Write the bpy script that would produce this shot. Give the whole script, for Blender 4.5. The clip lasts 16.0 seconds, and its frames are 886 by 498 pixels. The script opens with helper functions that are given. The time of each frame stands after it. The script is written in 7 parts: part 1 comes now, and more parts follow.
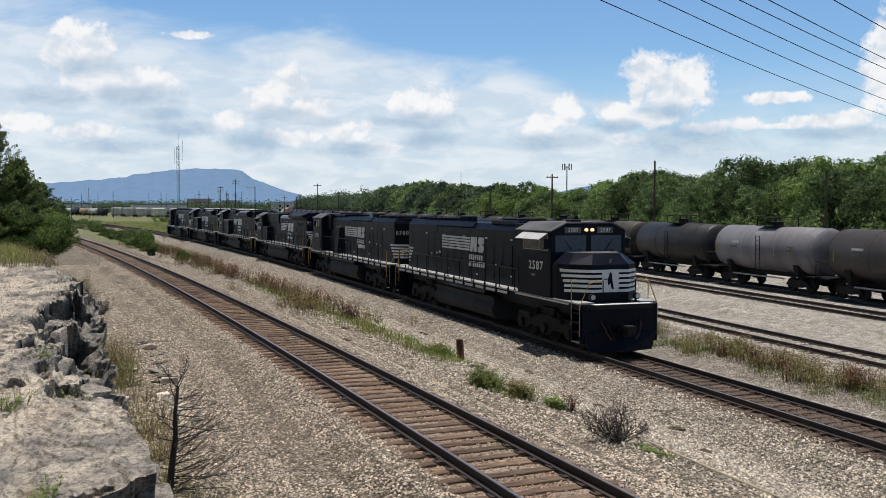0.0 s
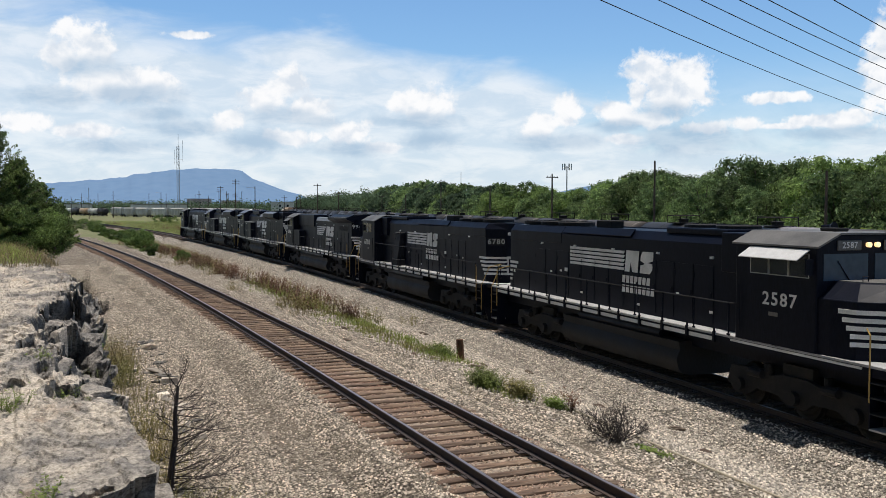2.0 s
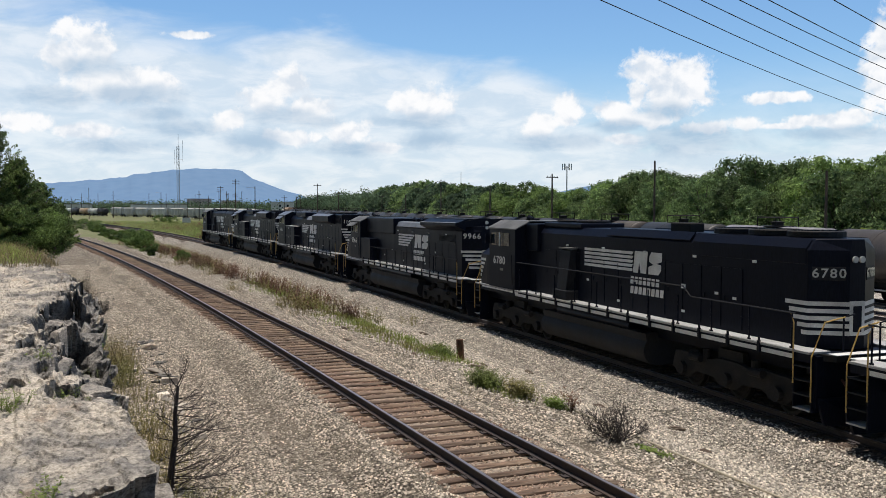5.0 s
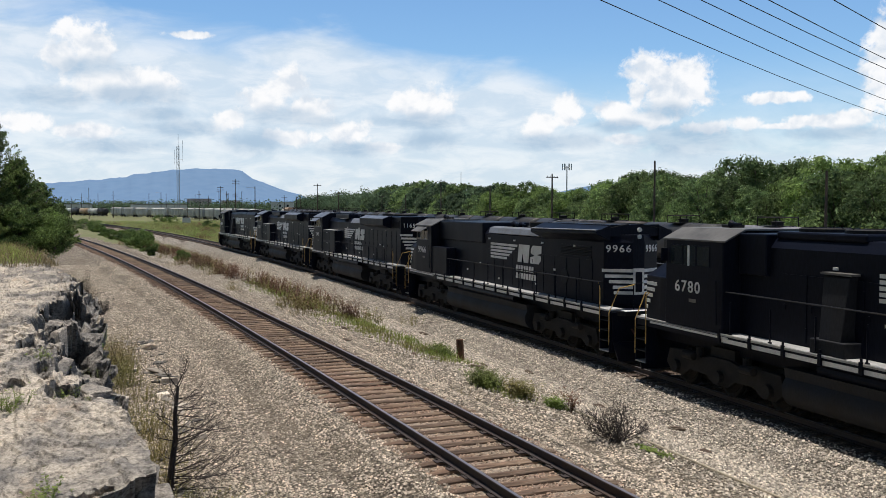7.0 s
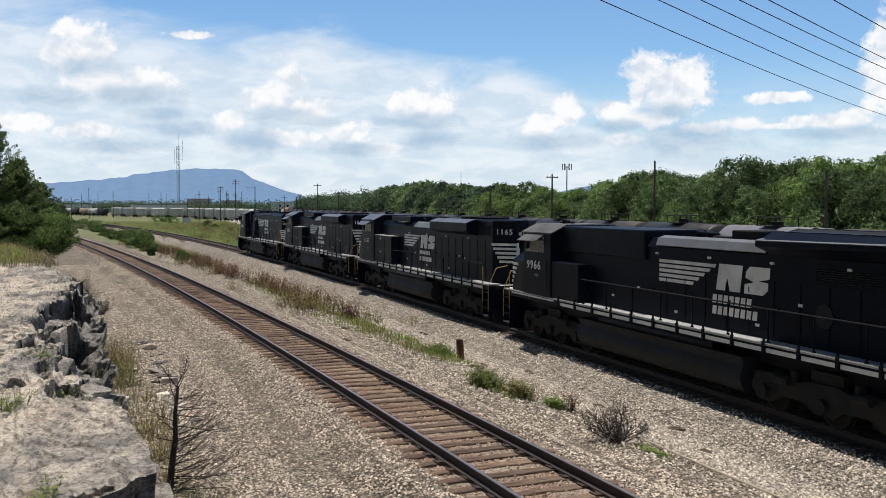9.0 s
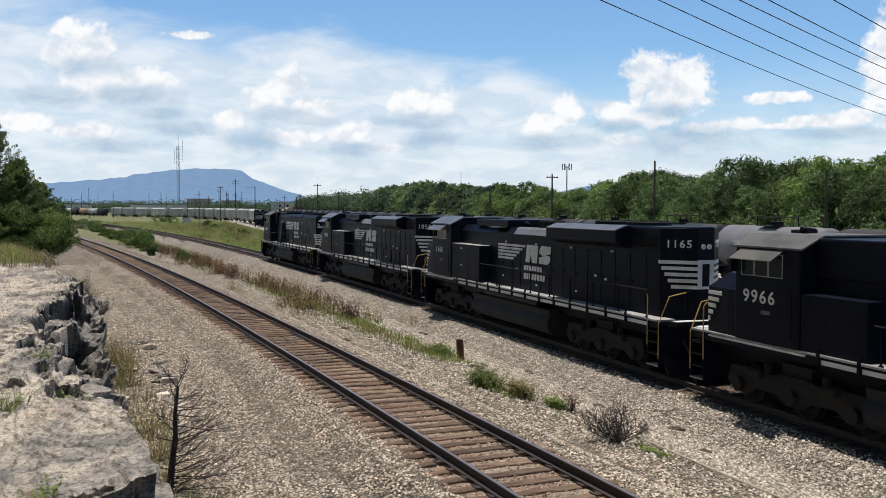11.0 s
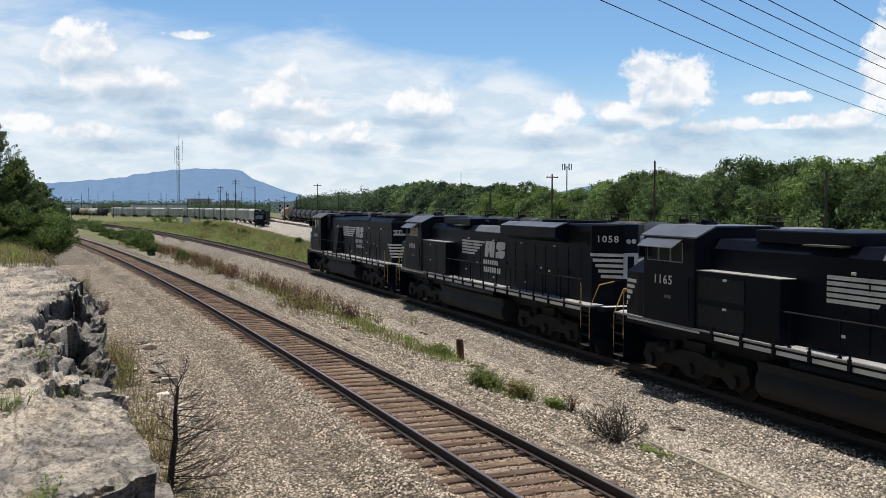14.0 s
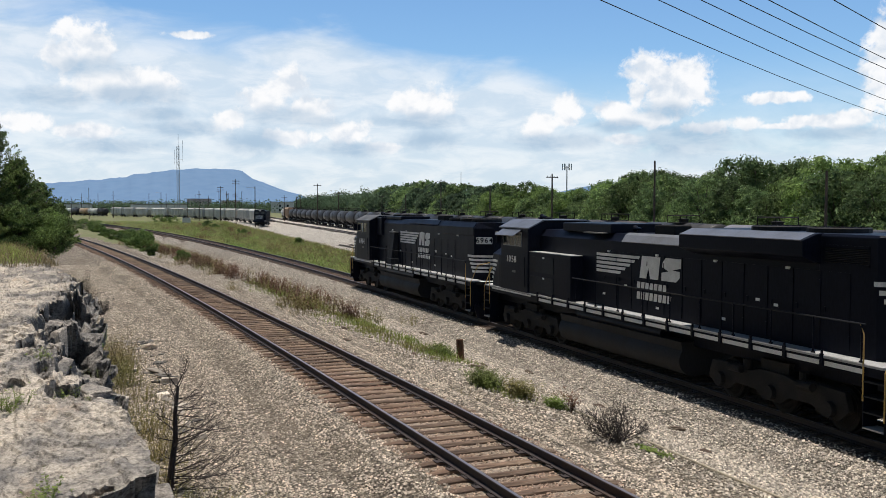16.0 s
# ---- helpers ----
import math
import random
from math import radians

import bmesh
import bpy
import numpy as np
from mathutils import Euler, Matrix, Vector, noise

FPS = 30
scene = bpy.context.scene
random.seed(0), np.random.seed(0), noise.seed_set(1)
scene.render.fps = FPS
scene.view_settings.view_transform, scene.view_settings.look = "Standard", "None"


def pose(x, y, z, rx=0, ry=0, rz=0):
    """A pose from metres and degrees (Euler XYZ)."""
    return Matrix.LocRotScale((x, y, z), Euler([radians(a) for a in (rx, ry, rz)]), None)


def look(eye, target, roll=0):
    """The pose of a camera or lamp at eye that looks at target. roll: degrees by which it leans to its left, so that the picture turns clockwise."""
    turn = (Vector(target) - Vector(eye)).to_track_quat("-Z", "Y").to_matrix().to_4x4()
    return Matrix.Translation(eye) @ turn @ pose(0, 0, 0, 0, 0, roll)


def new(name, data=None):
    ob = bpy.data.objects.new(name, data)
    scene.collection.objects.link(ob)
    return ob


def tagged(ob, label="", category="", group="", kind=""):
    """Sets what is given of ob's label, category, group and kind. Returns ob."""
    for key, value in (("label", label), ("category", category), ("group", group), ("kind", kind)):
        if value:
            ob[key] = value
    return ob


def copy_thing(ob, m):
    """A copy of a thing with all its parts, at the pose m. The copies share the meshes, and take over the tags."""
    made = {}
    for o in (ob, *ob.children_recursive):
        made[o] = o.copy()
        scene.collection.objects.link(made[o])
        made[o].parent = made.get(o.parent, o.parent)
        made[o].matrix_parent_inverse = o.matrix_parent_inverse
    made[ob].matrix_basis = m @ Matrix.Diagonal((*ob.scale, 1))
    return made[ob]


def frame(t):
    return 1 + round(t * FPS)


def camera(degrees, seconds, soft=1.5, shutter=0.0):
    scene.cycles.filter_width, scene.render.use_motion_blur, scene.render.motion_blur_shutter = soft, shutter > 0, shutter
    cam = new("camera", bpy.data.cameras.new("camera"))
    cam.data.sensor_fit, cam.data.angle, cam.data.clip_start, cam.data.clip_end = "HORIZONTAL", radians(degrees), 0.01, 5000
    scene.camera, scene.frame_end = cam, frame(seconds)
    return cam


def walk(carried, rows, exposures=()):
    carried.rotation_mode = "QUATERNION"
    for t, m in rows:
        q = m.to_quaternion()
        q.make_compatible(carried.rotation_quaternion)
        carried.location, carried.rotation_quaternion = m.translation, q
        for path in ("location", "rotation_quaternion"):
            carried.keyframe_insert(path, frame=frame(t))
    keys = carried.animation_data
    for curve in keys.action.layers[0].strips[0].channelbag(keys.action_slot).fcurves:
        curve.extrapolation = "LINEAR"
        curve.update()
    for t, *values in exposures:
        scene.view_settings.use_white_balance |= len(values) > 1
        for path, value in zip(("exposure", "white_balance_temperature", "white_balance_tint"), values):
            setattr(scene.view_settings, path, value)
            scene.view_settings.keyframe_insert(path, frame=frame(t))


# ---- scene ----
# ---------------- camera: held still on the rock ledge ----------------
EYE = Vector((0.0, -15.772, 4.975))
YAW, PITCH = radians(18.53), radians(2.671)
FORWARD = Vector((-math.cos(YAW) * math.cos(PITCH), math.sin(YAW) * math.cos(PITCH), -math.sin(PITCH)))
cam = camera(50.87, 16.0, soft=0.5)
walk(cam, [(0.0, look(EYE, EYE + FORWARD * 10, 0.105)), (16.0, look(EYE, EYE + FORWARD * 10, 0.105))],
     exposures=[(0.0, -0.08), (2.5, 0.0), (16.0, 0.0)])

# ---------------- light: high summer sun and a broken cloudy sky ----------------
SUN_DIR = Vector((-0.04, 0.004, 1.0)).normalized()
sun = new("sun", bpy.data.lights.new("sun", "SUN"))
sun.data.energy, sun.data.angle, sun.data.color = 5.0, radians(0.53), (1.0, 0.935, 0.855)
sun.matrix_world = look((0, 0, 60), Vector((0, 0, 60)) - SUN_DIR)

# Sky: clear blue above, a thin bright veil towards the horizon, heaped clouds at their bearings.
# Bearings are turned from -x towards +y; each heap is bearing, elevation, half width, half height in degrees.
HEAPS = [(-3.2, 9.8, 0.73, 0.61), (-2.1, 9.0, 1.46, 1.15), (-3.6, 8.4, 1.09, 0.92), (1.2, 7.0, 1.39, 0.99), (-0.7, 6.9, 2.73, 0.92), (9.1, 7.3, 1.17, 0.92), (7.8, 6.3, 1.46, 0.76), (10.4, 5.8, 1.64, 0.84), (5.6, 5.0, 0.95, 0.61), (9.2, 4.1, 1.53, 0.5), (17.3, 6.2, 1.68, 0.99), (15.8, 6.2, 0.73, 0.46), (12.9, 4.4, 1.17, 0.69), (15.0, 3.5, 1.02, 0.34), (30.9, 8.1, 1.31, 0.99), (33.0, 7.9, 1.39, 0.92), (32.3, 6.8, 2.11, 1.3), (30.1, 6.7, 0.47, 0.92), (28.8, 5.7, 1.17, 0.76), (31.0, 5.1, 1.31, 0.5), (34.2, 4.6, 1.39, 0.38), (36.2, 4.8, 1.02, 0.38), (38.0, 6.2, 1.68, 0.34), (38.5, 4.6, 1.17, 0.19), (40.5, 4.8, 2.04, 0.42), (41.9, 5.0, 1.17, 0.46), (43.5, 9.4, 0.8, 0.76), (43.8, 7.3, 1.09, 2.75), (26.1, 5.7, 0.88, 0.92), (24.6, 4.9, 1.31, 0.69), (29.5, 4.0, 1.17, 0.31), (3.4, 9.9, 1.31, 0.23), (-5.7, 4.6, 1.64, 0.53), (-2.4, 4.2, 1.82, 0.46),
         (50, 8, 4, 2.5), (62, 9, 5, 3), (75, 7, 4, 2), (-20, 9, 5, 3), (-34, 7, 4, 2), (95, 12, 6, 3), (140, 10, 7, 3), (190, 9, 6, 3), (230, 11, 7, 3), (290, 10, 6, 3)]
# shaded blue-grey undersides of the heaps, given the same way
UNDERSIDES = [(-2.1, 7.8, 1.68, 0.52), (0.6, 6.4, 2.52, 0.52), (1.5, 5.3, 1.3, 0.36), (-4.0, 6.1, 1.68, 0.48), (8.9, 5.4, 2.06, 0.48), (10.9, 5.1, 1.3, 0.32), (7.1, 3.8, 1.53, 0.6), (17.2, 5.1, 1.99, 0.4), (17.8, 4.0, 1.76, 0.48), (13.0, 3.4, 1.76, 0.36), (33.1, 4.0, 2.83, 0.8), (31.9, 5.6, 1.3, 0.48), (25.6, 3.9, 2.29, 0.44), (29.3, 4.8, 1.53, 0.32), (3.2, 4.5, 1.91, 0.4), (-0.9, 3.4, 2.29, 0.36), (41.3, 4.1, 2.29, 0.32),
              (50, 6.6, 4, 0.8), (62, 7.4, 5, 1), (75, 6, 4, 0.8), (-20, 7.5, 5, 1)]


def build_sky():
    w = bpy.data.worlds.new("sky")
    scene.world = w
    w.use_nodes = True
    N, L = w.node_tree.nodes, w.node_tree.links

    def op(kind, *args):
        n = N.new("ShaderNodeMath")
        n.operation = kind
        for i, a in enumerate(args):
            if isinstance(a, (int, float)):
                n.inputs[i].default_value = a
            else:
                L.new(a, n.inputs[i])
        return n.outputs[0]

    def ramp(value, a, b, c=0.0, d=1.0):
        n = N.new("ShaderNodeMapRange")
        n.interpolation_type = "SMOOTHSTEP"
        L.new(value, n.inputs["Value"])
        for k, x in zip(("From Min", "From Max", "To Min", "To Max"), (a, b, c, d)):
            n.inputs[k].default_value = x
        return n.outputs["Result"]

    def cloud_noise(vector, scale, detail, rough=0.55, distort=0.0):
        n = N.new("ShaderNodeTexNoise")
        L.new(vector, n.inputs["Vector"])
        n.inputs["Scale"].default_value, n.inputs["Detail"].default_value = scale, detail
        n.inputs["Roughness"].default_value, n.inputs["Distortion"].default_value = rough, distort
        return n.outputs["Fac"]

    def mix(f, a, b):
        n = N.new("ShaderNodeMix")
        n.data_type = "RGBA"
        L.new(f, n.inputs["Factor"])
        for k, v in (("A", a), ("B", b)):
            if isinstance(v, tuple):
                n.inputs[k].default_value = (*v, 1)
            else:
                L.new(v, n.inputs[k])
        return n.outputs["Result"]

    tc = N.new("ShaderNodeTexCoord")
    sep = N.new("ShaderNodeSeparateXYZ")
    L.new(tc.outputs["Generated"], sep.inputs[0])
    x, y, z = sep.outputs
    bearing = op("MULTIPLY", op("ARCTAN2", y, op("MULTIPLY", x, -1.0)), 57.2958)
    bearing = op("ADD", bearing, op("MULTIPLY", op("LESS_THAN", bearing, -60.0), 360.0))
    height = op("MULTIPLY", op("ARCSINE", z), 57.2958)
    com = N.new("ShaderNodeCombineXYZ")
    L.new(bearing, com.inputs[0])
    L.new(height, com.inputs[1])
    flat = com.outputs[0]
    def gathered(ellipses):
        near = None
        for b, e, rw, rh in ellipses:
            away, mul, ln = N.new("ShaderNodeVectorMath"), N.new("ShaderNodeVectorMath"), N.new("ShaderNodeVectorMath")
            away.operation, mul.operation, ln.operation = "SUBTRACT", "MULTIPLY", "LENGTH"
            away.inputs[1].default_value, mul.inputs[1].default_value = (b, e, 0), (0.74 / rw, 0.74 / rh, 0)
            L.new(flat, away.inputs[0])
            L.new(away.outputs[0], mul.inputs[0])
            L.new(mul.outputs[0], ln.inputs[0])
            near = ln.outputs["Value"] if near is None else op("SMOOTH_MIN", near, ln.outputs["Value"], 0.3)
        return near

    nearest, under = gathered(HEAPS), gathered(UNDERSIDES)

    def shifted(dx, dy):
        n = N.new("ShaderNodeVectorMath")
        n.operation = "ADD"
        n.inputs[1].default_value = (dx, dy, 0)
        L.new(flat, n.inputs[0])
        return n.outputs[0]

    puff, puff_up = cloud_noise(flat, 0.6, 8, 0.58, 0.2), cloud_noise(shifted(-0.1, 0.3), 0.6, 8, 0.58, 0.2)
    mass, mass_up = cloud_noise(flat, 0.38, 2), cloud_noise(shifted(-0.2, 0.9), 0.38, 2)
    billow = cloud_noise(flat, 1.5, 7, 0.6, 0.3)
    body = op("ADD", op("SUBTRACT", 1.0, nearest), op("ADD", op("MULTIPLY", op("SUBTRACT", puff, 0.5), 1.2), op("MULTIPLY", op("SUBTRACT", billow, 0.5), 1.1)))
    heap = ramp(body, 0.05, 0.5, 0.0, 0.97)
    shade = ramp(op("ADD", op("SUBTRACT", 1.0, under), op("MULTIPLY", op("SUBTRACT", puff, 0.5), 1.5)), -0.3, 0.7, 0.0, 0.7)
    # thin veil: streaky, thick between 3 and 11 degrees, thinner to the north-west where it is bluer
    stretch = N.new("ShaderNodeVectorMath")
    stretch.operation = "MULTIPLY"
    stretch.inputs[1].default_value = (0.35, 1.0, 1.0)
    L.new(flat, stretch.inputs[0])
    streak = cloud_noise(stretch.outputs[0], 0.35, 6, 0.55, 0.6)
    edge = op("SUBTRACT", 11.2, op("MULTIPLY", ramp(bearing, -6.0, 5.0), 1.0))
    edge = op("SUBTRACT", edge, op("ADD", op("MULTIPLY", ramp(bearing, 10.0, 16.0), 1.3), op("MULTIPLY", ramp(bearing, 21.0, 31.0), 4.0)))
    veil = ramp(op("ADD", op("SUBTRACT", edge, height), op("MULTIPLY", op("SUBTRACT", streak, 0.5), 6.5)), -1.2, 2.2, 0.0, 0.88)
    low = ramp(height, 0.5, 9.5, 0.85, 0.0)
    veil = op("MAXIMUM", veil, low)
    sky = N.new("ShaderNodeTexSky")
    sky.sky_type, sky.sun_disc = "NISHITA", False
    sky.sun_elevation = math.asin(SUN_DIR.z)
    sky.sun_rotation = math.atan2(SUN_DIR.x, SUN_DIR.y)
    sky.dust_density, sky.ozone_density, sky.air_density = 0.3, 2.5, 1.0
    blue = N.new("ShaderNodeMix")
    blue.data_type, blue.blend_type = "RGBA", "MULTIPLY"
    blue.inputs["Factor"].default_value = 1.0
    L.new(sky.outputs[0], blue.inputs["A"])
    blue.inputs["B"].default_value = (0.095, 0.119, 0.138, 1)
    deep = op("MULTIPLY", ramp(height, 13.0, 40.0), 0.88)
    blue_high = mix(deep, blue.outputs["Result"], (0.035, 0.055, 0.09))
    mottle = ramp(cloud_noise(stretch.outputs[0], 0.9, 7, 0.6, 0.4), 0.36, 0.66)
    colour = mix(veil, blue_high, mix(mottle, (0.66, 0.765, 0.875), (0.85, 0.90, 0.955)))
    lit = ramp(op("ADD", op("SUBTRACT", puff, puff_up), op("SUBTRACT", mass, mass_up)), -0.24, 0.13)
    white = mix(lit, (0.70, 0.77, 0.86), (0.99, 0.99, 1.0))
    colour = mix(heap, colour, white)
    colour = mix(shade, colour, mix(mottle, (0.36, 0.51, 0.68), (0.52, 0.64, 0.77)))
    L.new(colour, N["Background"].inputs[0])
    N["Background"].inputs[1].default_value = 1.0


build_sky()
# ---------------- mesh tools ----------------
class Mesh:
    """Collects solid pieces and becomes one mesh object."""

    def __init__(self):
        self.v, self.f = [], []

    def add(self, verts, faces, m=None):
        n = len(self.v)
        self.v += [tuple(m @ Vector(q)) if m else tuple(q) for q in verts]
        self.f += [tuple(i + n for i in f) for f in faces]
        return self

    def box(self, x0, x1, y0, y1, z0, z1, m=None):
        v = [(x, y, z) for z in (z0, z1) for y in (y0, y1) for x in (x0, x1)]
        return self.add(v, [(0, 2, 3, 1), (4, 5, 7, 6), (0, 1, 5, 4), (2, 6, 7, 3), (0, 4, 6, 2), (1, 3, 7, 5)], m)

    def loft(self, rings, closed=True, caps=True, m=None):
        n, k = len(rings[0]), len(rings)
        v = [q for r in rings for q in r]
        f = []
        for i in range(k - 1):
            for j in range(n if closed else n - 1):
                a, b = i * n + j, i * n + (j + 1) % n
                f.append((a, b, b + n, a + n))
        if caps:
            f += [tuple(range(n))[::-1], tuple(range((k - 1) * n, k * n))]
        return self.add(v, f, m)

    def prism(self, outline, x0, x1, m=None):
        """Outline in y, z drawn out along x."""
        return self.loft([[(x0, y, z) for y, z in outline], [(x1, y, z) for y, z in outline]], m=m)

    def slab(self, outline, y0, y1, m=None):
        """Outline in x, z drawn out along y."""
        return self.loft([[(x, y0, z) for x, z in outline], [(x, y1, z) for x, z in outline]], m=m)

    def plate(self, outline, z0, z1, m=None):
        """Outline in x, y drawn out along z."""
        return self.loft([[(x, y, z0) for x, y in outline], [(x, y, z1) for x, y in outline]], m=m)

    def tube(self, points, r, n=6, taper=1.0, m=None):
        pts = [Vector(q) for q in points]
        rings = []
        for i, q in enumerate(pts):
            d = (pts[min(i + 1, len(pts) - 1)] - pts[max(i - 1, 0)]).normalized()
            a = d.cross(Vector((0, 0, 1)) if abs(d.z) < 0.9 else Vector((1, 0, 0))).normalized()
            b = d.cross(a)
            rr = r * (1 + (taper - 1) * i / max(1, len(pts) - 1))
            rings.append([tuple(q + (a * math.cos(t) + b * math.sin(t)) * rr) for t in (2 * math.pi * j / n for j in range(n))])
        return self.loft(rings, m=m)

    def cyl(self, c, axis, r, half, n=16, m=None):
        a = Vector(axis) * half
        return self.tube([Vector(c) - a, Vector(c) + a], r, n, m=m)

    def lathe(self, profile, axis="x", n=20, m=None):
        """Profile of (along, radius) turned about an axis through the origin."""
        rings = []
        for s, r in profile:
            ring = []
            for j in range(n):
                t = 2 * math.pi * j / n
                u, w = r * math.cos(t), r * math.sin(t)
                ring.append({"x": (s, u, w), "y": (u, s, w), "z": (u, w, s)}[axis])
            rings.append(ring)
        return self.loft(rings, m=m)

    def data(self, name, mat=None, smooth=None):
        me = bpy.data.meshes.new(name)
        me.from_pydata(self.v, [], self.f)
        if mat:
            me.materials.append(mat)
        b = bmesh.new()
        b.from_mesh(me)
        bmesh.ops.recalc_face_normals(b, faces=b.faces)
        b.to_mesh(me)
        b.free()
        if smooth is not None:
            me.set_sharp_from_angle(angle=radians(smooth))
            me.polygons.foreach_set("use_smooth", [True] * len(me.polygons))
        return me


def part(name, mesh, mat, parent=None, label="", smooth=None, bevel=0.0, m=None):
    """One mesh object under a thing, or a thing of one mesh when it has no parent."""
    ob = new(name, mesh if isinstance(mesh, bpy.types.Mesh) else mesh.data(name, mat, smooth))
    if parent:
        ob.parent = parent
    if m:
        ob.matrix_basis = m
    if bevel:
        mod = ob.modifiers.new("bevel", "BEVEL")
        mod.width, mod.segments, mod.limit_method, mod.angle_limit = bevel, 2, "ANGLE", radians(40)
    if label:
        tagged(ob, label)
    return ob


def thing(name, m=None, **tags):
    ob = new(name)
    ob.empty_display_size = 0.3
    if m:
        ob.matrix_basis = m
    return tagged(ob, **tags)


def big(name, verts, faces, mat, smooth=False):
    """A large mesh from numpy arrays: verts n x 3, faces n x 3 or n x 4."""
    verts, faces = np.asarray(verts, np.float32), np.asarray(faces, np.int32)
    k = faces.shape[1]
    me = bpy.data.meshes.new(name)
    me.vertices.add(len(verts))
    me.vertices.foreach_set("co", verts.ravel())
    me.loops.add(faces.size)
    me.loops.foreach_set("vertex_index", faces.ravel())
    me.polygons.add(len(faces))
    me.polygons.foreach_set("loop_start", np.arange(len(faces), dtype=np.int32) * k)
    me.polygons.foreach_set("use_smooth", np.full(len(faces), smooth))
    me.update(calc_edges=True)
    if mat:
        me.materials.append(mat)
    return me


# ---------------- materials ----------------
def material(name, base, rough=0.8, metal=0.0, vary=0.25, scale=6.0, fine=60.0, bump=0.2, second=None, second_amount=0.4,
             island=0.0, objectwise=0.0, spec=0.5, dist=0.01, streak=(1, 1, 1)):
    """A base colour broken up by coarse stains and fine grain, with relief."""
    m = bpy.data.materials.new(name)
    m.use_nodes = True
    nt = m.node_tree
    N, L = nt.nodes, nt.links
    bs = N["Principled BSDF"]
    bs.inputs["Metallic"].default_value = metal
    bs.inputs["Specular IOR Level"].default_value = spec
    tc = N.new("ShaderNodeTexCoord")
    mp = N.new("ShaderNodeMapping")
    mp.inputs["Scale"].default_value = streak
    L.new(tc.outputs["Object"], mp.inputs["Vector"])
    coarse, grain = N.new("ShaderNodeTexNoise"), N.new("ShaderNodeTexNoise")
    for n, s, d in ((coarse, scale, 5), (grain, fine, 3)):
        n.inputs["Scale"].default_value, n.inputs["Detail"].default_value = s, d
        L.new(mp.outputs["Vector"], n.inputs["Vector"])
    col = None
    mix = N.new("ShaderNodeMix")
    mix.data_type = "RGBA"
    ramp = N.new("ShaderNodeValToRGB")
    ramp.color_ramp.elements[0].position, ramp.color_ramp.elements[1].position = 0.5 - 0.25 * second_amount, 0.95 - 0.5 * second_amount
    L.new(coarse.outputs["Fac"], ramp.inputs["Fac"])
    L.new(ramp.outputs["Color"], mix.inputs["Factor"])
    other = second or tuple(c * (1 - vary) for c in base)
    mix.inputs["A"].default_value, mix.inputs["B"].default_value = (*base, 1), (*other, 1)
    hsv = N.new("ShaderNodeHueSaturation")
    L.new(mix.outputs["Result"], hsv.inputs["Color"])
    val = N.new("ShaderNodeMapRange")
    val.inputs["From Min"].default_value, val.inputs["From Max"].default_value = 0.25, 0.75
    val.inputs["To Min"].default_value, val.inputs["To Max"].default_value = 1 - vary, 1 + vary
    L.new(grain.outputs["Fac"], val.inputs["Value"])
    out = val.outputs["Result"]
    for amount, node, sock in ((island, "ShaderNodeNewGeometry", "Random Per Island"), (objectwise, "ShaderNodeObjectInfo", "Random")):
        if amount:
            g = N.new(node)
            mr = N.new("ShaderNodeMapRange")
            mr.inputs["To Min"].default_value, mr.inputs["To Max"].default_value = 1 - amount, 1 + amount
            L.new(g.outputs[sock], mr.inputs["Value"])
            mul = N.new("ShaderNodeMath")
            mul.operation = "MULTIPLY"
            L.new(out, mul.inputs[0])
            L.new(mr.outputs["Result"], mul.inputs[1])
            out = mul.outputs[0]
    L.new(out, hsv.inputs["Value"])
    L.new(hsv.outputs["Color"], bs.inputs["Base Color"])
    rr = N.new("ShaderNodeMapRange")
    rr.inputs["To Min"].default_value, rr.inputs["To Max"].default_value = max(0.05, rough - 0.15), min(1, rough + 0.15)
    L.new(coarse.outputs["Fac"], rr.inputs["Value"])
    L.new(rr.outputs["Result"], bs.inputs["Roughness"])
    if bump:
        bp = N.new("ShaderNodeBump")
        bp.inputs["Strength"].default_value, bp.inputs["Distance"].default_value = bump, dist
        L.new(grain.outputs["Fac"], bp.inputs["Height"])
        L.new(bp.outputs["Normal"], bs.inputs["Normal"])
    return m


def leaf_material(name, base, second, through_light=0.35, vary=0.35, tree_vary=0.0, patch=0.6):
    m = material(name, base, 0.6, vary=0.2, scale=patch, fine=3.0, bump=0, second=second, second_amount=0.6, island=vary, objectwise=tree_vary, spec=0.2)
    nt = m.node_tree
    bs, out = nt.nodes["Principled BSDF"], nt.nodes["Material Output"]
    tr = nt.nodes.new("ShaderNodeBsdfTranslucent")
    add = nt.nodes.new("ShaderNodeMixShader")
    add.inputs[0].default_value = through_light
    nt.links.new(bs.inputs["Base Color"].links[0].from_socket, tr.inputs["Color"])
    nt.links.new(bs.outputs[0], add.inputs[1])
    nt.links.new(tr.outputs[0], add.inputs[2])
    nt.links.new(add.outputs[0], out.inputs["Surface"])
    return m


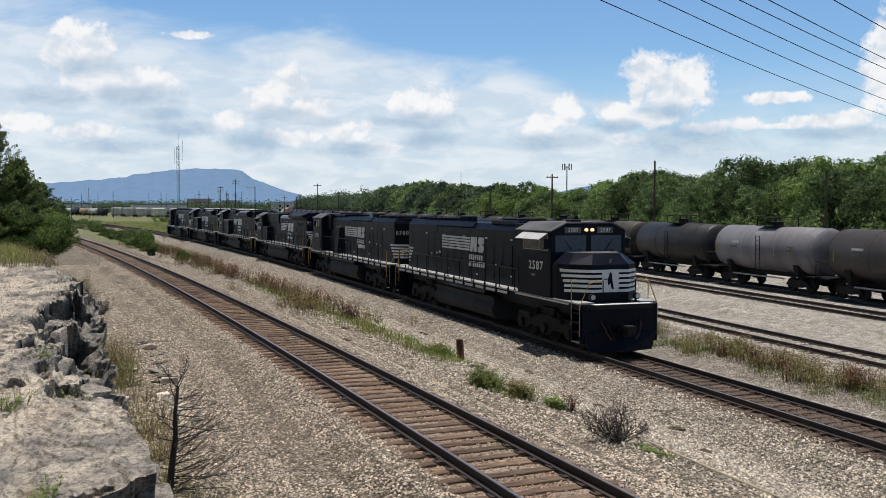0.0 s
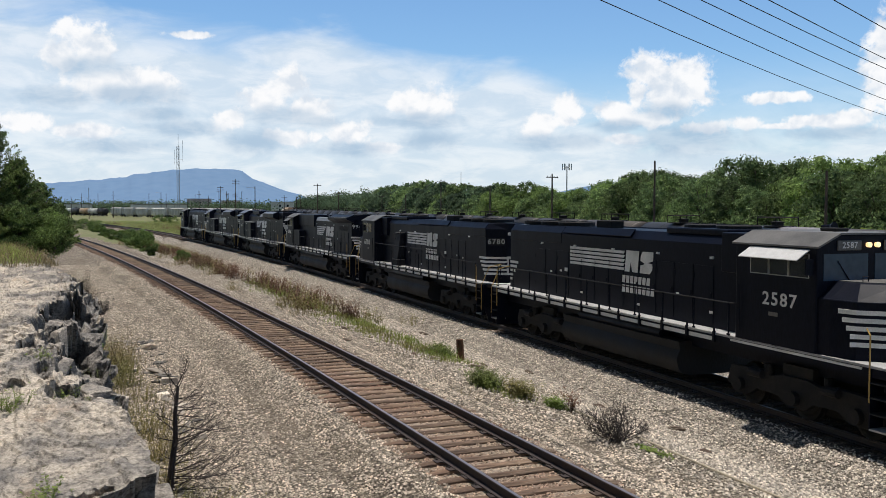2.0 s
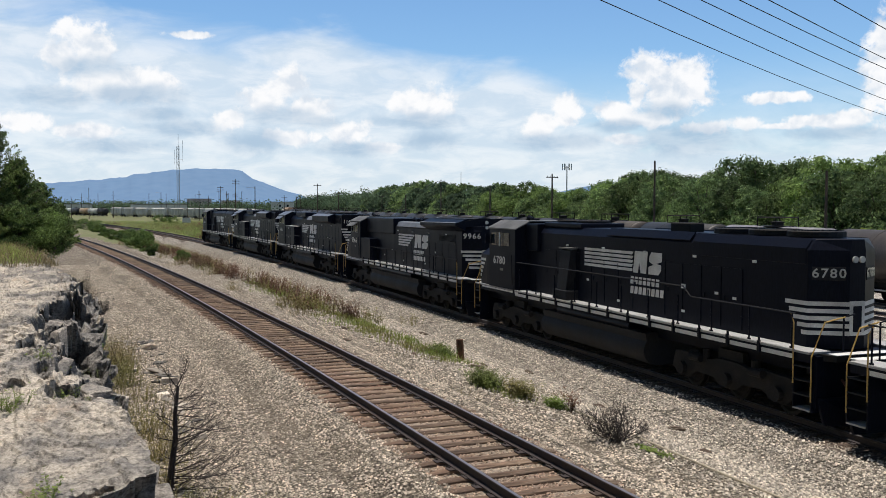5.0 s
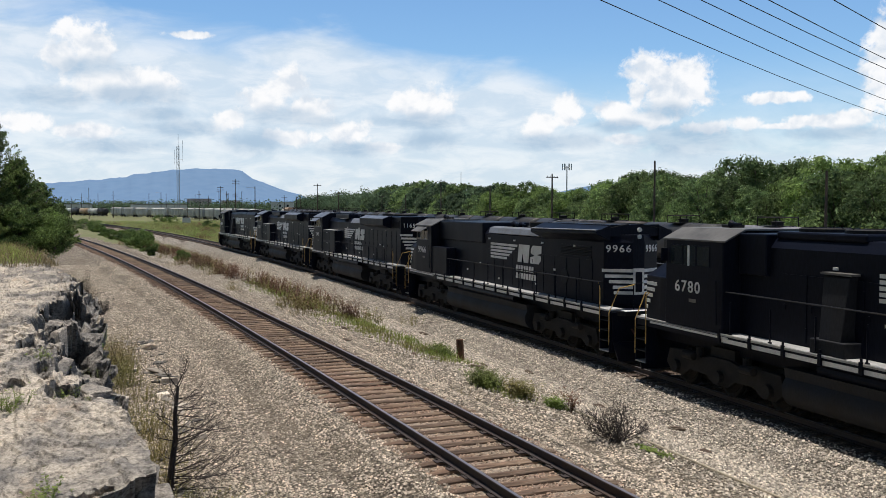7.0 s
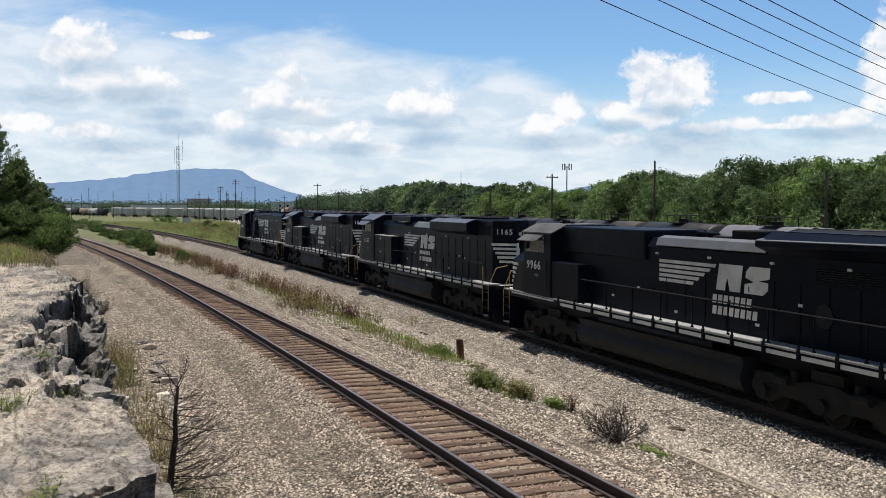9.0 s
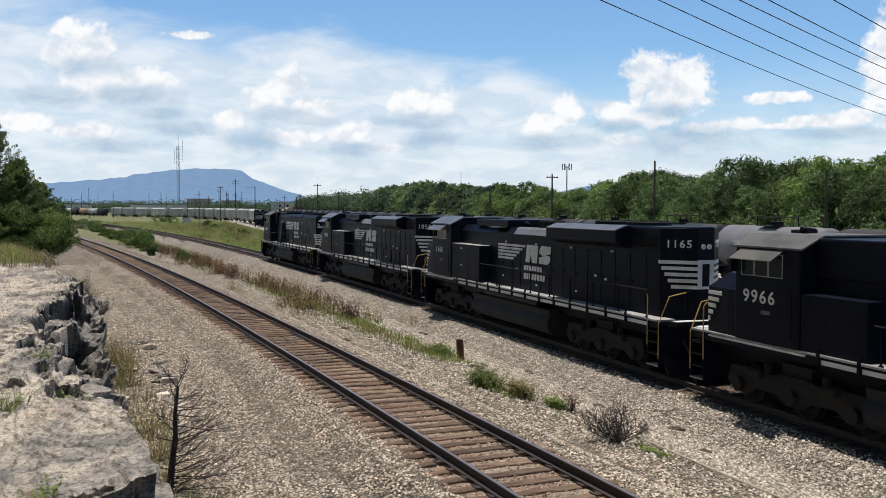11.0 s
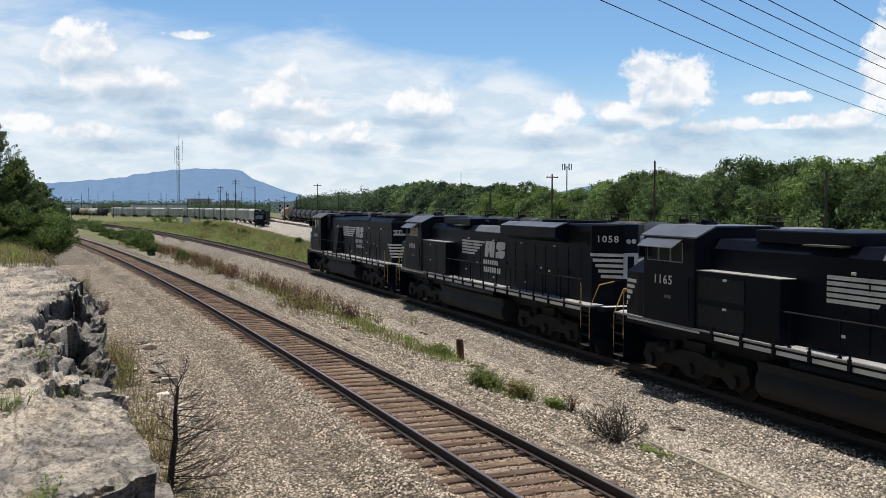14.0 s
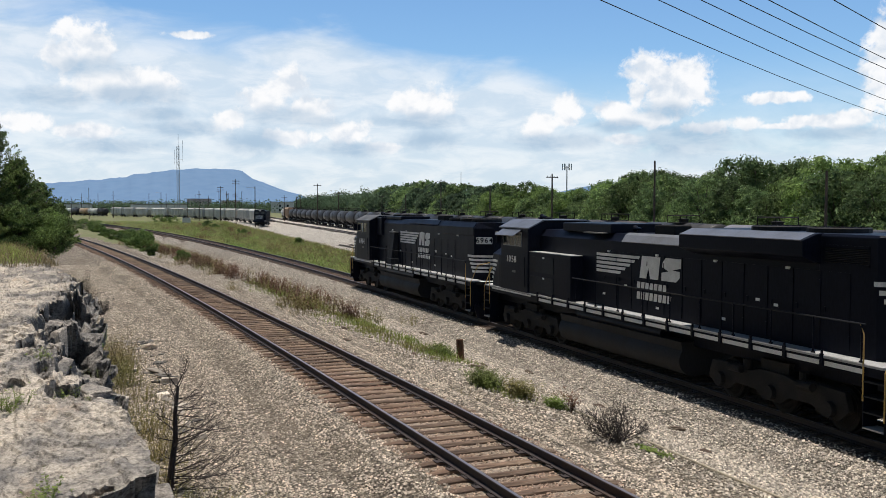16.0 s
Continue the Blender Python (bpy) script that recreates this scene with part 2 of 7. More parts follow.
BLACK = material("black_loco_paint", (0.0060, 0.0078, 0.0155), 0.42, vary=0.3, scale=1.2, fine=25, bump=0.05, second=(0.0082, 0.0098, 0.0170), streak=(1, 1, 0.25), spec=0.075)
GREY_BLACK = material("dusty_black_paint", (0.015, 0.0165, 0.021), 0.7, vary=0.3, scale=1.0, fine=30, bump=0.1, second=(0.02, 0.018, 0.016), spec=0.2, streak=(1, 1, 0.3))
UNDER = material("grimy_running_gear", (0.013, 0.0125, 0.013), 0.85, vary=0.4, scale=3, fine=40, bump=0.3, second=(0.028, 0.0255, 0.0235), spec=0.25)
ROOF_GREY = material("grey_roof_paint", (0.125, 0.12, 0.113), 0.55, vary=0.25, scale=1.2, fine=30, bump=0.1, second=(0.05, 0.05, 0.05))
# Blue-grey roof tone with the reflected sky put into the colour.
ROOF_BLUE = material("sky_lit_blue_grey_roof", (0.12, 0.132, 0.165), 0.45, vary=0.2, scale=1.2, fine=30, bump=0.05, second=(0.085, 0.095, 0.12), spec=0.5)
# Pale bluish tone: sun and sky on upper edges are put into the colour.
HUMP = material("sunlit_pale_roof_edge", (0.15, 0.157, 0.175), 0.5, vary=0.25, scale=1.5, fine=30, bump=0.1, second=(0.11, 0.11, 0.11))
WHITE = material("white_marking_paint", (0.72, 0.72, 0.71), 0.6, vary=0.15, scale=2.0, fine=40, bump=0.05, second=(0.5, 0.49, 0.47))
# Pale tone: sunlight on the walkway tops is put into the colour.
DECK = material("pale_walkway_steel", (0.38, 0.38, 0.38), 0.6, vary=0.2, scale=2.0, fine=30, bump=0.15, second=(0.27, 0.265, 0.26))
YELLOW = material("yellow_rail_paint", (0.44, 0.29, 0.09), 0.55, vary=0.2, scale=3, fine=50, bump=0.05, second=(0.4, 0.25, 0.05))
GLASS_DARK = material("cab_window_glass", (0.02, 0.028, 0.035), 0.08, vary=0.1, scale=1, fine=5, bump=0, spec=0.8)
# Reflected blue sky is put into the base colour of these panes.
WINDSHIELD = material("sky_blue_windshield", (0.035, 0.065, 0.11), 0.08, vary=0.15, scale=1.5, fine=6, bump=0, spec=0.4)
RAIL = material("rusty_rail_steel", (0.03, 0.022, 0.022), 0.7, vary=0.3, scale=2, fine=60, bump=0.2, second=(0.055, 0.033, 0.024), streak=(0.3, 0.3, 1))
RAIL_TOP = material("worn_rail_head", (0.20, 0.19, 0.20), 0.38, metal=0.5, vary=0.15, scale=2, fine=60, bump=0.02)
TIE = material("weathered_timber_tie", (0.150, 0.104, 0.07), 0.9, vary=0.6, scale=5, fine=46, bump=1.0, second=(0.09, 0.05, 0.034), objectwise=0.4, streak=(1, 0.1, 1))
TIE_DARK = material("dark_oiled_tie", (0.105, 0.07, 0.05), 0.9, vary=0.4, scale=4, fine=40, bump=0.6, second=(0.04, 0.03, 0.025), island=0.3, objectwise=0.3)
# ---------------- lines of the tracks ----------------
def near_line(x):
    """Near siding: centre y and slope."""
    if x < -150:
        a, b = near_line(-150)
        return a + b * (x + 150), b
    return -9.211 + 0.0568 * x - 0.000977 * x * x / 2 - 3.1266e-6 * x ** 3 / 6, 0.0568 - 0.000977 * x - 3.1266e-6 * x * x / 2


def main_line(x):
    """Line on which the engines run."""
    if x < -330:
        a, b = main_line(-330)
        return a + b * (x + 330), b
    return -0.00065 * x * x / 2 + 4.67e-7 * x ** 3 / 6, -0.00065 * x + 4.67e-7 * x * x / 2


def straight(offset, slope):
    return lambda x: (offset + slope * x, slope)


TRACKS = {  # line, height of the rail top, x from, x to
    "near": (near_line, 0.933, -240, 26),
    "main": (main_line, 0.0, -420, 30),
    "third": (straight(9.02, -0.0307), -0.5, -130, 30),
    "fourth": (straight(16.23, -0.0412), -0.1, -420, 30),
    "fifth": (straight(20.15, -0.0511), -0.1, -620, 30),
}


def on_track(line, x, lat, z):
    y, s = line(x)
    n = 1 / math.sqrt(1 + s * s)
    return Vector((x - lat * s * n, y + lat * n, z))


YARD_Z = -0.75


def smooth_step(a, b, t):
    t = np.clip((t - a) / (b - a), 0, 1)
    return t * t * (3 - 2 * t)


def line_y(name, x):
    return np.vectorize(lambda q: TRACKS[name][0](q)[0])(x)


def ground_z(x, y):
    """Height of the ground sheet: ballast shoulders, ditches and the yard."""
    x, y = np.asarray(x, float), np.asarray(y, float)
    ya, yb = line_y("near", x), line_y("main", x)
    far = smooth_step(-170, -330, x)
    # base level: high beside the near track, falling to the yard beyond the main line
    base = 0.45 + (YARD_Z - 0.45) * smooth_step(0.25, 0.85, (y - ya) / np.maximum(yb - ya, 3.0))
    base = base * (1 - far) + YARD_Z * far
    base = np.where(y < ya, 0.45 * (1 - far) + YARD_Z * far, base)
    z = base
    for name in TRACKS:
        line, top, x0, x1 = TRACKS[name]
        d = np.abs(y - line_y(name, x))
        bed = top - (0.228 if name == "near" else 0.2) - np.maximum(d - 1.7, 0) * 0.42
        if name == "main":
            bed = top - 0.222 - np.maximum(d - 1.5, 0) * 0.36
        if name in ("third", "fourth", "fifth"):
            bed = top - 0.18 - np.maximum(d - 2.0, 0) * 0.25
        inside = (x > x0 - 3) & (x < x1 + 3)
        z = np.where(inside, np.maximum(z, bed), z)
    return z


def gravel_material(name, low, middle, high, soil_amount):
    """Crushed limestone: stones of many greys, gaps darkened with painted shade, dusty and browner in patches."""
    m = bpy.data.materials.new(name)
    m.use_nodes = True
    N, L = m.node_tree.nodes, m.node_tree.links
    bs = N["Principled BSDF"]
    tc = N.new("ShaderNodeTexCoord")
    cells = N.new("ShaderNodeTexVoronoi")
    cells.inputs["Scale"].default_value = 21.0
    gaps = N.new("ShaderNodeTexVoronoi")
    gaps.feature = "DISTANCE_TO_EDGE"
    gaps.inputs["Scale"].default_value = 21.0
    patch, dust = N.new("ShaderNodeTexNoise"), N.new("ShaderNodeTexNoise")
    patch.inputs["Scale"].default_value, patch.inputs["Detail"].default_value = 0.22, 6
    dust.inputs["Scale"].default_value, dust.inputs["Detail"].default_value = 2.2, 6
    along = N.new("ShaderNodeMapping")
    along.inputs["Scale"].default_value, along.inputs["Rotation"].default_value = (0.5, 2.6, 1), (0, 0, radians(-5))
    L.new(tc.outputs["Object"], along.inputs["Vector"])
    for n in (cells, gaps, dust):
        L.new(tc.outputs["Object"], n.inputs["Vector"])
    L.new(along.outputs["Vector"], patch.inputs["Vector"])
    sep = N.new("ShaderNodeSeparateColor")
    L.new(cells.outputs["Color"], sep.inputs[0])
    tone = N.new("ShaderNodeValToRGB")
    e = tone.color_ramp.elements
    e[0].position, e[0].color = 0.0, (*low, 1)
    e[1].position, e[1].color = 1.0, (*high, 1)
    mid = e.new(0.5)
    mid.color = (*middle, 1)
    L.new(sep.outputs[0], tone.inputs["Fac"])
    # shade between the stones: the colour falls to a fifth at cell edges
    edge = N.new("ShaderNodeMapRange")
    edge.inputs["From Min"].default_value, edge.inputs["From Max"].default_value = 0.0, 0.16
    edge.inputs["To Min"].default_value = 0.2
    L.new(gaps.outputs["Distance"], edge.inputs["Value"])
    dark = N.new("ShaderNodeMix")
    dark.data_type, dark.blend_type = "RGBA", "MULTIPLY"
    dark.inputs["Factor"].default_value = 1.0
    L.new(tone.outputs["Color"], dark.inputs["A"])
    L.new(edge.outputs["Result"], dark.inputs["B"])
    soil = N.new("ShaderNodeMix")
    soil.data_type = "RGBA"
    ramp = N.new("ShaderNodeMapRange")
    ramp.inputs["From Min"].default_value, ramp.inputs["From Max"].default_value, ramp.inputs["To Max"].default_value = 0.47, 0.68, soil_amount
    L.new(patch.outputs["Fac"], ramp.inputs["Value"])
    L.new(ramp.outputs["Result"], soil.inputs["Factor"])
    L.new(dark.outputs["Result"], soil.inputs["A"])
    soil.inputs["B"].default_value = (0.20, 0.16, 0.12, 1)
    val = N.new("ShaderNodeHueSaturation")
    mr = N.new("ShaderNodeMapRange")
    mr.inputs["From Min"].default_value, mr.inputs["From Max"].default_value, mr.inputs["To Min"].default_value, mr.inputs["To Max"].default_value = 0.3, 0.7, 0.75, 1.25
    L.new(dust.outputs["Fac"], mr.inputs["Value"])
    L.new(mr.outputs["Result"], val.inputs["Value"])
    L.new(soil.outputs["Result"], val.inputs["Color"])
    L.new(val.outputs["Color"], bs.inputs["Base Color"])
    bs.inputs["Roughness"].default_value = 0.95
    bs.inputs["Specular IOR Level"].default_value = 0.2
    bp = N.new("ShaderNodeBump")
    bp.inputs["Strength"].default_value, bp.inputs["Distance"].default_value = 1.0, 0.04
    L.new(edge.outputs["Result"], bp.inputs["Height"])
    L.new(bp.outputs["Normal"], bs.inputs["Normal"])
    return m


GRAVEL = gravel_material("crushed_limestone", (0.07, 0.058, 0.045), (0.31, 0.26, 0.20), (0.70, 0.615, 0.50), 0.6)
GRAVEL_PALE = gravel_material("fresh_crushed_limestone", (0.14, 0.12, 0.10), (0.43, 0.38, 0.32), (0.74, 0.67, 0.575), 0.3)
LOT = gravel_material("packed_yard_gravel", (0.40, 0.365, 0.315), (0.64, 0.59, 0.515), (0.86, 0.81, 0.73), 0.2)
TURF = material("grassy_soil", (0.115, 0.135, 0.045), 0.95, vary=0.45, scale=0.25, fine=4, bump=0.6, second=(0.17, 0.14, 0.075), dist=0.05)
DIRTY = material("oily_track_bed", (0.12, 0.092, 0.072), 0.95, vary=0.7, scale=1.5, fine=26, bump=1.0, second=(0.065, 0.05, 0.042), dist=0.04)

DUSTY = material("dusty_brown_track_bed", (0.26, 0.21, 0.16), 0.95, vary=0.7, scale=0.9, fine=30, bump=1.0, second=(0.19, 0.11, 0.078), dist=0.03)


def ground_zone(x, y):
    """Which surface lies here: 0 gravel, 1 packed lot, 2 turf, 3 oily bed, 4 dusty bed, 5 fresh gravel."""
    main, third, near = line_y("main", x), line_y("third", x), line_y("near", x)
    zone = np.zeros(x.shape, int)
    zone = np.where((y > near * 0.56 + main * 0.44) & (y < third - 1.0) & (x > -200), 5, zone)
    zone = np.where((y > third - 1.6) & (y < 38 - 0.075 * x) & (x > -420) & (x < 40), 1, zone)
    zone = np.where((x < -90) & (y > third - 3) & (x > -420) & (y < 40 - 0.075 * x), 1, zone)
    zone = np.where((y > main + 2.7) & (y < third - 3) & (x < -42), 2, zone)
    zone = np.where((x < -95) & (y > near + 4.0) & (y < main - 4.2), 2, zone)
    zone = np.where((x < -400) | (y > 40 - 0.075 * np.maximum(x, -420)) | (x > 40) | (y < -60), 2, zone)
    zone = np.where((np.abs(y - main) < 1.35) & (x > -330) & (x < 40), 3, zone)
    zone = np.where((np.abs(y - near) < 1.2) & (x > -200) & (x < 40), 4, zone)
    return zone


def build_ground():
    xs = np.concatenate([-np.geomspace(4500, 140, 30), np.arange(-135, -60, 1.5), np.arange(-60, 12, 0.6), np.geomspace(13, 4500, 24)])
    ys = np.concatenate([-np.geomspace(4500, 34, 26), np.arange(-32, -16, 1.0), np.arange(-16, 12, 0.4), np.arange(12, 40, 1.0), np.geomspace(42, 4500, 34)])
    X, Y = np.meshgrid(xs, ys, indexing="ij")
    Z = ground_z(X, Y)
    rng = np.random.default_rng(3)
    near = (np.abs(X) < 140) & (np.abs(Y) < 42)
    Z = Z + np.where(near, rng.normal(0, 0.008, Z.shape), 0)
    n, k = X.shape
    idx = np.arange(n * k).reshape(n, k)
    f = np.stack([idx[:-1, :-1], idx[1:, :-1], idx[1:, 1:], idx[:-1, 1:]], -1).reshape(-1, 4)
    me = big("ground", np.stack([X, Y, Z], -1).reshape(-1, 3), f, GRAVEL, True)
    for mat in (LOT, TURF, DIRTY, DUSTY, GRAVEL_PALE):
        me.materials.append(mat)
    cx, cy = (X[:-1, :-1] + X[1:, 1:]) / 2, (Y[:-1, :-1] + Y[1:, 1:]) / 2
    me.polygons.foreach_set("material_index", ground_zone(cx, cy).reshape(-1).astype(np.int32))
    return tagged(new("ground", me), "pale grey limestone gravel ground of a rail yard", "ground", kind="structure")


ground = build_ground()


def rail_outline(side):
    return [(-0.075, -0.17), (0.075, -0.17), (0.075, -0.15), (0.012, -0.13), (0.012, -0.045), (0.036, -0.035), (0.036, -0.004), (0.03, 0.0),
            (-0.03, 0.0), (-0.036, -0.004), (-0.036, -0.035), (-0.012, -0.045), (-0.012, -0.13), (-0.075, -0.15)]


def build_track(name, label, tie_material):
    line, top, x0, x1 = TRACKS[name]
    t = thing("railway_track", label=label, category="railway track", group="tracks of the yard", kind="structure")
    xs = [x0 + i * 2.0 for i in range(int((x1 - x0) / 2) + 1)]
    for side in (-1, 1):
        rings = [[tuple(on_track(line, x, side * 0.7525 + a, top + b)) for a, b in rail_outline(side)] for x in xs]
        part("rail", Mesh().loft(rings), RAIL, t)
        head = [[tuple(on_track(line, x, side * 0.7525 + a, top + b)) for a, b in ((-0.026, 0.0), (0.026, 0.0), (0.026, 0.003), (-0.026, 0.003))] for x in xs]
        part("rail_head", Mesh().loft(head), RAIL_TOP, t)
    return t


def tie_mesh(seed, mat, length=2.6):
    """A split and weathered timber: uneven width, hollowed top and ragged ends."""
    r = random.Random(seed)
    m = Mesh()
    rings = []
    half = r.uniform(0.085, 0.10)
    a, b = length / 2 + r.uniform(-0.09, 0.08), length / 2 + r.uniform(-0.09, 0.08)
    for i, y in enumerate(np.linspace(-a, b, 13)):
        end = i in (0, 12)
        w = half * (r.uniform(0.7, 0.95) if end else r.uniform(0.93, 1.05))
        z = -0.03 if end else -0.004
        j = lambda q, k=0.006: q + r.uniform(-k, k)
        rings.append([(j(-w), y + r.uniform(-0.02, 0.02), -0.17), (j(w), y, -0.17), (j(w), y, z - 0.016), (j(w * 0.82), y, j(z)), (j(w * 0.25), y, j(z - 0.006, 0.01)), (j(-w * 0.2), y, j(z)), (j(-w * 0.85), y, j(z)), (j(-w), y, z - 0.016)])
    return m.loft(rings).data("tie", mat)


def build_ties(t, name, mat, single, proud, spacing=0.495):
    """Single ties over a stretch, the others joined."""
    line, top, x0, x1 = TRACKS[name]
    r = random.Random(name)
    variants = [tie_mesh(i, mat) for i in range(8)]
    rest, plates = Mesh(), Mesh()
    x = x0
    while x < x1:
        x += spacing + r.uniform(-0.03, 0.03)
        y, s = line(x)
        m = pose(x, y + r.uniform(-0.05, 0.05), top - 0.178 + r.uniform(-0.006, 0.004), 0, 0, math.degrees(math.atan(s)) + r.uniform(-1.2, 1.2))
        if single[0] < x < single[1]:
            part("tie", variants[r.randrange(8)], mat, t, m=m)
        else:
            rest.box(-0.1, 0.1, -1.3, 1.3, -0.17, 0.0, m)
        if x > -75:
            for side in (-1, 1):
                plates.box(-0.09, 0.09, side * 0.7525 - 0.17, side * 0.7525 + 0.17, 0.0, 0.014, m)
                for q in (-0.11, 0.11):
                    plates.box(-0.06, -0.035, side * 0.7525 + q - 0.012, side * 0.7525 + q + 0.012, 0.0, 0.04, m)
    tagged(part("joined_ties", rest, mat, t), kind="stuff")
    tagged(part("tie_plates", plates, RAIL, t), kind="stuff")


near_track = build_track("near", "old railway track on weathered brown timber ties", TIE)
main_track = build_track("main", "main railway track on dark oiled timber ties", TIE)
yard_tracks = [build_track(n, "dark rusty yard track bedded in pale gravel", TIE) for n in ("third", "fourth", "fifth")]


# ---------------- locomotives ----------------
ENDS = [-26.5, -48.4, -70.6, -93.2, -116.0, -138.9, -160.8]
WHEEL_R = 0.51
LENS_GLOW = bpy.data.materials.new("lit_headlight")
LENS_GLOW.use_nodes = True
LENS_GLOW.node_tree.nodes["Principled BSDF"].inputs["Emission Color"].default_value = (1.0, 0.58, 0.24, 1)
LENS_GLOW.node_tree.nodes["Principled BSDF"].inputs["Emission Strength"].default_value = 1.4
LENS = material("clear_lamp_glass", (0.5, 0.5, 0.48), 0.15, vary=0.1, bump=0)
TEAL_GREY = material("pale_faded_visor", (0.55, 0.55, 0.55), 0.45, vary=0.15, bump=0.05)
FRAME_GREY = material("bare_window_frame", (0.30, 0.30, 0.29), 0.5, vary=0.15, bump=0.05)
RED_HOSE = material("red_glad_hand", (0.06, 0.015, 0.012), 0.6, bump=0.05)


def lettering(text, size, mat, parent, m, name="lettering", wide=1.0):
    cu = bpy.data.curves.new("lettering", "FONT")
    cu.body, cu.size, cu.align_x, cu.align_y, cu.extrude, cu.resolution_u = text, size, "CENTER", "CENTER", 0.004, 3
    cu.space_character, cu.offset = 1.2, size * 0.015
    tmp = new("lettering", cu)
    bpy.context.view_layer.update()
    me = bpy.data.meshes.new_from_object(tmp.evaluated_get(bpy.context.evaluated_depsgraph_get()))
    bpy.data.objects.remove(tmp)
    me.transform(Matrix.Diagonal((wide, 1, 1, 1)))
    me.materials.clear()
    me.materials.append(mat)
    return part(name, me, mat, parent, m=m)


def side_pose(x, z, s, out):
    """A plane on the flank s (-1 or 1) that reads from left to right."""
    return pose(x, s * out, z, 90, 0, 0 if s < 0 else 180)


def flank(points, x0, z0, s, out, thick=0.006):
    """A flat shape on the flank: points of (along the reading way, up)."""
    k = -s
    return Mesh().slab([(x0 + k * u, z0 + w) for u, w in points], s * out, s * (out + thick))


def bar_shapes(t, x0, z0, s, out, stripes_len, slant, height, gap, block):
    """Plain emblem on the hood: five bars, two plain blocks and two rows of short bars."""
    n = 5
    pitch = height / n
    for i in range(n):
        z = i * pitch
        cut = slant * (i / (n - 1))
        part("stripe", flank([(0, z + pitch * 0.22), (stripes_len + cut - slant, z + pitch * 0.22),
                              (stripes_len + cut - slant + 0.06, z + pitch * 0.9), (0.0, z + pitch * 0.9)], x0, z0, s, out), WHITE, t)
    a = stripes_len + gap
    h = height * 1.02
    w = block
    part("emblem_block", flank([(a, 0), (a + w * 0.34, 0), (a + w * 0.44, h * 0.5), (a + w * 0.54, 0), (a + w * 0.92, 0), (a + w * 1.02, h), (a + w * 0.12, h)], x0, z0, s, out), WHITE, t)
    b = a + w * 1.08
    part("emblem_block", flank([(b, 0), (b + w * 0.66, 0), (b + w * 0.84, h * 0.2), (b + w * 0.84, h * 0.46), (b + w * 0.5, h * 0.5), (b + w * 0.88, h * 0.6), (b + w * 0.9, h),
                                (b + w * 0.2, h), (b + w * 0.06, h * 0.8), (b + w * 0.04, h * 0.58), (b + w * 0.34, h * 0.44), (b + w * 0.01, h * 0.34)], x0, z0, s, out), WHITE, t)
    for row, count, start in ((0, 7, a - 0.15), (1, 8, a - 0.15)):
        for i in range(count):
            u = start + i * 0.235
            z = -0.34 - row * 0.29
            part("marking_bar", flank([(u, z), (u + 0.17, z), (u + 0.2, z + 0.22), (u + 0.03, z + 0.22)], x0, z0, s, out), WHITE, t)


def truck(t, x):
    k = thing("truck", pose(x, 0, 0))
    k.parent = t
    frame_line = [(-2.5, 0.55), (-2.35, 0.95), (-1.2, 1.0), (-0.85, 0.9), (-0.4, 1.0), (0.4, 1.0), (0.85, 0.9), (1.2, 1.0), (2.35, 0.95), (2.5, 0.55),
                  (2.2, 0.3), (1.7, 0.3), (1.35, 0.5), (0.6, 0.48), (0.32, 0.3), (-0.32, 0.3), (-0.6, 0.48), (-1.35, 0.5), (-1.7, 0.3), (-2.2, 0.3)]
    wheels = []
    for s in (-1, 1):
        part("side_frame", Mesh().slab(frame_line, s * 1.02, s * 1.18), UNDER, k, bevel=0.02)
        for ax in (-1.95, 0.0, 1.95):
            part("axle_box", Mesh().cyl((ax, s * 1.22, 0.52), (0, 1, 0), 0.17, 0.09, 12), UNDER, k)
        for ax in (-1.0, 1.0):
            part("spring", Mesh().cyl((ax, s * 1.1, 0.98), (0, 0, 1), 0.11, 0.17, 10), UNDER, k)
            part("brake_cylinder", Mesh().cyl((ax * 1.25, s * 1.28, 0.9), (1, 0, 0), 0.1, 0.24, 10), UNDER, k)
    part("bolster", Mesh().box(-0.5, 0.5, -1.1, 1.1, 0.8, 1.25), UNDER, k)
    for ax in (-1.25, 0.7, 1.4):
        part("traction_motor", Mesh().box(ax - 0.6, ax + 0.45, -0.62, 0.62, 0.16, 1.15), UNDER, k, bevel=0.05)
    for ax in (-1.95, 0.0, 1.95):
        m = Mesh()
        for s in (-1, 1):
            m.lathe([(s * 0.68, 0.1), (s * 0.68, 0.54), (s * 0.71, 0.54), (s * 0.71, WHEEL_R), (s * 0.82, WHEEL_R - 0.008), (s * 0.82, 0.42), (s * 0.78, 0.36), (s * 0.78, 0.2), (s * 0.84, 0.12)], "y", 24)
        m.cyl((0, 0, 0), (0, 1, 0), 0.09, 0.95, 10).box(-0.05, 0.05, 0.825, 0.83, 0.15, 0.4).box(-0.05, 0.05, -0.83, -0.825, 0.15, 0.4)
        wheels.append(part("wheelset", m, UNDER, k, m=pose(ax, 0, WHEEL_R)))
    return wheels


def handrail(t, pts, r, mat, name="handrail"):
    return part(name, Mesh().tube(pts, r, 6), mat, t)


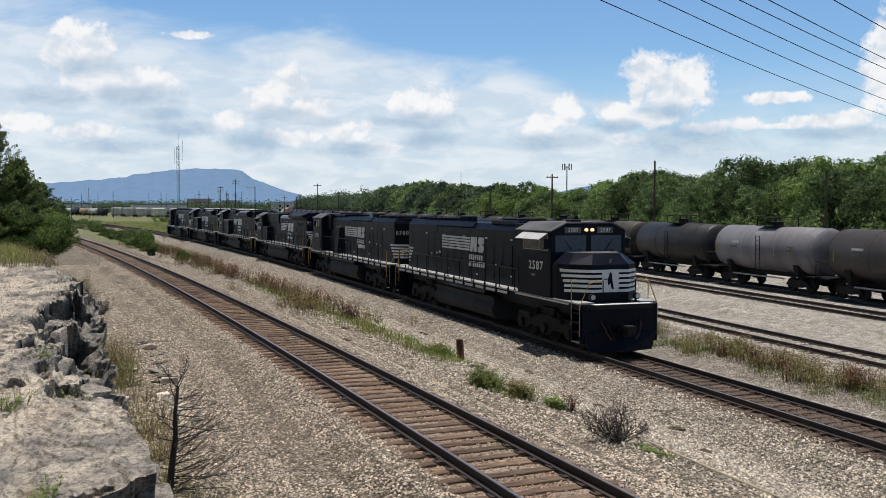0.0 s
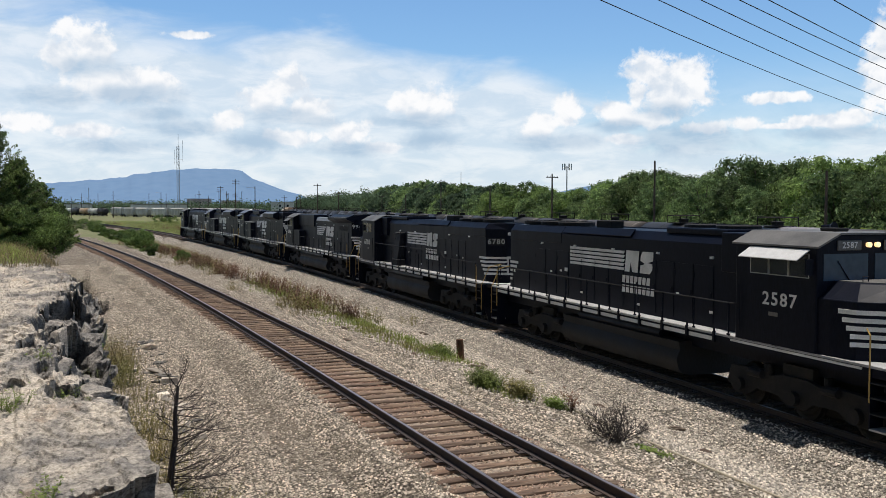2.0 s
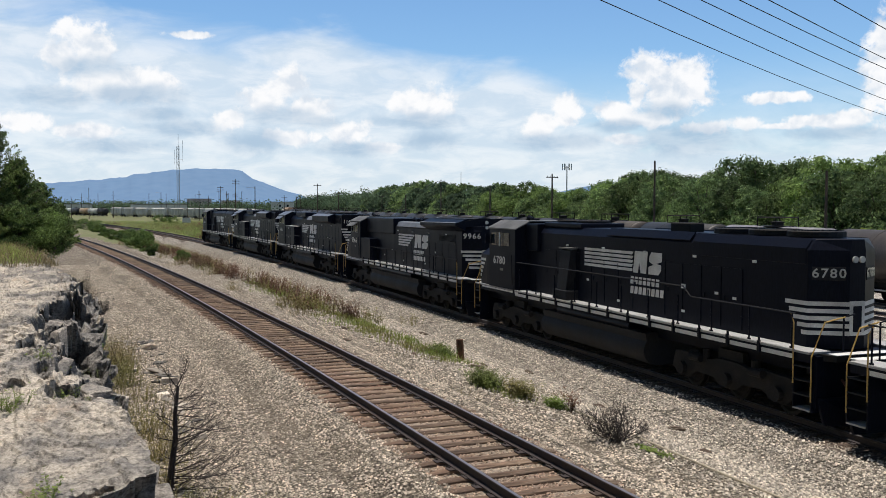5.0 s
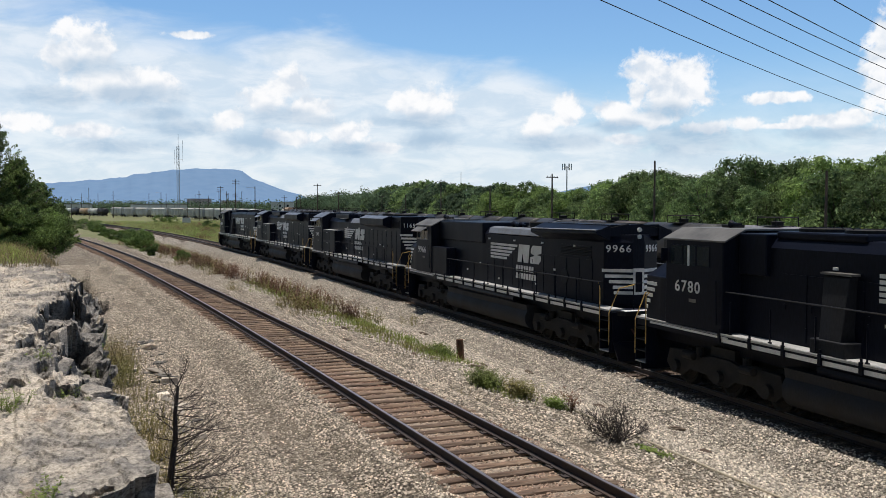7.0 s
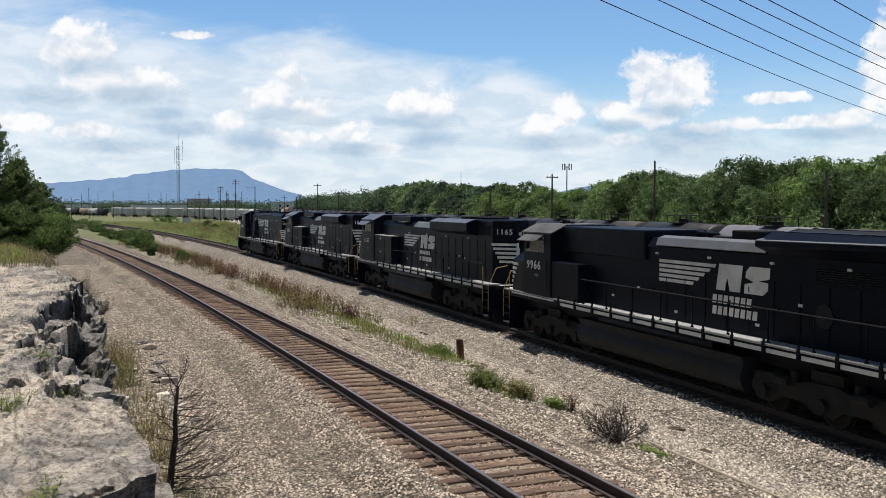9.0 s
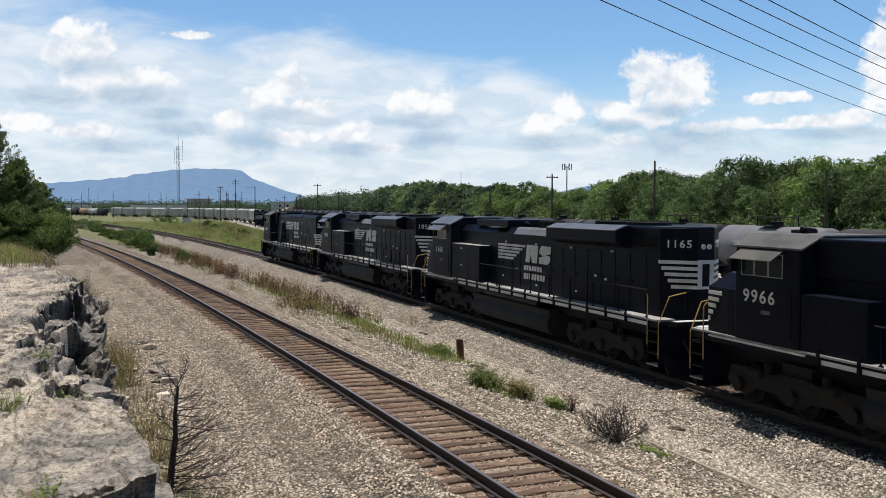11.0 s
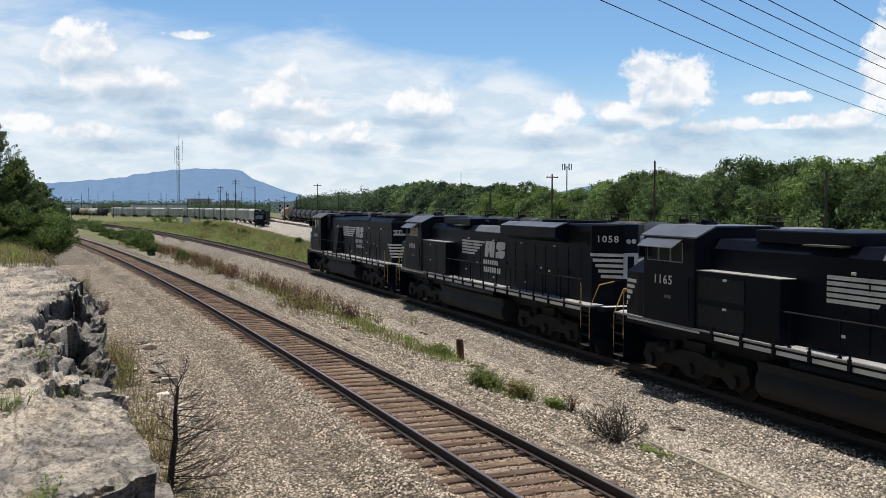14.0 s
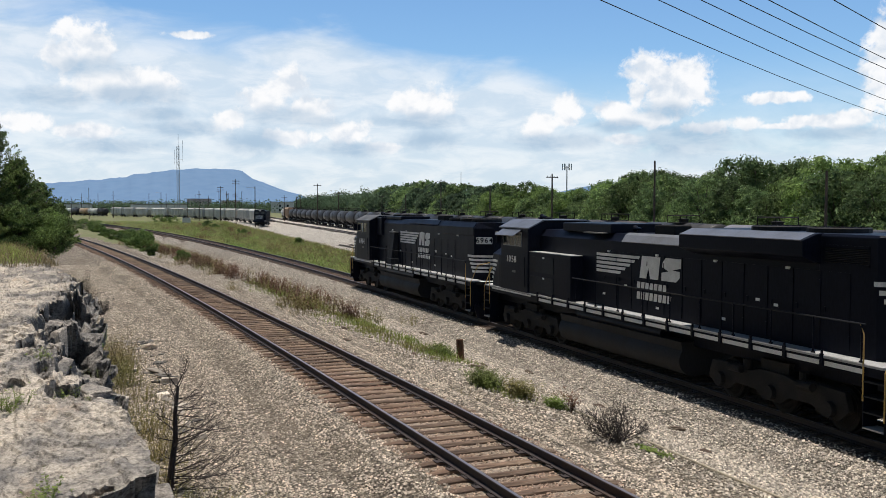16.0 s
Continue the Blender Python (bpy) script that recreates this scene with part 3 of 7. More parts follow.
def deck_and_gear(t, L, s, tank):
    h, front = t["back"], t["front"]
    part("underframe", Mesh().box(-h + 0.75, front - 0.75, -0.95, 0.95, 1.1, 1.6).box(-h + 0.85, front - 0.85, -1.46, 1.46, 1.46, 1.64), BLACK, t)
    for q in (-1, 1):
        part("walkway", Mesh().box(-h + 0.85, front - 0.85, min(q * 0.9, q * 1.5), max(q * 0.9, q * 1.5), 1.65, 1.7), DECK, t)
    n = int((h + front - 4.0) / 1.2)
    seg = Mesh().box(-0.55, 0.55, -0.004, 0.004, -0.05, 0.05).data("sill_stripe", WHITE)
    # white lip paints the sunlit rim of the walkway as a bright line
    lip = Mesh().box(-0.55, 0.55, -0.012, 0.012, -0.012, 0.012).data("walkway_edge", WHITE)
    clip = Mesh().box(-0.045, 0.045, -0.02, 0.03, -0.15, 0.12).box(-0.02, 0.02, -0.02, 0.02, 0.1, 0.2).data("post_bracket", BLACK)
    for i in range(n):
        x = -h + 1.95 + i * 1.2
        if t["cab_x"] - 0.4 < x:
            continue
        part("sill_stripe", seg, WHITE, t, m=pose(x, s * 1.468, 1.54))
        part("walkway_edge", lip, WHITE, t, m=pose(x, s * 1.495, 1.702))
        part("post_bracket", clip, BLACK, t, m=pose(x + 0.6, s * 1.5, 1.62, 0, 0, 0 if s > 0 else 180))
    part("cab_sill", Mesh().box(t["cab_x"] - 0.2, front - 1.6, min(s * 1.46, s * 1.49), max(s * 1.46, s * 1.49), 1.58, 1.63), WHITE, t)
    x0, x1 = tank
    tank_line = [(-1.38, 1.22), (1.38, 1.22)] + [(1.0 + 0.43 * math.cos(a), 0.72 - 0.42 * math.sin(a)) for a in np.linspace(-0.7, 1.5, 9)] + [(-1.0 - 0.43 * math.cos(a), 0.72 - 0.42 * math.sin(a)) for a in np.linspace(1.5, -0.7, 9)]
    part("fuel_tank", Mesh().prism(tank_line, x0, x1), GREY_BLACK, t, smooth=35)
    part("air_reservoir", Mesh().cyl(((x0 + x1) / 2, s * 1.18, 1.32), (1, 0, 0), 0.16, (x1 - x0) * 0.35, 12), BLACK, t)
    for q in (-1, 1):
        e = -h + 0.75 if q < 0 else front - 0.75
        pl = thing("end_plate", pose(e, 0, 0))
        pl.parent = t
        part("pilot", Mesh().box(-0.06, 0.06, -1.42, 1.42, 0.5, 1.62), BLACK, pl)
        part("anticlimber", Mesh().plate([(0.0, -1.3), (q * 0.3, -1.1), (q * 0.3, 1.1), (0.0, 1.3)], 1.52, 1.66), GREY_BLACK, pl)
        part("end_edge", Mesh().box(min(0, q * 0.315), max(0, q * 0.315), -1.1, 1.1, 1.662, 1.674), WHITE, pl)
        part("plow", Mesh().loft([[(q * 0.1, -1.2, 0.12), (q * 0.45, 0, 0.12), (q * 0.1, 1.2, 0.12), (q * 0.02, 1.2, 0.12), (q * 0.02, -1.2, 0.12)],
                                  [(q * 0.08, -1.4, 0.72), (q * 0.2, 0, 0.72), (q * 0.08, 1.4, 0.72), (q * 0.0, 1.4, 0.72), (q * 0.0, -1.4, 0.72)]]), BLACK, pl)
        part("coupler", Mesh().box(min(0, q * 0.62), max(0, q * 0.62), -0.09, 0.09, 0.74, 0.92).box(min(q * 0.5, q * 0.78), max(q * 0.5, q * 0.78), -0.16, 0.16, 0.66, 1.0), UNDER, pl, bevel=0.02)
        for y in (-0.75, -0.55, 0.55, 0.75):
            part("air_hose", Mesh().tube([(q * 0.08, y, 1.1), (q * 0.2, y * 0.95, 0.95), (q * 0.28, y * 0.8, 0.7), (q * 0.3, y * 0.6, 0.5)], 0.03, 6), RED_HOSE if abs(y) > 0.6 else UNDER, pl)
        for y in (-1, 1):
            st = thing("steps", pose(e - q * 0.33, y * 1.3, 0))
            st.parent = t
            for z in (0.42, 0.74, 1.06, 1.36):
                part("tread", Mesh().box(-0.27, 0.27, -0.2, 0.2, z - 0.02, z + 0.015), GREY_BLACK if z > 0.5 else DECK, st)
            for a in (-0.29, 0.29):
                part("stringer", Mesh().box(a - 0.015, a + 0.015, -0.18, 0.18, 0.38, 1.64), BLACK, st)


def handrails(t, L, s, cab_x, hood_end, dip=None):
    h, front = t["back"], t["front"]
    for q in (s, -s):
        start = -h + 0.75 + 0.6
        zt = 2.5
        pts = [(start, q * 1.47, zt)]
        if dip and q == s:
            pts += [(dip, q * 1.47, zt), (dip + 0.35, q * 1.47, zt + 0.25), (cab_x - 0.1, q * 1.47, zt + 0.25)]
        else:
            pts += [(cab_x - 0.1, q * 1.47, zt)]
        handrail(t, pts, 0.02, GREY_BLACK, "side_handrail")
        post = Mesh().tube([(0, 0, 0), (0, 0, 0.82)], 0.022, 6).box(-0.05, 0.05, -0.02, 0.02, 0.0, 0.06).data("handrail_post", BLACK)
        n = int((cab_x - start) / 1.45)
        for i in range(n + 1):
            part("handrail_post", post, BLACK, t, m=pose(start + 0.1 + i * (cab_x - 0.4 - start) / n, q * 1.47, 1.69))
        for e, k in ((-h + 0.75, -1), (front - 0.75, 1)):
            inner, outer = e - k * 0.62, e - k * 0.04
            handrail(t, [(inner, q * 1.49, 0.95), (inner, q * 1.49, 2.3), (inner - k * 0.12, q * 1.47, 2.5 if k < 0 else 2.42)], 0.018, YELLOW, "step_handrail")
            handrail(t, [(outer, q * 1.49, 0.62), (outer, q * 1.49, 1.6), (outer + k * 0.02, q * 1.15, 2.35), (outer + k * 0.05, q * 0.62, 2.45)], 0.018, YELLOW, "step_handrail")
    for e, k in ((-h + 0.78, -1), (front - 0.78, 1)):
        handrail(t, [(e, -0.62, 1.66), (e, -0.62, 2.45), (e, -0.3, 2.5)], 0.022, BLACK, "end_handrail")
        handrail(t, [(e, 0.62, 1.66), (e, 0.62, 2.45), (e, 0.3, 2.5)], 0.022, BLACK, "end_handrail")


def wide_cab(t, s, number, rear, front, nose_end, roof_z, lead=False, visor=TEAL_GREY, roof_mat=ROOF_GREY, box=False):
    eave = roof_z - 0.29
    cab = thing("cab")
    cab.parent = t
    wall = [(-1.5, 1.65), (1.5, 1.65), (1.5, eave), (0.92, roof_z - 0.02), (-0.92, roof_z - 0.02), (-1.5, eave)]
    part("cab_wall", Mesh().prism(wall, rear, front), BLACK, cab, bevel=0.03)
    for q in (-1, 1):
        roof = [(q * 1.54, eave - 0.02), (q * 1.54, eave + 0.02), (q * 0.93, roof_z + 0.02), (q * 0.91, roof_z - 0.02)]
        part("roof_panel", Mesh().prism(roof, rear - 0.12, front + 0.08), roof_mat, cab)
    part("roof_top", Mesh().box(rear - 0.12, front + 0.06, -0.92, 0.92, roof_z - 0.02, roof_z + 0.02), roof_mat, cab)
    # windshield and number boards in the brow
    for q in (-1, 1):
        part("windshield", Mesh().box(front, front + 0.012, min(q * 0.1, q * 1.32), max(q * 0.1, q * 1.32), eave - 0.72, eave - 0.14), WINDSHIELD, cab)
        part("wiper", Mesh().tube([(front + 0.03, q * 0.6, eave - 0.75), (front + 0.03, q * 0.95, eave - 0.3)], 0.012, 5), BLACK, cab)
        board = part("number_board", Mesh().box(front + 0.01, front + 0.05, min(q * 0.32, q * 0.98), max(q * 0.32, q * 0.98), eave - 0.07, eave + 0.15), ROOF_GREY, cab, bevel=0.02)
        lettering(number, 0.19, WHITE, board, pose(front + 0.055, q * 0.65, eave + 0.04, 90, 0, 90), "board_number", 0.95)
        part("headlight", Mesh().cyl((front + 0.05, q * 0.12, eave + 0.05), (1, 0, 0), 0.058, 0.04, 14), LENS_GLOW if lead else LENS, cab)
    # side windows, frames and the sun visor over them
    w0, w1 = rear + 0.55, front - 0.22
    for q in (-1, 1):
        for i in range(3):
            a = w0 + (w1 - w0) * i / 3 + 0.03
            b = w0 + (w1 - w0) * (i + 1) / 3 - 0.03
            pane = part("side_window", Mesh().box(a, b, min(q * 1.5, q * 1.507), max(q * 1.5, q * 1.507), eave - 0.66, eave - 0.16), GLASS_DARK, cab)
            m = Mesh()
            for (c, d, e, f) in ((a, b, eave - 0.68, eave - 0.66), (a, b, eave - 0.16, eave - 0.14), (a - 0.02, a, eave - 0.68, eave - 0.14), (b, b + 0.02, eave - 0.68, eave - 0.14)):
                m.box(c, d, min(q * 1.5, q * 1.515), max(q * 1.5, q * 1.515), e, f)
            part("window_frame", m, FRAME_GREY if visor else BLACK, pane)
        if not visor:
            part("window_post", Mesh().box(w0 + 0.9, w0 + 0.97, min(q * 1.5, q * 1.53), max(q * 1.5, q * 1.53), eave - 0.68, eave - 0.14), WHITE, cab)
        if visor:
            part("sun_visor", Mesh().slab([(w0, 0), (w1, 0), (w1, 0.02), (w0, 0.02)], 0, 0.42, pose(0, q * 1.5, eave - 0.07, q * -32 if q > 0 else 32 - 0, 0, 0) @ Matrix.Scale(q, 4, (0, 1, 0))), visor, cab)
        part("mirror", Mesh().box(front - 0.12, front - 0.08, min(q * 1.52, q * 1.72), max(q * 1.52, q * 1.72), eave - 0.6, eave - 0.25), BLACK, cab)
        part("grab_iron", Mesh().tube([(rear + 0.2, q * 1.53, 1.9), (rear + 0.2, q * 1.56, 3.0)], 0.016, 5), BLACK, cab)
    # nose
    nose = thing("nose")
    nose.parent = t
    top = eave - 0.72

    def ring(z, grow=0.0, shrink=0.0):
        e = nose_end - shrink
        g = grow
        if not lead:
            return [(front - 0.02, -1.45 - g, z), (front + 0.35, -1.44 - g, z), (e - 0.3 + g * 0.5, -1.36 - g, z), (e + g, -0.9 - g * 0.5, z),
                    (e + g, 0.9 + g * 0.5, z), (e - 0.3 + g * 0.5, 1.36 + g, z), (front + 0.35, 1.44 + g, z), (front - 0.02, 1.45 + g, z)]
        return [(front - 0.02, -1.45 - g, z), (front + 0.35, -1.44 - g, z), (e - 0.55 + g * 0.5, -1.32 - g, z), (e + g, -0.72 - g * 0.5, z),
                (e + g, 0.72 + g * 0.5, z), (e - 0.55 + g * 0.5, 1.32 + g, z), (front + 0.35, 1.44 + g, z), (front - 0.02, 1.45 + g, z)]
    part("nose_shell", Mesh().loft([ring(1.66), ring(top - 0.35)] + [[(x - 0.0, y * 0.98, z) for x, y, z in ring(top - 0.34, 0, 0.02)]] +
                                   [[(x, y * 0.72, z) for x, y, z in ring(top - 0.02, 0, 0.3)], [(x, y * 0.7, z) for x, y, z in ring(top, 0, 0.34)]]), BLACK, nose, bevel=0.02)
    # paler plate on the black nose: sunlight on its top is painted in
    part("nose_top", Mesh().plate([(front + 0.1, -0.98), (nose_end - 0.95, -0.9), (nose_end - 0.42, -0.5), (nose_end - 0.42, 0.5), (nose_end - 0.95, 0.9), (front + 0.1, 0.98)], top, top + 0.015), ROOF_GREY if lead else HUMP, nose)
    for q in (-1, 1):
        part("grab_iron", Mesh().tube([(front + 0.5, q * 0.7, top), (front + 0.5, q * 0.7, top + 0.12), (nose_end - 1.0, q * 0.6, top + 0.12), (nose_end - 1.0, q * 0.6, top)], 0.016, 5), BLACK, nose)
    for i in range(5):
        z = 1.98 + i * 0.165
        cut = 0.12 * (4 - i)
        a, b = ring(z, 0.006), ring(z + 0.095, 0.006)
        m = Mesh()
        for side in (0, 1):
            ids = [1, 2, 3] if side == 0 else [6, 5, 4]
            la, lb = [Vector(a[j]) for j in ids], [Vector(b[j]) for j in ids]
            for l in (la, lb):
                l[0].x = min(front + 0.6 + cut, l[1].x - 0.05) if lead else l[1].x - 0.62 + cut
            inner = [v - Vector((0.03, 0.03 * (1 if v.y > 0 else -1), 0)) for v in la]
            innb = [v - Vector((0.03, 0.03 * (1 if v.y > 0 else -1), 0)) for v in lb]
            m.loft([[tuple(la[j]), tuple(lb[j]), tuple(innb[j]), tuple(inner[j])] for j in range(3)])
        m.box(nose_end - 0.02, nose_end + 0.007, -0.72 if lead else -0.9, 0.72 if lead else 0.9, z, z + 0.095)
        part("nose_stripe", m, WHITE, nose)
    part("nose_emblem", Mesh().box(nose_end + 0.006, nose_end + 0.013, -0.32, 0.32, 2.0, 2.74), WHITE, nose)
    part("nose_emblem_shape", Mesh().prism([(0.13, 2.08), (0.05, 2.08), (0.0, 2.28), (-0.1, 2.2), (-0.11, 2.4), (-0.02, 2.66), (0.05, 2.6), (0.07, 2.4)], nose_end + 0.012, nose_end + 0.018), BLACK, nose)
    part("nose_lamp", Mesh().box(nose_end - 0.02, nose_end + 0.02, -0.05, 0.05, 2.95, 3.08) if top - 0.35 > 2.9 else Mesh().box(nose_end - 0.02, nose_end + 0.02, -0.05, 0.05, 2.86, 2.92), ROOF_GREY, nose)
    if lead:
        for q in (-1, 1):
            lamp = part("ditch_light", Mesh().lathe([(-0.14, 0.05), (-0.1, 0.1), (0.05, 0.11), (0.07, 0.1)], "x", 14, pose(nose_end + 0.3, q * 0.86, 1.86)).box(nose_end + 0.2, nose_end + 0.26, q * 0.86 - 0.03, q * 0.86 + 0.03, 1.66, 1.78), BLACK, nose)
            part("ditch_lens", Mesh().cyl((nose_end + 0.36, q * 0.86, 1.86), (1, 0, 0), 0.085, 0.02, 14), LENS, lamp)
    lettering(number, 0.34 if box else 0.42, WHITE, t, side_pose((rear + front) / 2 + (0.2 if s < 0 else 0.25), 2.74 if not box else 2.85, s, 1.506), "cab_number", 1.22)
    part("marking_bar", flank([(-0.16, 0), (0.16, 0), (0.16, 0.09), (-0.16, 0.09)], (rear + front) / 2, 2.36, s, 1.502), ROOF_GREY, t)
    part("horn", Mesh().lathe([(0, 0.03), (0.3, 0.05), (0.42, 0.11)], "x", 10, pose(rear + 0.9, 0.3, roof_z + 0.12)), BLACK, cab)
    part("antenna", Mesh().plate([(rear + 1.4, -0.2), (rear + 1.9, -0.2), (rear + 1.9, 0.2), (rear + 1.4, 0.2)], roof_z + 0.02, roof_z + 0.1), GREY_BLACK, cab, bevel=0.02)


def hood_doors(t, s, x0, x1, out, z0=1.78, z1=3.3, w=0.86):
    n = max(1, int((x1 - x0) / w))
    step = (x1 - x0) / n
    m = Mesh().box(-step / 2 + 0.03, step / 2 - 0.03, -0.012, 0.012, z0, z1)
    m.box(step / 2 - 0.16, step / 2 - 0.1, -0.035, 0.035, (z0 + z1) / 2 - 0.06, (z0 + z1) / 2 + 0.06).box(-step / 2 + 0.02, -step / 2 + 0.06, -0.022, 0.022, z0 + 0.2, z0 + 0.34).box(-step / 2 + 0.02, -step / 2 + 0.06, -0.022, 0.022, z1 - 0.34, z1 - 0.2)
    data = m.data("hood_door", BLACK)
    for q in (-1, 1):
        for i in range(n):
            part("hood_door", data, BLACK, t, m=pose(x0 + (i + 0.5) * step, q * out, 0))


def grille(t, s, x0, x1, z0, z1, out, n=9):
    for q in (-1, 1):
        g = thing("grille")
        g.parent = t
        part("grille_frame", Mesh().box(x0, x1, min(q * out, q * (out + 0.03)), max(q * out, q * (out + 0.03)), z1, z1 + 0.05).box(x0, x1, min(q * out, q * (out + 0.03)), max(q * out, q * (out + 0.03)), z0 - 0.05, z0), BLACK, g)
        data = Mesh().box(x0, x1, -0.02, 0.02, -0.006, 0.006).data("slat", GREY_BLACK)
        for i in range(n):
            part("slat", data, GREY_BLACK, g, m=pose(0, q * (out + 0.01), z0 + (i + 0.5) * (z1 - z0) / n, q * -35, 0, 0))


def fan(t, x, z, r=0.68, y=0.0):
    f = part("roof_fan", Mesh().lathe([(0, r), (0.12, r), (0.15, r - 0.05), (0.10, r - 0.06), (0.06, 0.2), (0.09, 0.0)], "z", 20, pose(x, y, z)), GREY_BLACK, t)
    part("fan_grille", Mesh().box(x - r * 0.95, x + r * 0.95, y - 0.02, y + 0.02, z + 0.13, z + 0.15).box(x - 0.02, x + 0.02, y - r * 0.95, y + r * 0.95, z + 0.13, z + 0.15), BLACK, f)


def end_bands(t, end, wrap, z0, z1, half, flat, taper, number, zb, n=5, slant=0.14, size=0.32, board=None, lamps="level", lamp_y=0.0, lamp_z=3.7, digits=None):
    """White bands round the faceted end of the long hood, its number boards and lamps."""
    for i in range(n):
        z = z0 + i * (z1 - z0) / n
        zz = z + (z1 - z0) / n * 0.58
        start = end + taper + wrap - slant * (n - 1 - i)
        line = [(end + taper, half), (end, flat), (end, -flat), (end + taper, -half)]
        if start > end + taper + 0.03:
            line = [(start, half)] + line + [(start, -half)]
        else:
            f = max(0.05, min(0.7, (end + taper - start) / max(taper, 0.1)))
            line[0] = (line[0][0] + (line[1][0] - line[0][0]) * f * 0.5, line[0][1] + (line[1][1] - line[0][1]) * f * 0.5)
        rings = []
        for k, (x, y) in enumerate(line):
            a, b = line[max(0, k - 1)], line[min(len(line) - 1, k + 1)]
            d = Vector((b[0] - a[0], b[1] - a[1], 0)).normalized()
            o = Vector((d.y, -d.x, 0))
            if o.x > 0.05 or (abs(o.x) <= 0.05 and o.y * y < 0):
                o = -o
            p, q = Vector((x, y, z)) + o * 0.008, Vector((x, y, z)) - o * 0.02
            rings.append([(p.x, p.y, z), (p.x, p.y, zz), (q.x, q.y, zz), (q.x, q.y, z)])
        part("hood_stripe", Mesh().loft(rings), WHITE, t)
    part("hood_emblem", Mesh().box(end - 0.014, end, -flat + 0.01, flat - 0.01, z0, z1 - 0.05), WHITE, t)
    part("end_door", Mesh().box(end - 0.022, end - 0.012, lamp_y - 0.12, lamp_y + 0.12, z0 + 0.08, z1 - 0.16), BLACK, t)
    for q in (-1, 1):
        nrm = Vector((-(half - flat), q * taper, 0)).normalized()
        turn = math.degrees(math.atan2(nrm.x, -nrm.y))
        mid = Vector((end + taper / 2, q * (half + flat) / 2, zb))
        if board:
            p = mid + nrm * 0.004
            part("hood_number_board", Mesh().box(-0.36, 0.36, -0.012, 0.012, -0.15, 0.15, pose(p.x, p.y, p.z, 0, 0, turn)), board, t, bevel=0.01)
        p = mid + nrm * 0.02
        lettering(number, size, digits or WHITE, t, pose(p.x, p.y, p.z, 90, 0, turn), "hood_number", 1.12)
        y, z = (lamp_y + q * 0.1, lamp_z) if lamps == "level" else (lamp_y, lamp_z + q * 0.11)
        part("tail_lamp", Mesh().cyl((end - 0.02, y, z), (1, 0, 0), 0.075, 0.03, 12), LENS, t)


def hood_line(half, top, shoulder=0.25, inset=0.2):
    return [(-half, 1.66), (half, 1.66), (half, top - shoulder), (half - inset, top), (-half + inset, top), (-half, top - shoulder)]


def hood_shell(t, x0, x1, half, top, flat, taper):
    """Long hood with its rear corners cut off."""
    rings = []
    for x, k in ((x0, flat), (x0 + taper, half), (x1, half)):
        rings.append([(x, y * k / half, z) for y, z in hood_line(half, top)])
    part("long_hood", Mesh().loft(rings), BLACK, t, bevel=0.015)


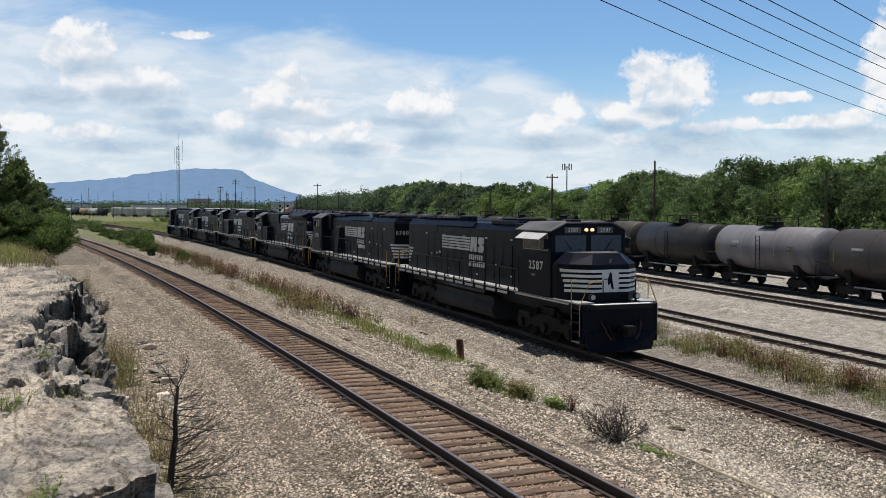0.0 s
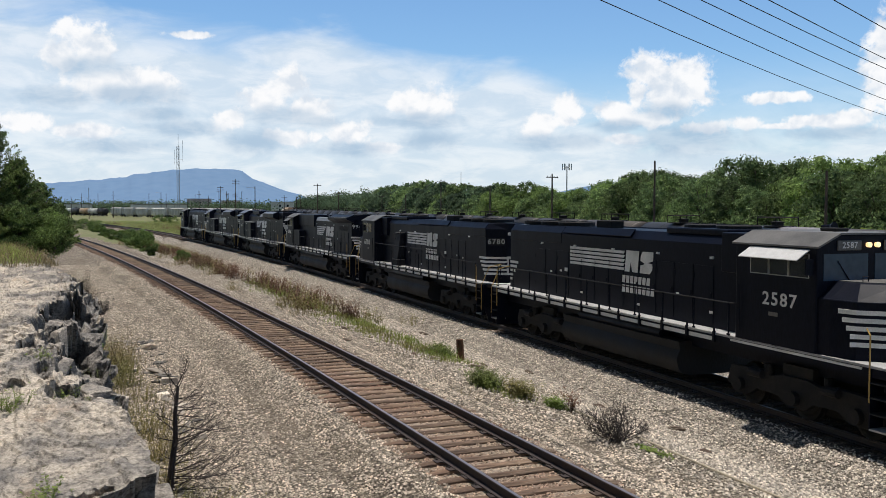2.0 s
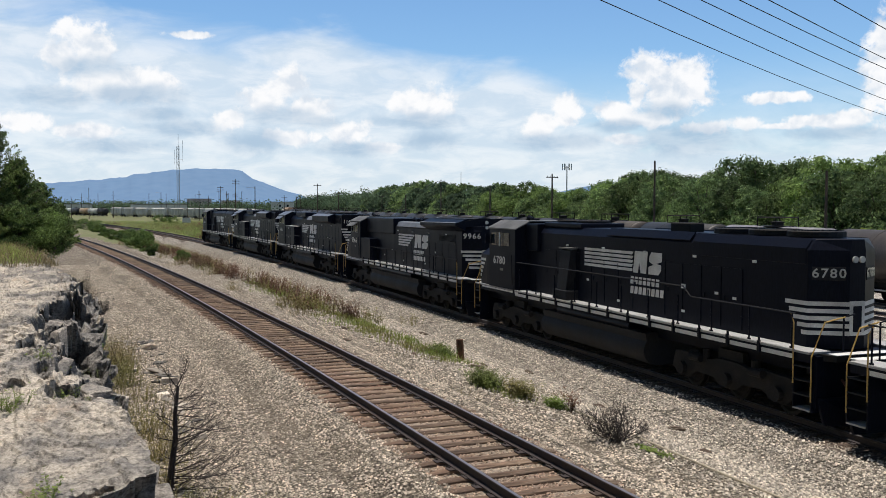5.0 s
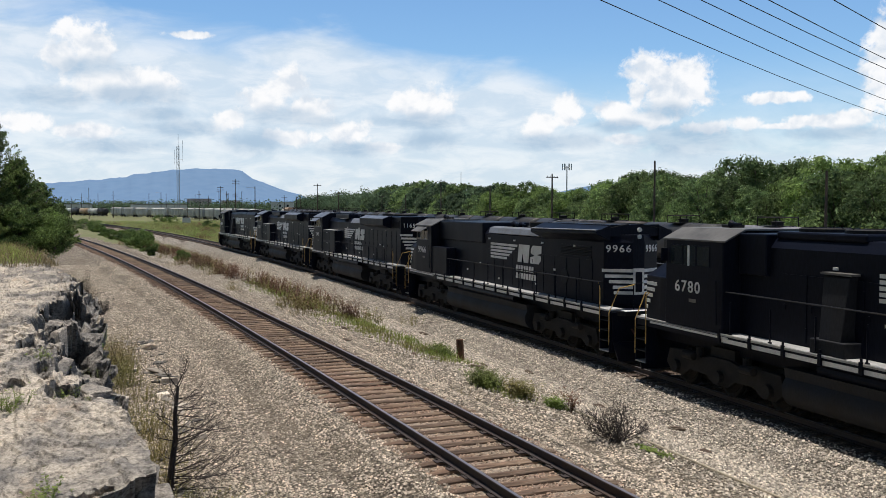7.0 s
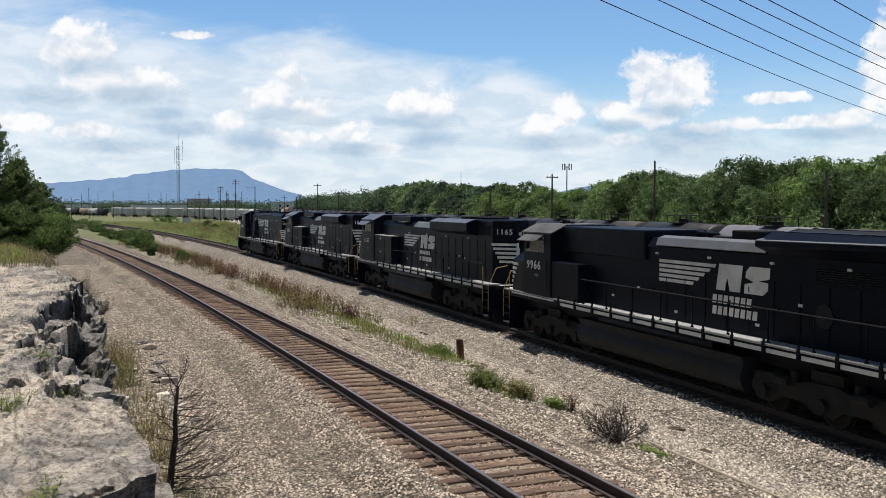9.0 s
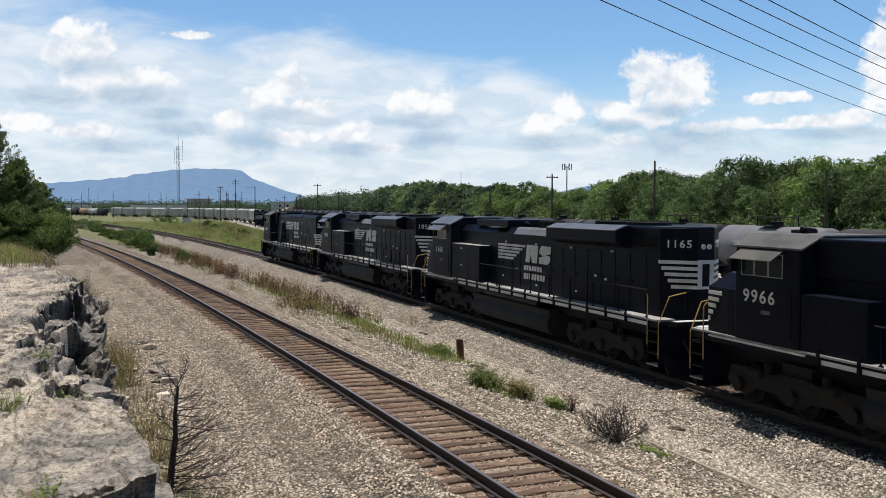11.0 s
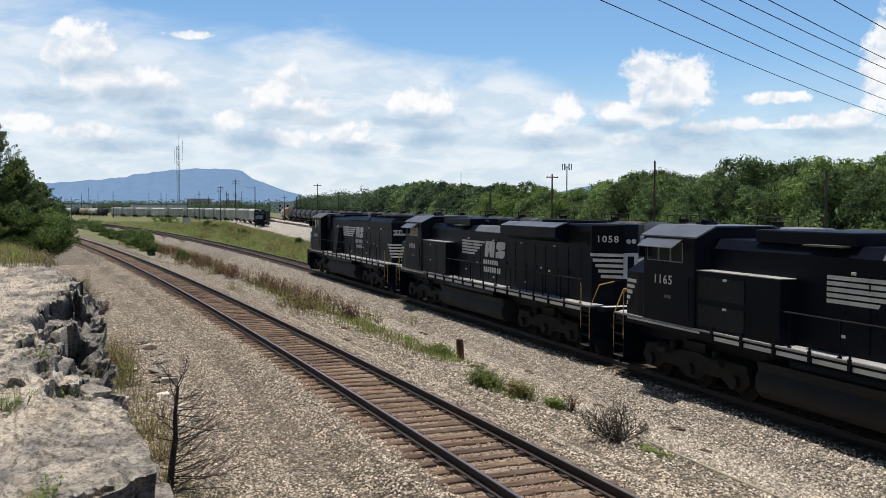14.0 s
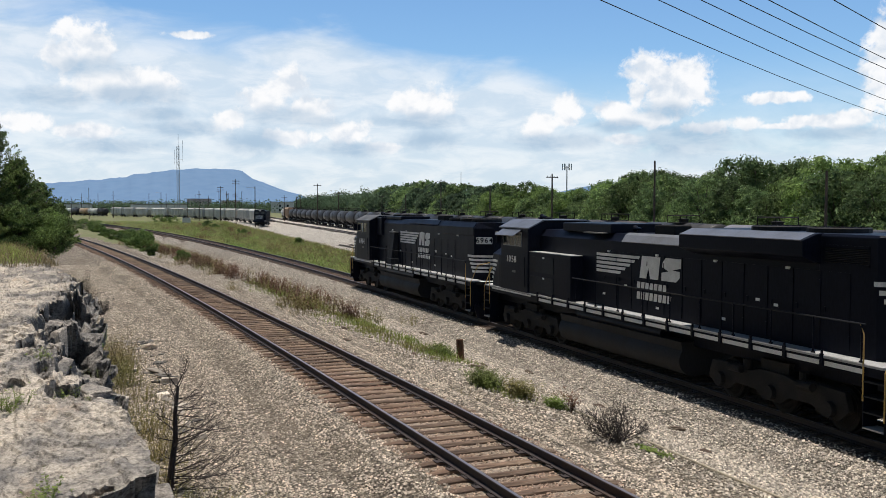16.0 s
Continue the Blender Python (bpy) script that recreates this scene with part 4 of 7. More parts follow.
def emd_older(L, s, number, cab, nose_end, hood_end, emblem_x, emblem_len, lead=False, duct=None, dip=None, tank=(-4.6, 2.2), block=0.84):
    t = thing("locomotive", category="locomotive", group="engines of the train")
    t["cab_x"], t["front"], t["back"] = cab[0], L / 2 - (0.42 if lead else 0.0), L / 2 + {"2587": 0.85, "6780": -0.35}.get(number, 0.0)
    wheels = truck(t, -6.6) + truck(t, 6.6)
    deck_and_gear(t, L, s, tank)
    hood_shell(t, hood_end, cab[0], 0.97, 4.13, 0.22, 0.49)
    wide_cab(t, s, number, cab[0], cab[1], nose_end, 4.27, lead, TEAL_GREY if lead else None)
    hood_doors(t, s, hood_end + 2.8, cab[0] - 1.6, 0.975)
    # radiator section with overhanging shoulders and three fans
    r0, r1 = hood_end + 0.55, hood_end + 5.0
    for q in (-1, 1):
        part("radiator_shoulder", Mesh().prism([(q * 0.95, 3.55), (q * 0.985, 3.56), (q * 0.985, 3.92), (q * 0.8, 4.15)], r0, r1), BLACK, t, bevel=0.02)
        part("roof_edge", Mesh().prism([(q * 0.80, 4.135), (q * 0.99, 3.93), (q * 1.0, 3.95), (q * 0.82, 4.165)], r1 + 0.1, r1 + 4.7), BLACK, t)
    for i in range(3):
        fan(t, r0 + 0.8 + i * 1.45, 4.15)
    part("brake_hatch", Mesh().box(cab[0] - 4.1, cab[0] - 1.2, -0.85, 0.85, 4.1, 4.27), BLACK, t, bevel=0.04)
    for i in range(2):
        fan(t, cab[0] - 3.4 + i * 1.5, 4.22, 0.6)
    part("exhaust", Mesh().box(r1 + 1.2, r1 + 2.2, -0.25, 0.25, 4.1, 4.38), UNDER, t, bevel=0.03)
    part("filter_box", Mesh().box(cab[0] - 1.15, cab[0] - 0.1, -1.1, 1.1, 3.2, 4.2), BLACK, t, bevel=0.03)
    if duct is not None:
        a = duct
        part("blower_duct", Mesh().loft([[(a - 0.36, s * 0.95, 3.42), (a + 0.42, s * 0.95, 3.42), (a + 0.42, s * 1.2, 3.36), (a - 0.36, s * 1.2, 3.36)],
                                         [(a - 0.30, s * 0.95, 2.0), (a + 0.36, s * 0.95, 2.0), (a + 0.36, s * 1.36, 2.0), (a - 0.30, s * 1.36, 2.0)]]), GREY_BLACK, t, bevel=0.02)
        part("duct_lid", Mesh().box(a - 0.42, a + 0.48, min(s * 0.95, s * 1.24), max(s * 0.95, s * 1.24), 3.40, 3.45), ROOF_GREY, t)
        part("duct_base", Mesh().box(a - 0.5, a + 0.55, min(s * 0.9, s * 1.44), max(s * 0.9, s * 1.44), 1.7, 2.02), GREY_BLACK, t, bevel=0.02)
    bar_shapes(t, emblem_x, 2.88, s, 0.99, emblem_len, 0.0 if duct is None or not number.startswith("6964") else 0.7, 0.63, 0.06, block)
    handrails(t, L, s, cab[0], hood_end, dip)
    plated = number == "6964"
    end_bands(t, hood_end, 0.75, 1.98, 2.8, 0.97, 0.22, 0.49, number, 3.36, size=0.29, board=WHITE if plated else GREY_BLACK, lamp_z=3.68, digits=BLACK if plated else LENS)
    part("side_panel", Mesh().box(hood_end + 5.3, hood_end + 5.5, min(s * 0.97, s * 1.0), max(s * 0.97, s * 1.0), 2.62, 2.74), WHITE, t)
    return t, wheels


def emd_newer(L, s, number, cab, nose_end, hood_end):
    t = thing("locomotive", category="locomotive", group="engines of the train")
    t["cab_x"], t["front"], t["back"] = cab[0], L / 2, L / 2
    wheels = truck(t, -6.9) + truck(t, 6.9)
    deck_and_gear(t, L, s, (-3.4, 3.9))
    hood_shell(t, hood_end, cab[0], 1.0, 4.02, 0.28, 0.78)
    wide_cab(t, s, number, cab[0], cab[1], nose_end, 4.33, visor=ROOF_BLUE, roof_mat=ROOF_BLUE, box=True)
    hood_doors(t, s, hood_end + 1.5, 1.6, 1.005, 1.78, 3.45)
    for q in (-1, 1):
        eq = thing("equipment_cabinet")
        eq.parent = t
        part("cabinet_body", Mesh().box(3.0, cab[0] - 0.02, min(q * 0.98, q * 1.46), max(q * 0.98, q * 1.46), 1.68, 3.2), BLACK, eq, bevel=0.02)
        # pale plate paints sunlight onto the top of the black cabinet
        part("cabinet_top", Mesh().box(3.0, cab[0] - 0.03, min(q * 0.98, q * 1.46), max(q * 0.98, q * 1.46), 3.2, 3.22), DECK, eq)
        for i in range(2):
            part("cabinet_vent", Mesh().box(4.3, cab[0] - 0.15, min(q * 1.46, q * 1.475), max(q * 1.46, q * 1.475), 1.8 + i * 0.7, 2.35 + i * 0.7), GREY_BLACK, eq)
        for i in range(2):
            part("data_plate", Mesh().box(5.0, 5.16, min(q * 1.475, q * 1.48), max(q * 1.475, q * 1.48), 2.28 + i * 0.72, 2.34 + i * 0.72), WHITE, eq)
        # flared radiator wings
        wing = [(q * 0.95, 3.58), (q * 1.4, 3.72), (q * 1.52, 3.78), (q * 1.52, 4.12), (q * 1.12, 4.26), (q * 0.9, 4.28), (q * 0.9, 3.58)]
        part("radiator_wing", Mesh().prism(wing, hood_end + 2.45, -3.44), BLACK, t, bevel=0.015)
        # thin blue-grey strip paints the sky sheen along the black wing's top
        part("wing_sheen", Mesh().prism([(q * 1.525, 4.11), (q * 1.12, 4.262), (q * 1.13, 4.282), (q * 1.54, 4.13)], hood_end + 2.5, -3.49), ROOF_BLUE, t)
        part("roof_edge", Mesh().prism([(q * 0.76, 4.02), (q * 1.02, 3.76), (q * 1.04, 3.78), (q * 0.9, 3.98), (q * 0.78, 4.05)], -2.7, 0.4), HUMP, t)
    grille(t, s, hood_end + 1.0, hood_end + 2.3, 3.65, 3.98, 1.0)
    part("radiator_end", Mesh().loft([[(x, y * k / 1.004, z) for y, z in hood_line(1.004, 4.27, 0.05, 0.05)] for x, k in ((hood_end - 0.003, 0.282), (hood_end + 0.782, 1.004), (hood_end + 2.5, 1.004))]), BLACK, t, bevel=0.015)
    part("radiator_roof", Mesh().box(hood_end + 2.45, -3.3, -0.92, 0.92, 4.0, 4.27), BLACK, t, bevel=0.03)
    for i in range(2):
        fan(t, hood_end + 3.0 + i * 2.0, 4.24, 0.72)
    part("brake_hatch", Mesh().box(1.2, 4.6, -0.95, 0.95, 4.0, 4.3), BLACK, t, bevel=0.04)
    for q in (-1, 1):
        part("hatch_vent", Mesh().box(1.4, 2.6, min(q * 0.94, q * 1.2), max(q * 0.94, q * 1.2), 3.98, 4.02, ), ROOF_GREY, t)
    part("exhaust", Mesh().box(-1.4, -0.3, -0.3, 0.3, 4.0, 4.3), UNDER, t, bevel=0.03)
    part("air_horn", Mesh().lathe([(0, 0.03), (0.3, 0.05), (0.42, 0.11)], "x", 10, pose(0.3, 0.35 * s, 4.16)), BLACK, t)
    bar_shapes(t, 2.0, 2.75, s, 1.02, 2.6, 1.1, 0.64, 0.05, 1.1)
    handrails(t, L, s, 2.95, hood_end)
    end_bands(t, hood_end, 0.1, 2.53, 3.4, 1.0, 0.28, 0.78, number, 3.78, size=0.30, lamp_z=3.72)
    return t, wheels


def ge_unit(L, s, number, cab, nose_end, hood_end):
    t = thing("locomotive", category="locomotive", group="engines of the train")
    t["cab_x"], t["front"], t["back"] = cab[0], L / 2, L / 2
    wheels = truck(t, -6.8) + truck(t, 6.8)
    deck_and_gear(t, L, s, (-4.2, 4.4))
    hood_shell(t, hood_end, cab[0], 1.0, 3.95, 0.21, 0.5)
    wide_cab(t, s, number, cab[0], cab[1], nose_end, 4.2, visor=ROOF_GREY)
    hood_doors(t, s, hood_end + 1.2, 0.6, 1.005, 1.78, 3.1)
    for q in (-1, 1):
        part("side_cabinet", Mesh().box(4.3, cab[0] - 0.02, min(q * 0.98, q * 1.46), max(q * 0.98, q * 1.46), 1.68, 2.95), BLACK, t, bevel=0.02)
        part("engine_cab_roof_edge", Mesh().prism([(q * 0.74, 4.0), (q * 0.96, 3.94), (q * 1.04, 3.74), (q * 1.06, 3.76), (q * 0.98, 3.97), (q * 0.75, 4.03)], -4.6, 0.25), HUMP, t)
        part("radiator_wing", Mesh().loft([[(hood_end + 0.25, q * 0.9, 3.75), (hood_end + 0.25, q * 1.42, 3.98), (hood_end + 0.25, q * 1.42, 4.06), (hood_end + 0.25, q * 0.9, 4.26)],
                                           [(-5.1, q * 0.9, 3.6), (-4.7, q * 1.45, 3.92), (-4.7, q * 1.45, 4.02), (-4.7, q * 0.9, 4.28)]]), BLACK, t, bevel=0.015)
        part("wing_roof", Mesh().loft([[(hood_end + 0.25, q * 0.2, 4.28), (hood_end + 0.25, q * 1.42, 4.07), (hood_end + 0.25, q * 1.42, 4.09), (hood_end + 0.25, q * 0.2, 4.3)],
                                       [(-5.1, q * 0.2, 4.31), (-4.7, q * 1.45, 4.03), (-4.7, q * 1.45, 4.05), (-4.7, q * 0.2, 4.33)]]), GREY_BLACK, t)
        part("wing_rim", Mesh().loft([[(x, q * 1.35, z + 0.015), (x, q * 1.45, z - 0.002), (x, q * 1.455, z + 0.012), (x, q * 1.35, z + 0.032)] for x, z in ((hood_end + 0.25, 4.09), (-4.72, 4.052))]), HUMP, t)
        part("wing_rim", Mesh().loft([[(x, q * 0.25, 4.332), (x, q * 1.44, 4.056), (x, q * 1.44, 4.07), (x, q * 0.25, 4.346)] for x in (-4.85, -4.71)]), HUMP, t)
    part("radiator_core", Mesh().box(hood_end + 0.3, -5.1, -0.95, 0.95, 3.9, 4.27), BLACK, t)
    grille(t, s, hood_end + 1.3, hood_end + 3.5, 3.2, 3.5, 1.0, 6)
    part("exhaust", Mesh().box(-3.6, -2.4, -0.4, 0.4, 3.95, 4.24), UNDER, t, bevel=0.03)
    part("air_horn", Mesh().lathe([(0, 0.03), (0.35, 0.06), (0.5, 0.13)], "x", 10, pose(-1.6, 0.5 * s, 4.12)).lathe([(0, 0.03), (0.3, 0.05), (0.42, 0.11)], "x", 10, pose(-1.6, 0.2 * s, 4.1)), BLACK, t)
    part("brake_box", Mesh().box(0.8, cab[0] - 0.05, -1.1, 1.1, 3.3, 4.16), BLACK, t, bevel=0.04)
    part("round_badge", Mesh().cyl((-6.6, s * 1.02, 2.45), (0, 1, 0), 0.27, 0.02, 20), GREY_BLACK, t)
    bar_shapes(t, 0.1, 2.72, s, 1.02, 2.65, 1.0, 0.66, 0.06, 1.08)
    handrails(t, L, s, 4.2, hood_end)
    end_bands(t, hood_end, 0.1, 2.06, 2.94, 1.0, 0.21, 0.5, number, 3.5, size=0.32, lamps="stacked", lamp_z=4.0)
    return t, wheels


def hood_fittings(t, x0, x1, out, top):
    """Lifting lugs under the roof edge and small pale data plates on the doors."""
    lug = Mesh().box(-0.06, 0.06, -0.025, 0.025, -0.03, 0.03).data("lifting_lug", WHITE)
    plate = Mesh().box(-0.075, 0.075, -0.004, 0.004, -0.035, 0.035).data("data_plate", WHITE)
    for q in (-1, 1):
        n = int((x1 - x0) / 2.3)
        for i in range(n):
            part("lifting_lug", lug, WHITE, t, m=pose(x0 + (i + 0.5) * (x1 - x0) / n, q * (out + 0.01), top))
        for f, z in ((0.16, 2.55), (0.22, 2.62), (0.34, 2.0), (0.62, 1.95), (0.78, 2.45), (0.9, 2.1)):
            part("data_plate", plate, WHITE, t, m=pose(x0 + f * (x1 - x0), q * (out + 0.016), z))


def run(t):
    """Way made by the engines since the start."""
    return 6.62 * t - 0.015 * t * t


def loco_pose(x, turned):
    a, b = on_track(main_line, x + 6.5, 0, 0), on_track(main_line, x - 6.5, 0, 0)
    yaw = math.degrees(math.atan2((a - b).y, (a - b).x)) + (180 if turned else 0)
    c = (a + b) / 2
    return pose(c.x, c.y, 0, 0, 0, yaw)


def build_locos():
    lengths = [ENDS[i] - ENDS[i + 1] for i in range(6)]
    made = [
        emd_older(lengths[0], -1, "2587", (4.8, 7.6), 9.15, -10.75, -5.05, 3.62, lead=True, tank=(-4.8, 2.2), block=0.82),
        emd_older(lengths[1], 1, "6780", (6.1, 8.7), 10.2, -9.7, 1.48, 3.05, duct=2.45, dip=-5.35, tank=(-3.0, 3.9), block=0.80),
        ge_unit(lengths[2], 1, "9966", (6.3, 8.6), 10.2, -9.8),
        emd_newer(lengths[3], 1, "1165", (6.35, 8.9), 10.35, -10.7),
        emd_newer(lengths[4], 1, "1058", (6.35, 8.9), 10.35, -10.7),
        emd_older(lengths[5], 1, "6964", (5.7, 8.5), 9.95, -9.8, 1.28, 3.1, duct=2.1, tank=(-3.0, 3.9), block=0.84),
    ]
    labels = ["black lead locomotive with lit headlights and white nose stripes",
              "black six-axle locomotive running backwards with grey blower duct",
              "black locomotive with wide flared radiator and faded emblem",
              "black locomotive with boxy flared radiator wings and side cabinets",
              "black locomotive with boxy flared radiator wings and side cabinets",
              "black last locomotive of the train with pale cab roof"]
    for i, (t, w) in enumerate(made):
        hood_fittings(t, -8.6, 4.4 if i == 0 else (2.6 if i in (3, 4) else 4.0), 0.985 if i in (0, 1, 5) else 1.015, 3.52 if i not in (3, 4) else 3.45)
    for (t, w), l in zip(made, labels):
        tagged(t, l)
        t.scale = (1, 1, 1.023)
        del t["cab_x"], t["front"], t["back"]
    return made


MADE = build_locos()
LOCOS = [t for t, w in MADE]


# ---------------- rock ledge under the camera ----------------
def rock_material(name, grey, tan, dark):
    """Weathered limestone: tan crust over grey, speckled, pitted and stained along its beds."""
    m = bpy.data.materials.new(name)
    m.use_nodes = True
    N, L = m.node_tree.nodes, m.node_tree.links
    bs = N["Principled BSDF"]
    bs.inputs["Roughness"].default_value, bs.inputs["Specular IOR Level"].default_value = 0.95, 0.2
    tc = N.new("ShaderNodeTexCoord")

    def tex(scale, detail, rough, stretch=(1, 1, 1), distort=0.0):
        mp, n = N.new("ShaderNodeMapping"), N.new("ShaderNodeTexNoise")
        mp.inputs["Scale"].default_value = stretch
        L.new(tc.outputs["Object"], mp.inputs["Vector"])
        L.new(mp.outputs["Vector"], n.inputs["Vector"])
        n.inputs["Scale"].default_value, n.inputs["Detail"].default_value, n.inputs["Roughness"].default_value, n.inputs["Distortion"].default_value = scale, detail, rough, distort
        return n.outputs["Fac"]

    def ranged(value, a, b, c, d):
        n = N.new("ShaderNodeMapRange")
        L.new(value, n.inputs["Value"])
        for k, q in zip(("From Min", "From Max", "To Min", "To Max"), (a, b, c, d)):
            n.inputs[k].default_value = q
        return n.outputs["Result"]

    def blend(f, a, b, kind="MIX"):
        n = N.new("ShaderNodeMix")
        n.data_type, n.blend_type = "RGBA", kind
        for k, q in (("Factor", f), ("A", a), ("B", b)):
            if isinstance(q, tuple):
                n.inputs[k].default_value = (*q, 1)
            elif isinstance(q, float):
                n.inputs[k].default_value = q
            else:
                L.new(q, n.inputs[k])
        return n.outputs["Result"]

    crust = tex(1.1, 6, 0.62, (0.7, 1.3, 1), 0.4)
    stain = tex(3.2, 8, 0.72, (0.6, 1.4, 2.5))
    speck = tex(34.0, 5, 0.75)
    pits = tex(15.0, 9, 0.74, (0.7, 1.2, 2.2))
    col = blend(ranged(crust, 0.42, 0.58, 0.0, 1.0), grey, tan)
    col = blend(ranged(stain, 0.50, 0.64, 0.0, 0.85), col, dark)
    rust = tex(0.8, 5, 0.6, (1, 2, 1))
    col = blend(ranged(rust, 0.62, 0.74, 0.0, 0.55), col, (0.42, 0.26, 0.15))
    grain = blend(1.0, col, ranged(speck, 0.3, 0.7, 0.5, 1.5), "MULTIPLY")
    L.new(blend(1.0, grain, ranged(pits, 0.38, 0.52, 0.45, 1.08), "MULTIPLY"), bs.inputs["Base Color"])
    bp = N.new("ShaderNodeBump")
    bp.inputs["Strength"].default_value, bp.inputs["Distance"].default_value = 0.9, 0.035
    L.new(pits, bp.inputs["Height"])
    L.new(bp.outputs["Normal"], bs.inputs["Normal"])
    return m


ROCK = rock_material("tan_crusted_limestone", (0.215, 0.20, 0.185), (0.51, 0.45, 0.375), (0.12, 0.112, 0.104))
# Broken rock is greyer; shade of its recesses and faces is put in too.
ROCK_BROKEN_SHADE = rock_material("shaded_broken_limestone", (0.12, 0.115, 0.11), (0.27, 0.25, 0.225), (0.05, 0.048, 0.047))
DRY_SOIL = material("dry_soil", (0.25, 0.20, 0.13), 0.95, vary=0.3, scale=1.0, fine=20, bump=0.8, dist=0.03)


def ledge_edge(x):
    return float(np.interp(x, [-75, -50, -34, -28.5, -22.4, -15.8, -13.1, -11.5, -9.7, -8.0, -7.0, -6.0, 0, 8], [-24.6, -20.8, -18.2, -17.3, -16.5, -16.15, -15.98, -15.93, -15.87, -15.86, -15.72, -15.64, -15.42, -15.35]))


def ledge_top(x):
    return float(np.interp(x, [-75, -50, -36, -27, 8], [2.5, 2.95, 3.1, 3.25, 3.38]))


def chunk(v):
    """Blocky noise: each cell of broken rock has its own step, and the way to the next joint."""
    d, pts = noise.voronoi(v)
    return noise.cell_vector(pts[0] * 7.3).x * 2 - 1, d[1] - d[0]


def solid_edge(x):
    """Where the unbroken top ends and the broken rim of the ledge begins."""
    return float(np.interp(x, [-75, -50, -34, -26.6, -20.7, -19.3, -14.9, -13.4, -11.9, -10.2, -8.4, 8],
                           [-25.4, -21.6, -18.9, -17.75, -17.15, -17.3, -17.2, -17.0, -17.05, -16.7, -16.4, -16.2]))


# hollows of the broken rim: x, y, half length, half width, depth
HOLLOWS = [(-18.0, -16.98, 2.6, 0.26, 0.55), (-15.2, -17.08, 0.8, 0.16, 0.28), (-13.0, -17.1, 0.8, 0.15, 0.14), (-11.1, -16.45, 0.8, 0.14, 0.26), (-9.2, -16.35, 0.5, 0.2, 0.16),
           (-9.5, -16.85, 0.16, 0.09, 0.07), (-11.5, -16.92, 0.25, 0.1, 0.07), (-22.5, -16.95, 1.6, 0.14, 0.30)]


def ledge_drop(x, y):
    """How far the rock lies below the plain top of the ledge."""
    w = Vector((0.5 * noise.noise(Vector((x * 0.9, y * 2.2, 1))), 0.16 * noise.noise(Vector((x * 0.9, y * 3.0, 8))), 0))
    rough = noise.fractal(Vector((x * 2.0, y * 3.2, 0)), 0.7, 2.0, 6)
    fine = noise.fractal(Vector((x * 8.0, y * 11.0, 3)), 0.6, 2.0, 4)
    sheet = noise.fractal(Vector((x * 0.35, y * 0.7, 4)), 0.9, 2.0, 5)
    slab_far = -7.95 + 0.9 * (y + 15.9) + 0.10 * noise.noise(Vector((y * 3.0, 1, 1)))
    d, cave = -0.012 * rough - 0.010 * fine, 0.0
    if x > slab_far:
        d -= 0.022 * math.floor(sheet * 5.5 + 0.3 * rough + 0.1 * fine)
        split = noise.fractal(Vector((x * 1.3 + y * 0.8, y * 4.6, 13)), 0.8, 2.0, 4)
        d += 0.035 * math.exp(-(split / 0.035) ** 2) * float(smooth_step(-0.1, 0.25, noise.noise(Vector((x * 1.6, y * 2.6, 17)))))
        brk = -5.95 + (-15.69 - y) * 1.05 + 0.07 * noise.noise(Vector((y * 9.0, 5, 2)))
        if x > brk and y > -16.25:
            deep = smooth_step(-16.22, -15.95, y)
            d += float(deep) * 0.32 + 0.02 * rough
            cave = float(deep) * 0.42 * math.exp(-(x - brk) / 0.2)
        crack = brk - 0.16 + 0.05 * noise.noise(Vector((y * 6.0, 2, 7)))
        if -16.22 < y < -15.9:
            cave += 0.12 * math.exp(-((x - crack) / 0.035) ** 2)
        return d, cave
    d += 0.07 - 0.036 * math.floor(sheet * 5.0 + 0.4 * rough) + 0.025 * rough
    d += 0.16 * math.exp(-(slab_far - x) / 0.10)
    over = y - solid_edge(x) + w.y
    if over > 0:
        c2, g2 = chunk(Vector((x * 0.8, y * 1.6, 2.0)) + w)
        c3, g3 = chunk(Vector((x * 2.0, y * 3.0, 7.0)) + w)
        lump = noise.fractal(Vector((x * 1.2, y * 2.4, 6)), 0.8, 2.0, 5)
        step = max(0.0, 0.12 + 0.11 * c2 + 0.04 * c3 + 0.07 * lump)
        d += min(1.0, over / 0.05) * (math.floor(step / 0.06) * 0.06 + 0.03 * rough) + 0.05 * math.exp(-g2 / 0.05) + 0.02 * math.exp(-g3 / 0.06)
        fall = float(smooth_step(0.42, 0.50, over + 0.14 * c2 + 0.05 * lump)) * float(smooth_step(-9.4, -10.6, x))
        d += fall * (0.46 + 0.20 * c2 + 0.12 * c3) + 0.08 * float(smooth_step(0.3, 0.9, over))
    jag = chunk(Vector((x * 1.1, y * 2.2, 5.0)))[0]
    for hx, hy, rx, ry, deep in HOLLOWS:
        if abs(x - hx) < rx * 1.6 and abs(y - hy) < ry * 1.8:
            q = math.hypot((x - hx + w.x * rx) / rx, (y - hy + w.y * 0.6) / ry) + 0.16 * jag
            cave += deep * float(smooth_step(1.0, 0.72, q)) * (1 + 0.12 * rough)
    return d, cave


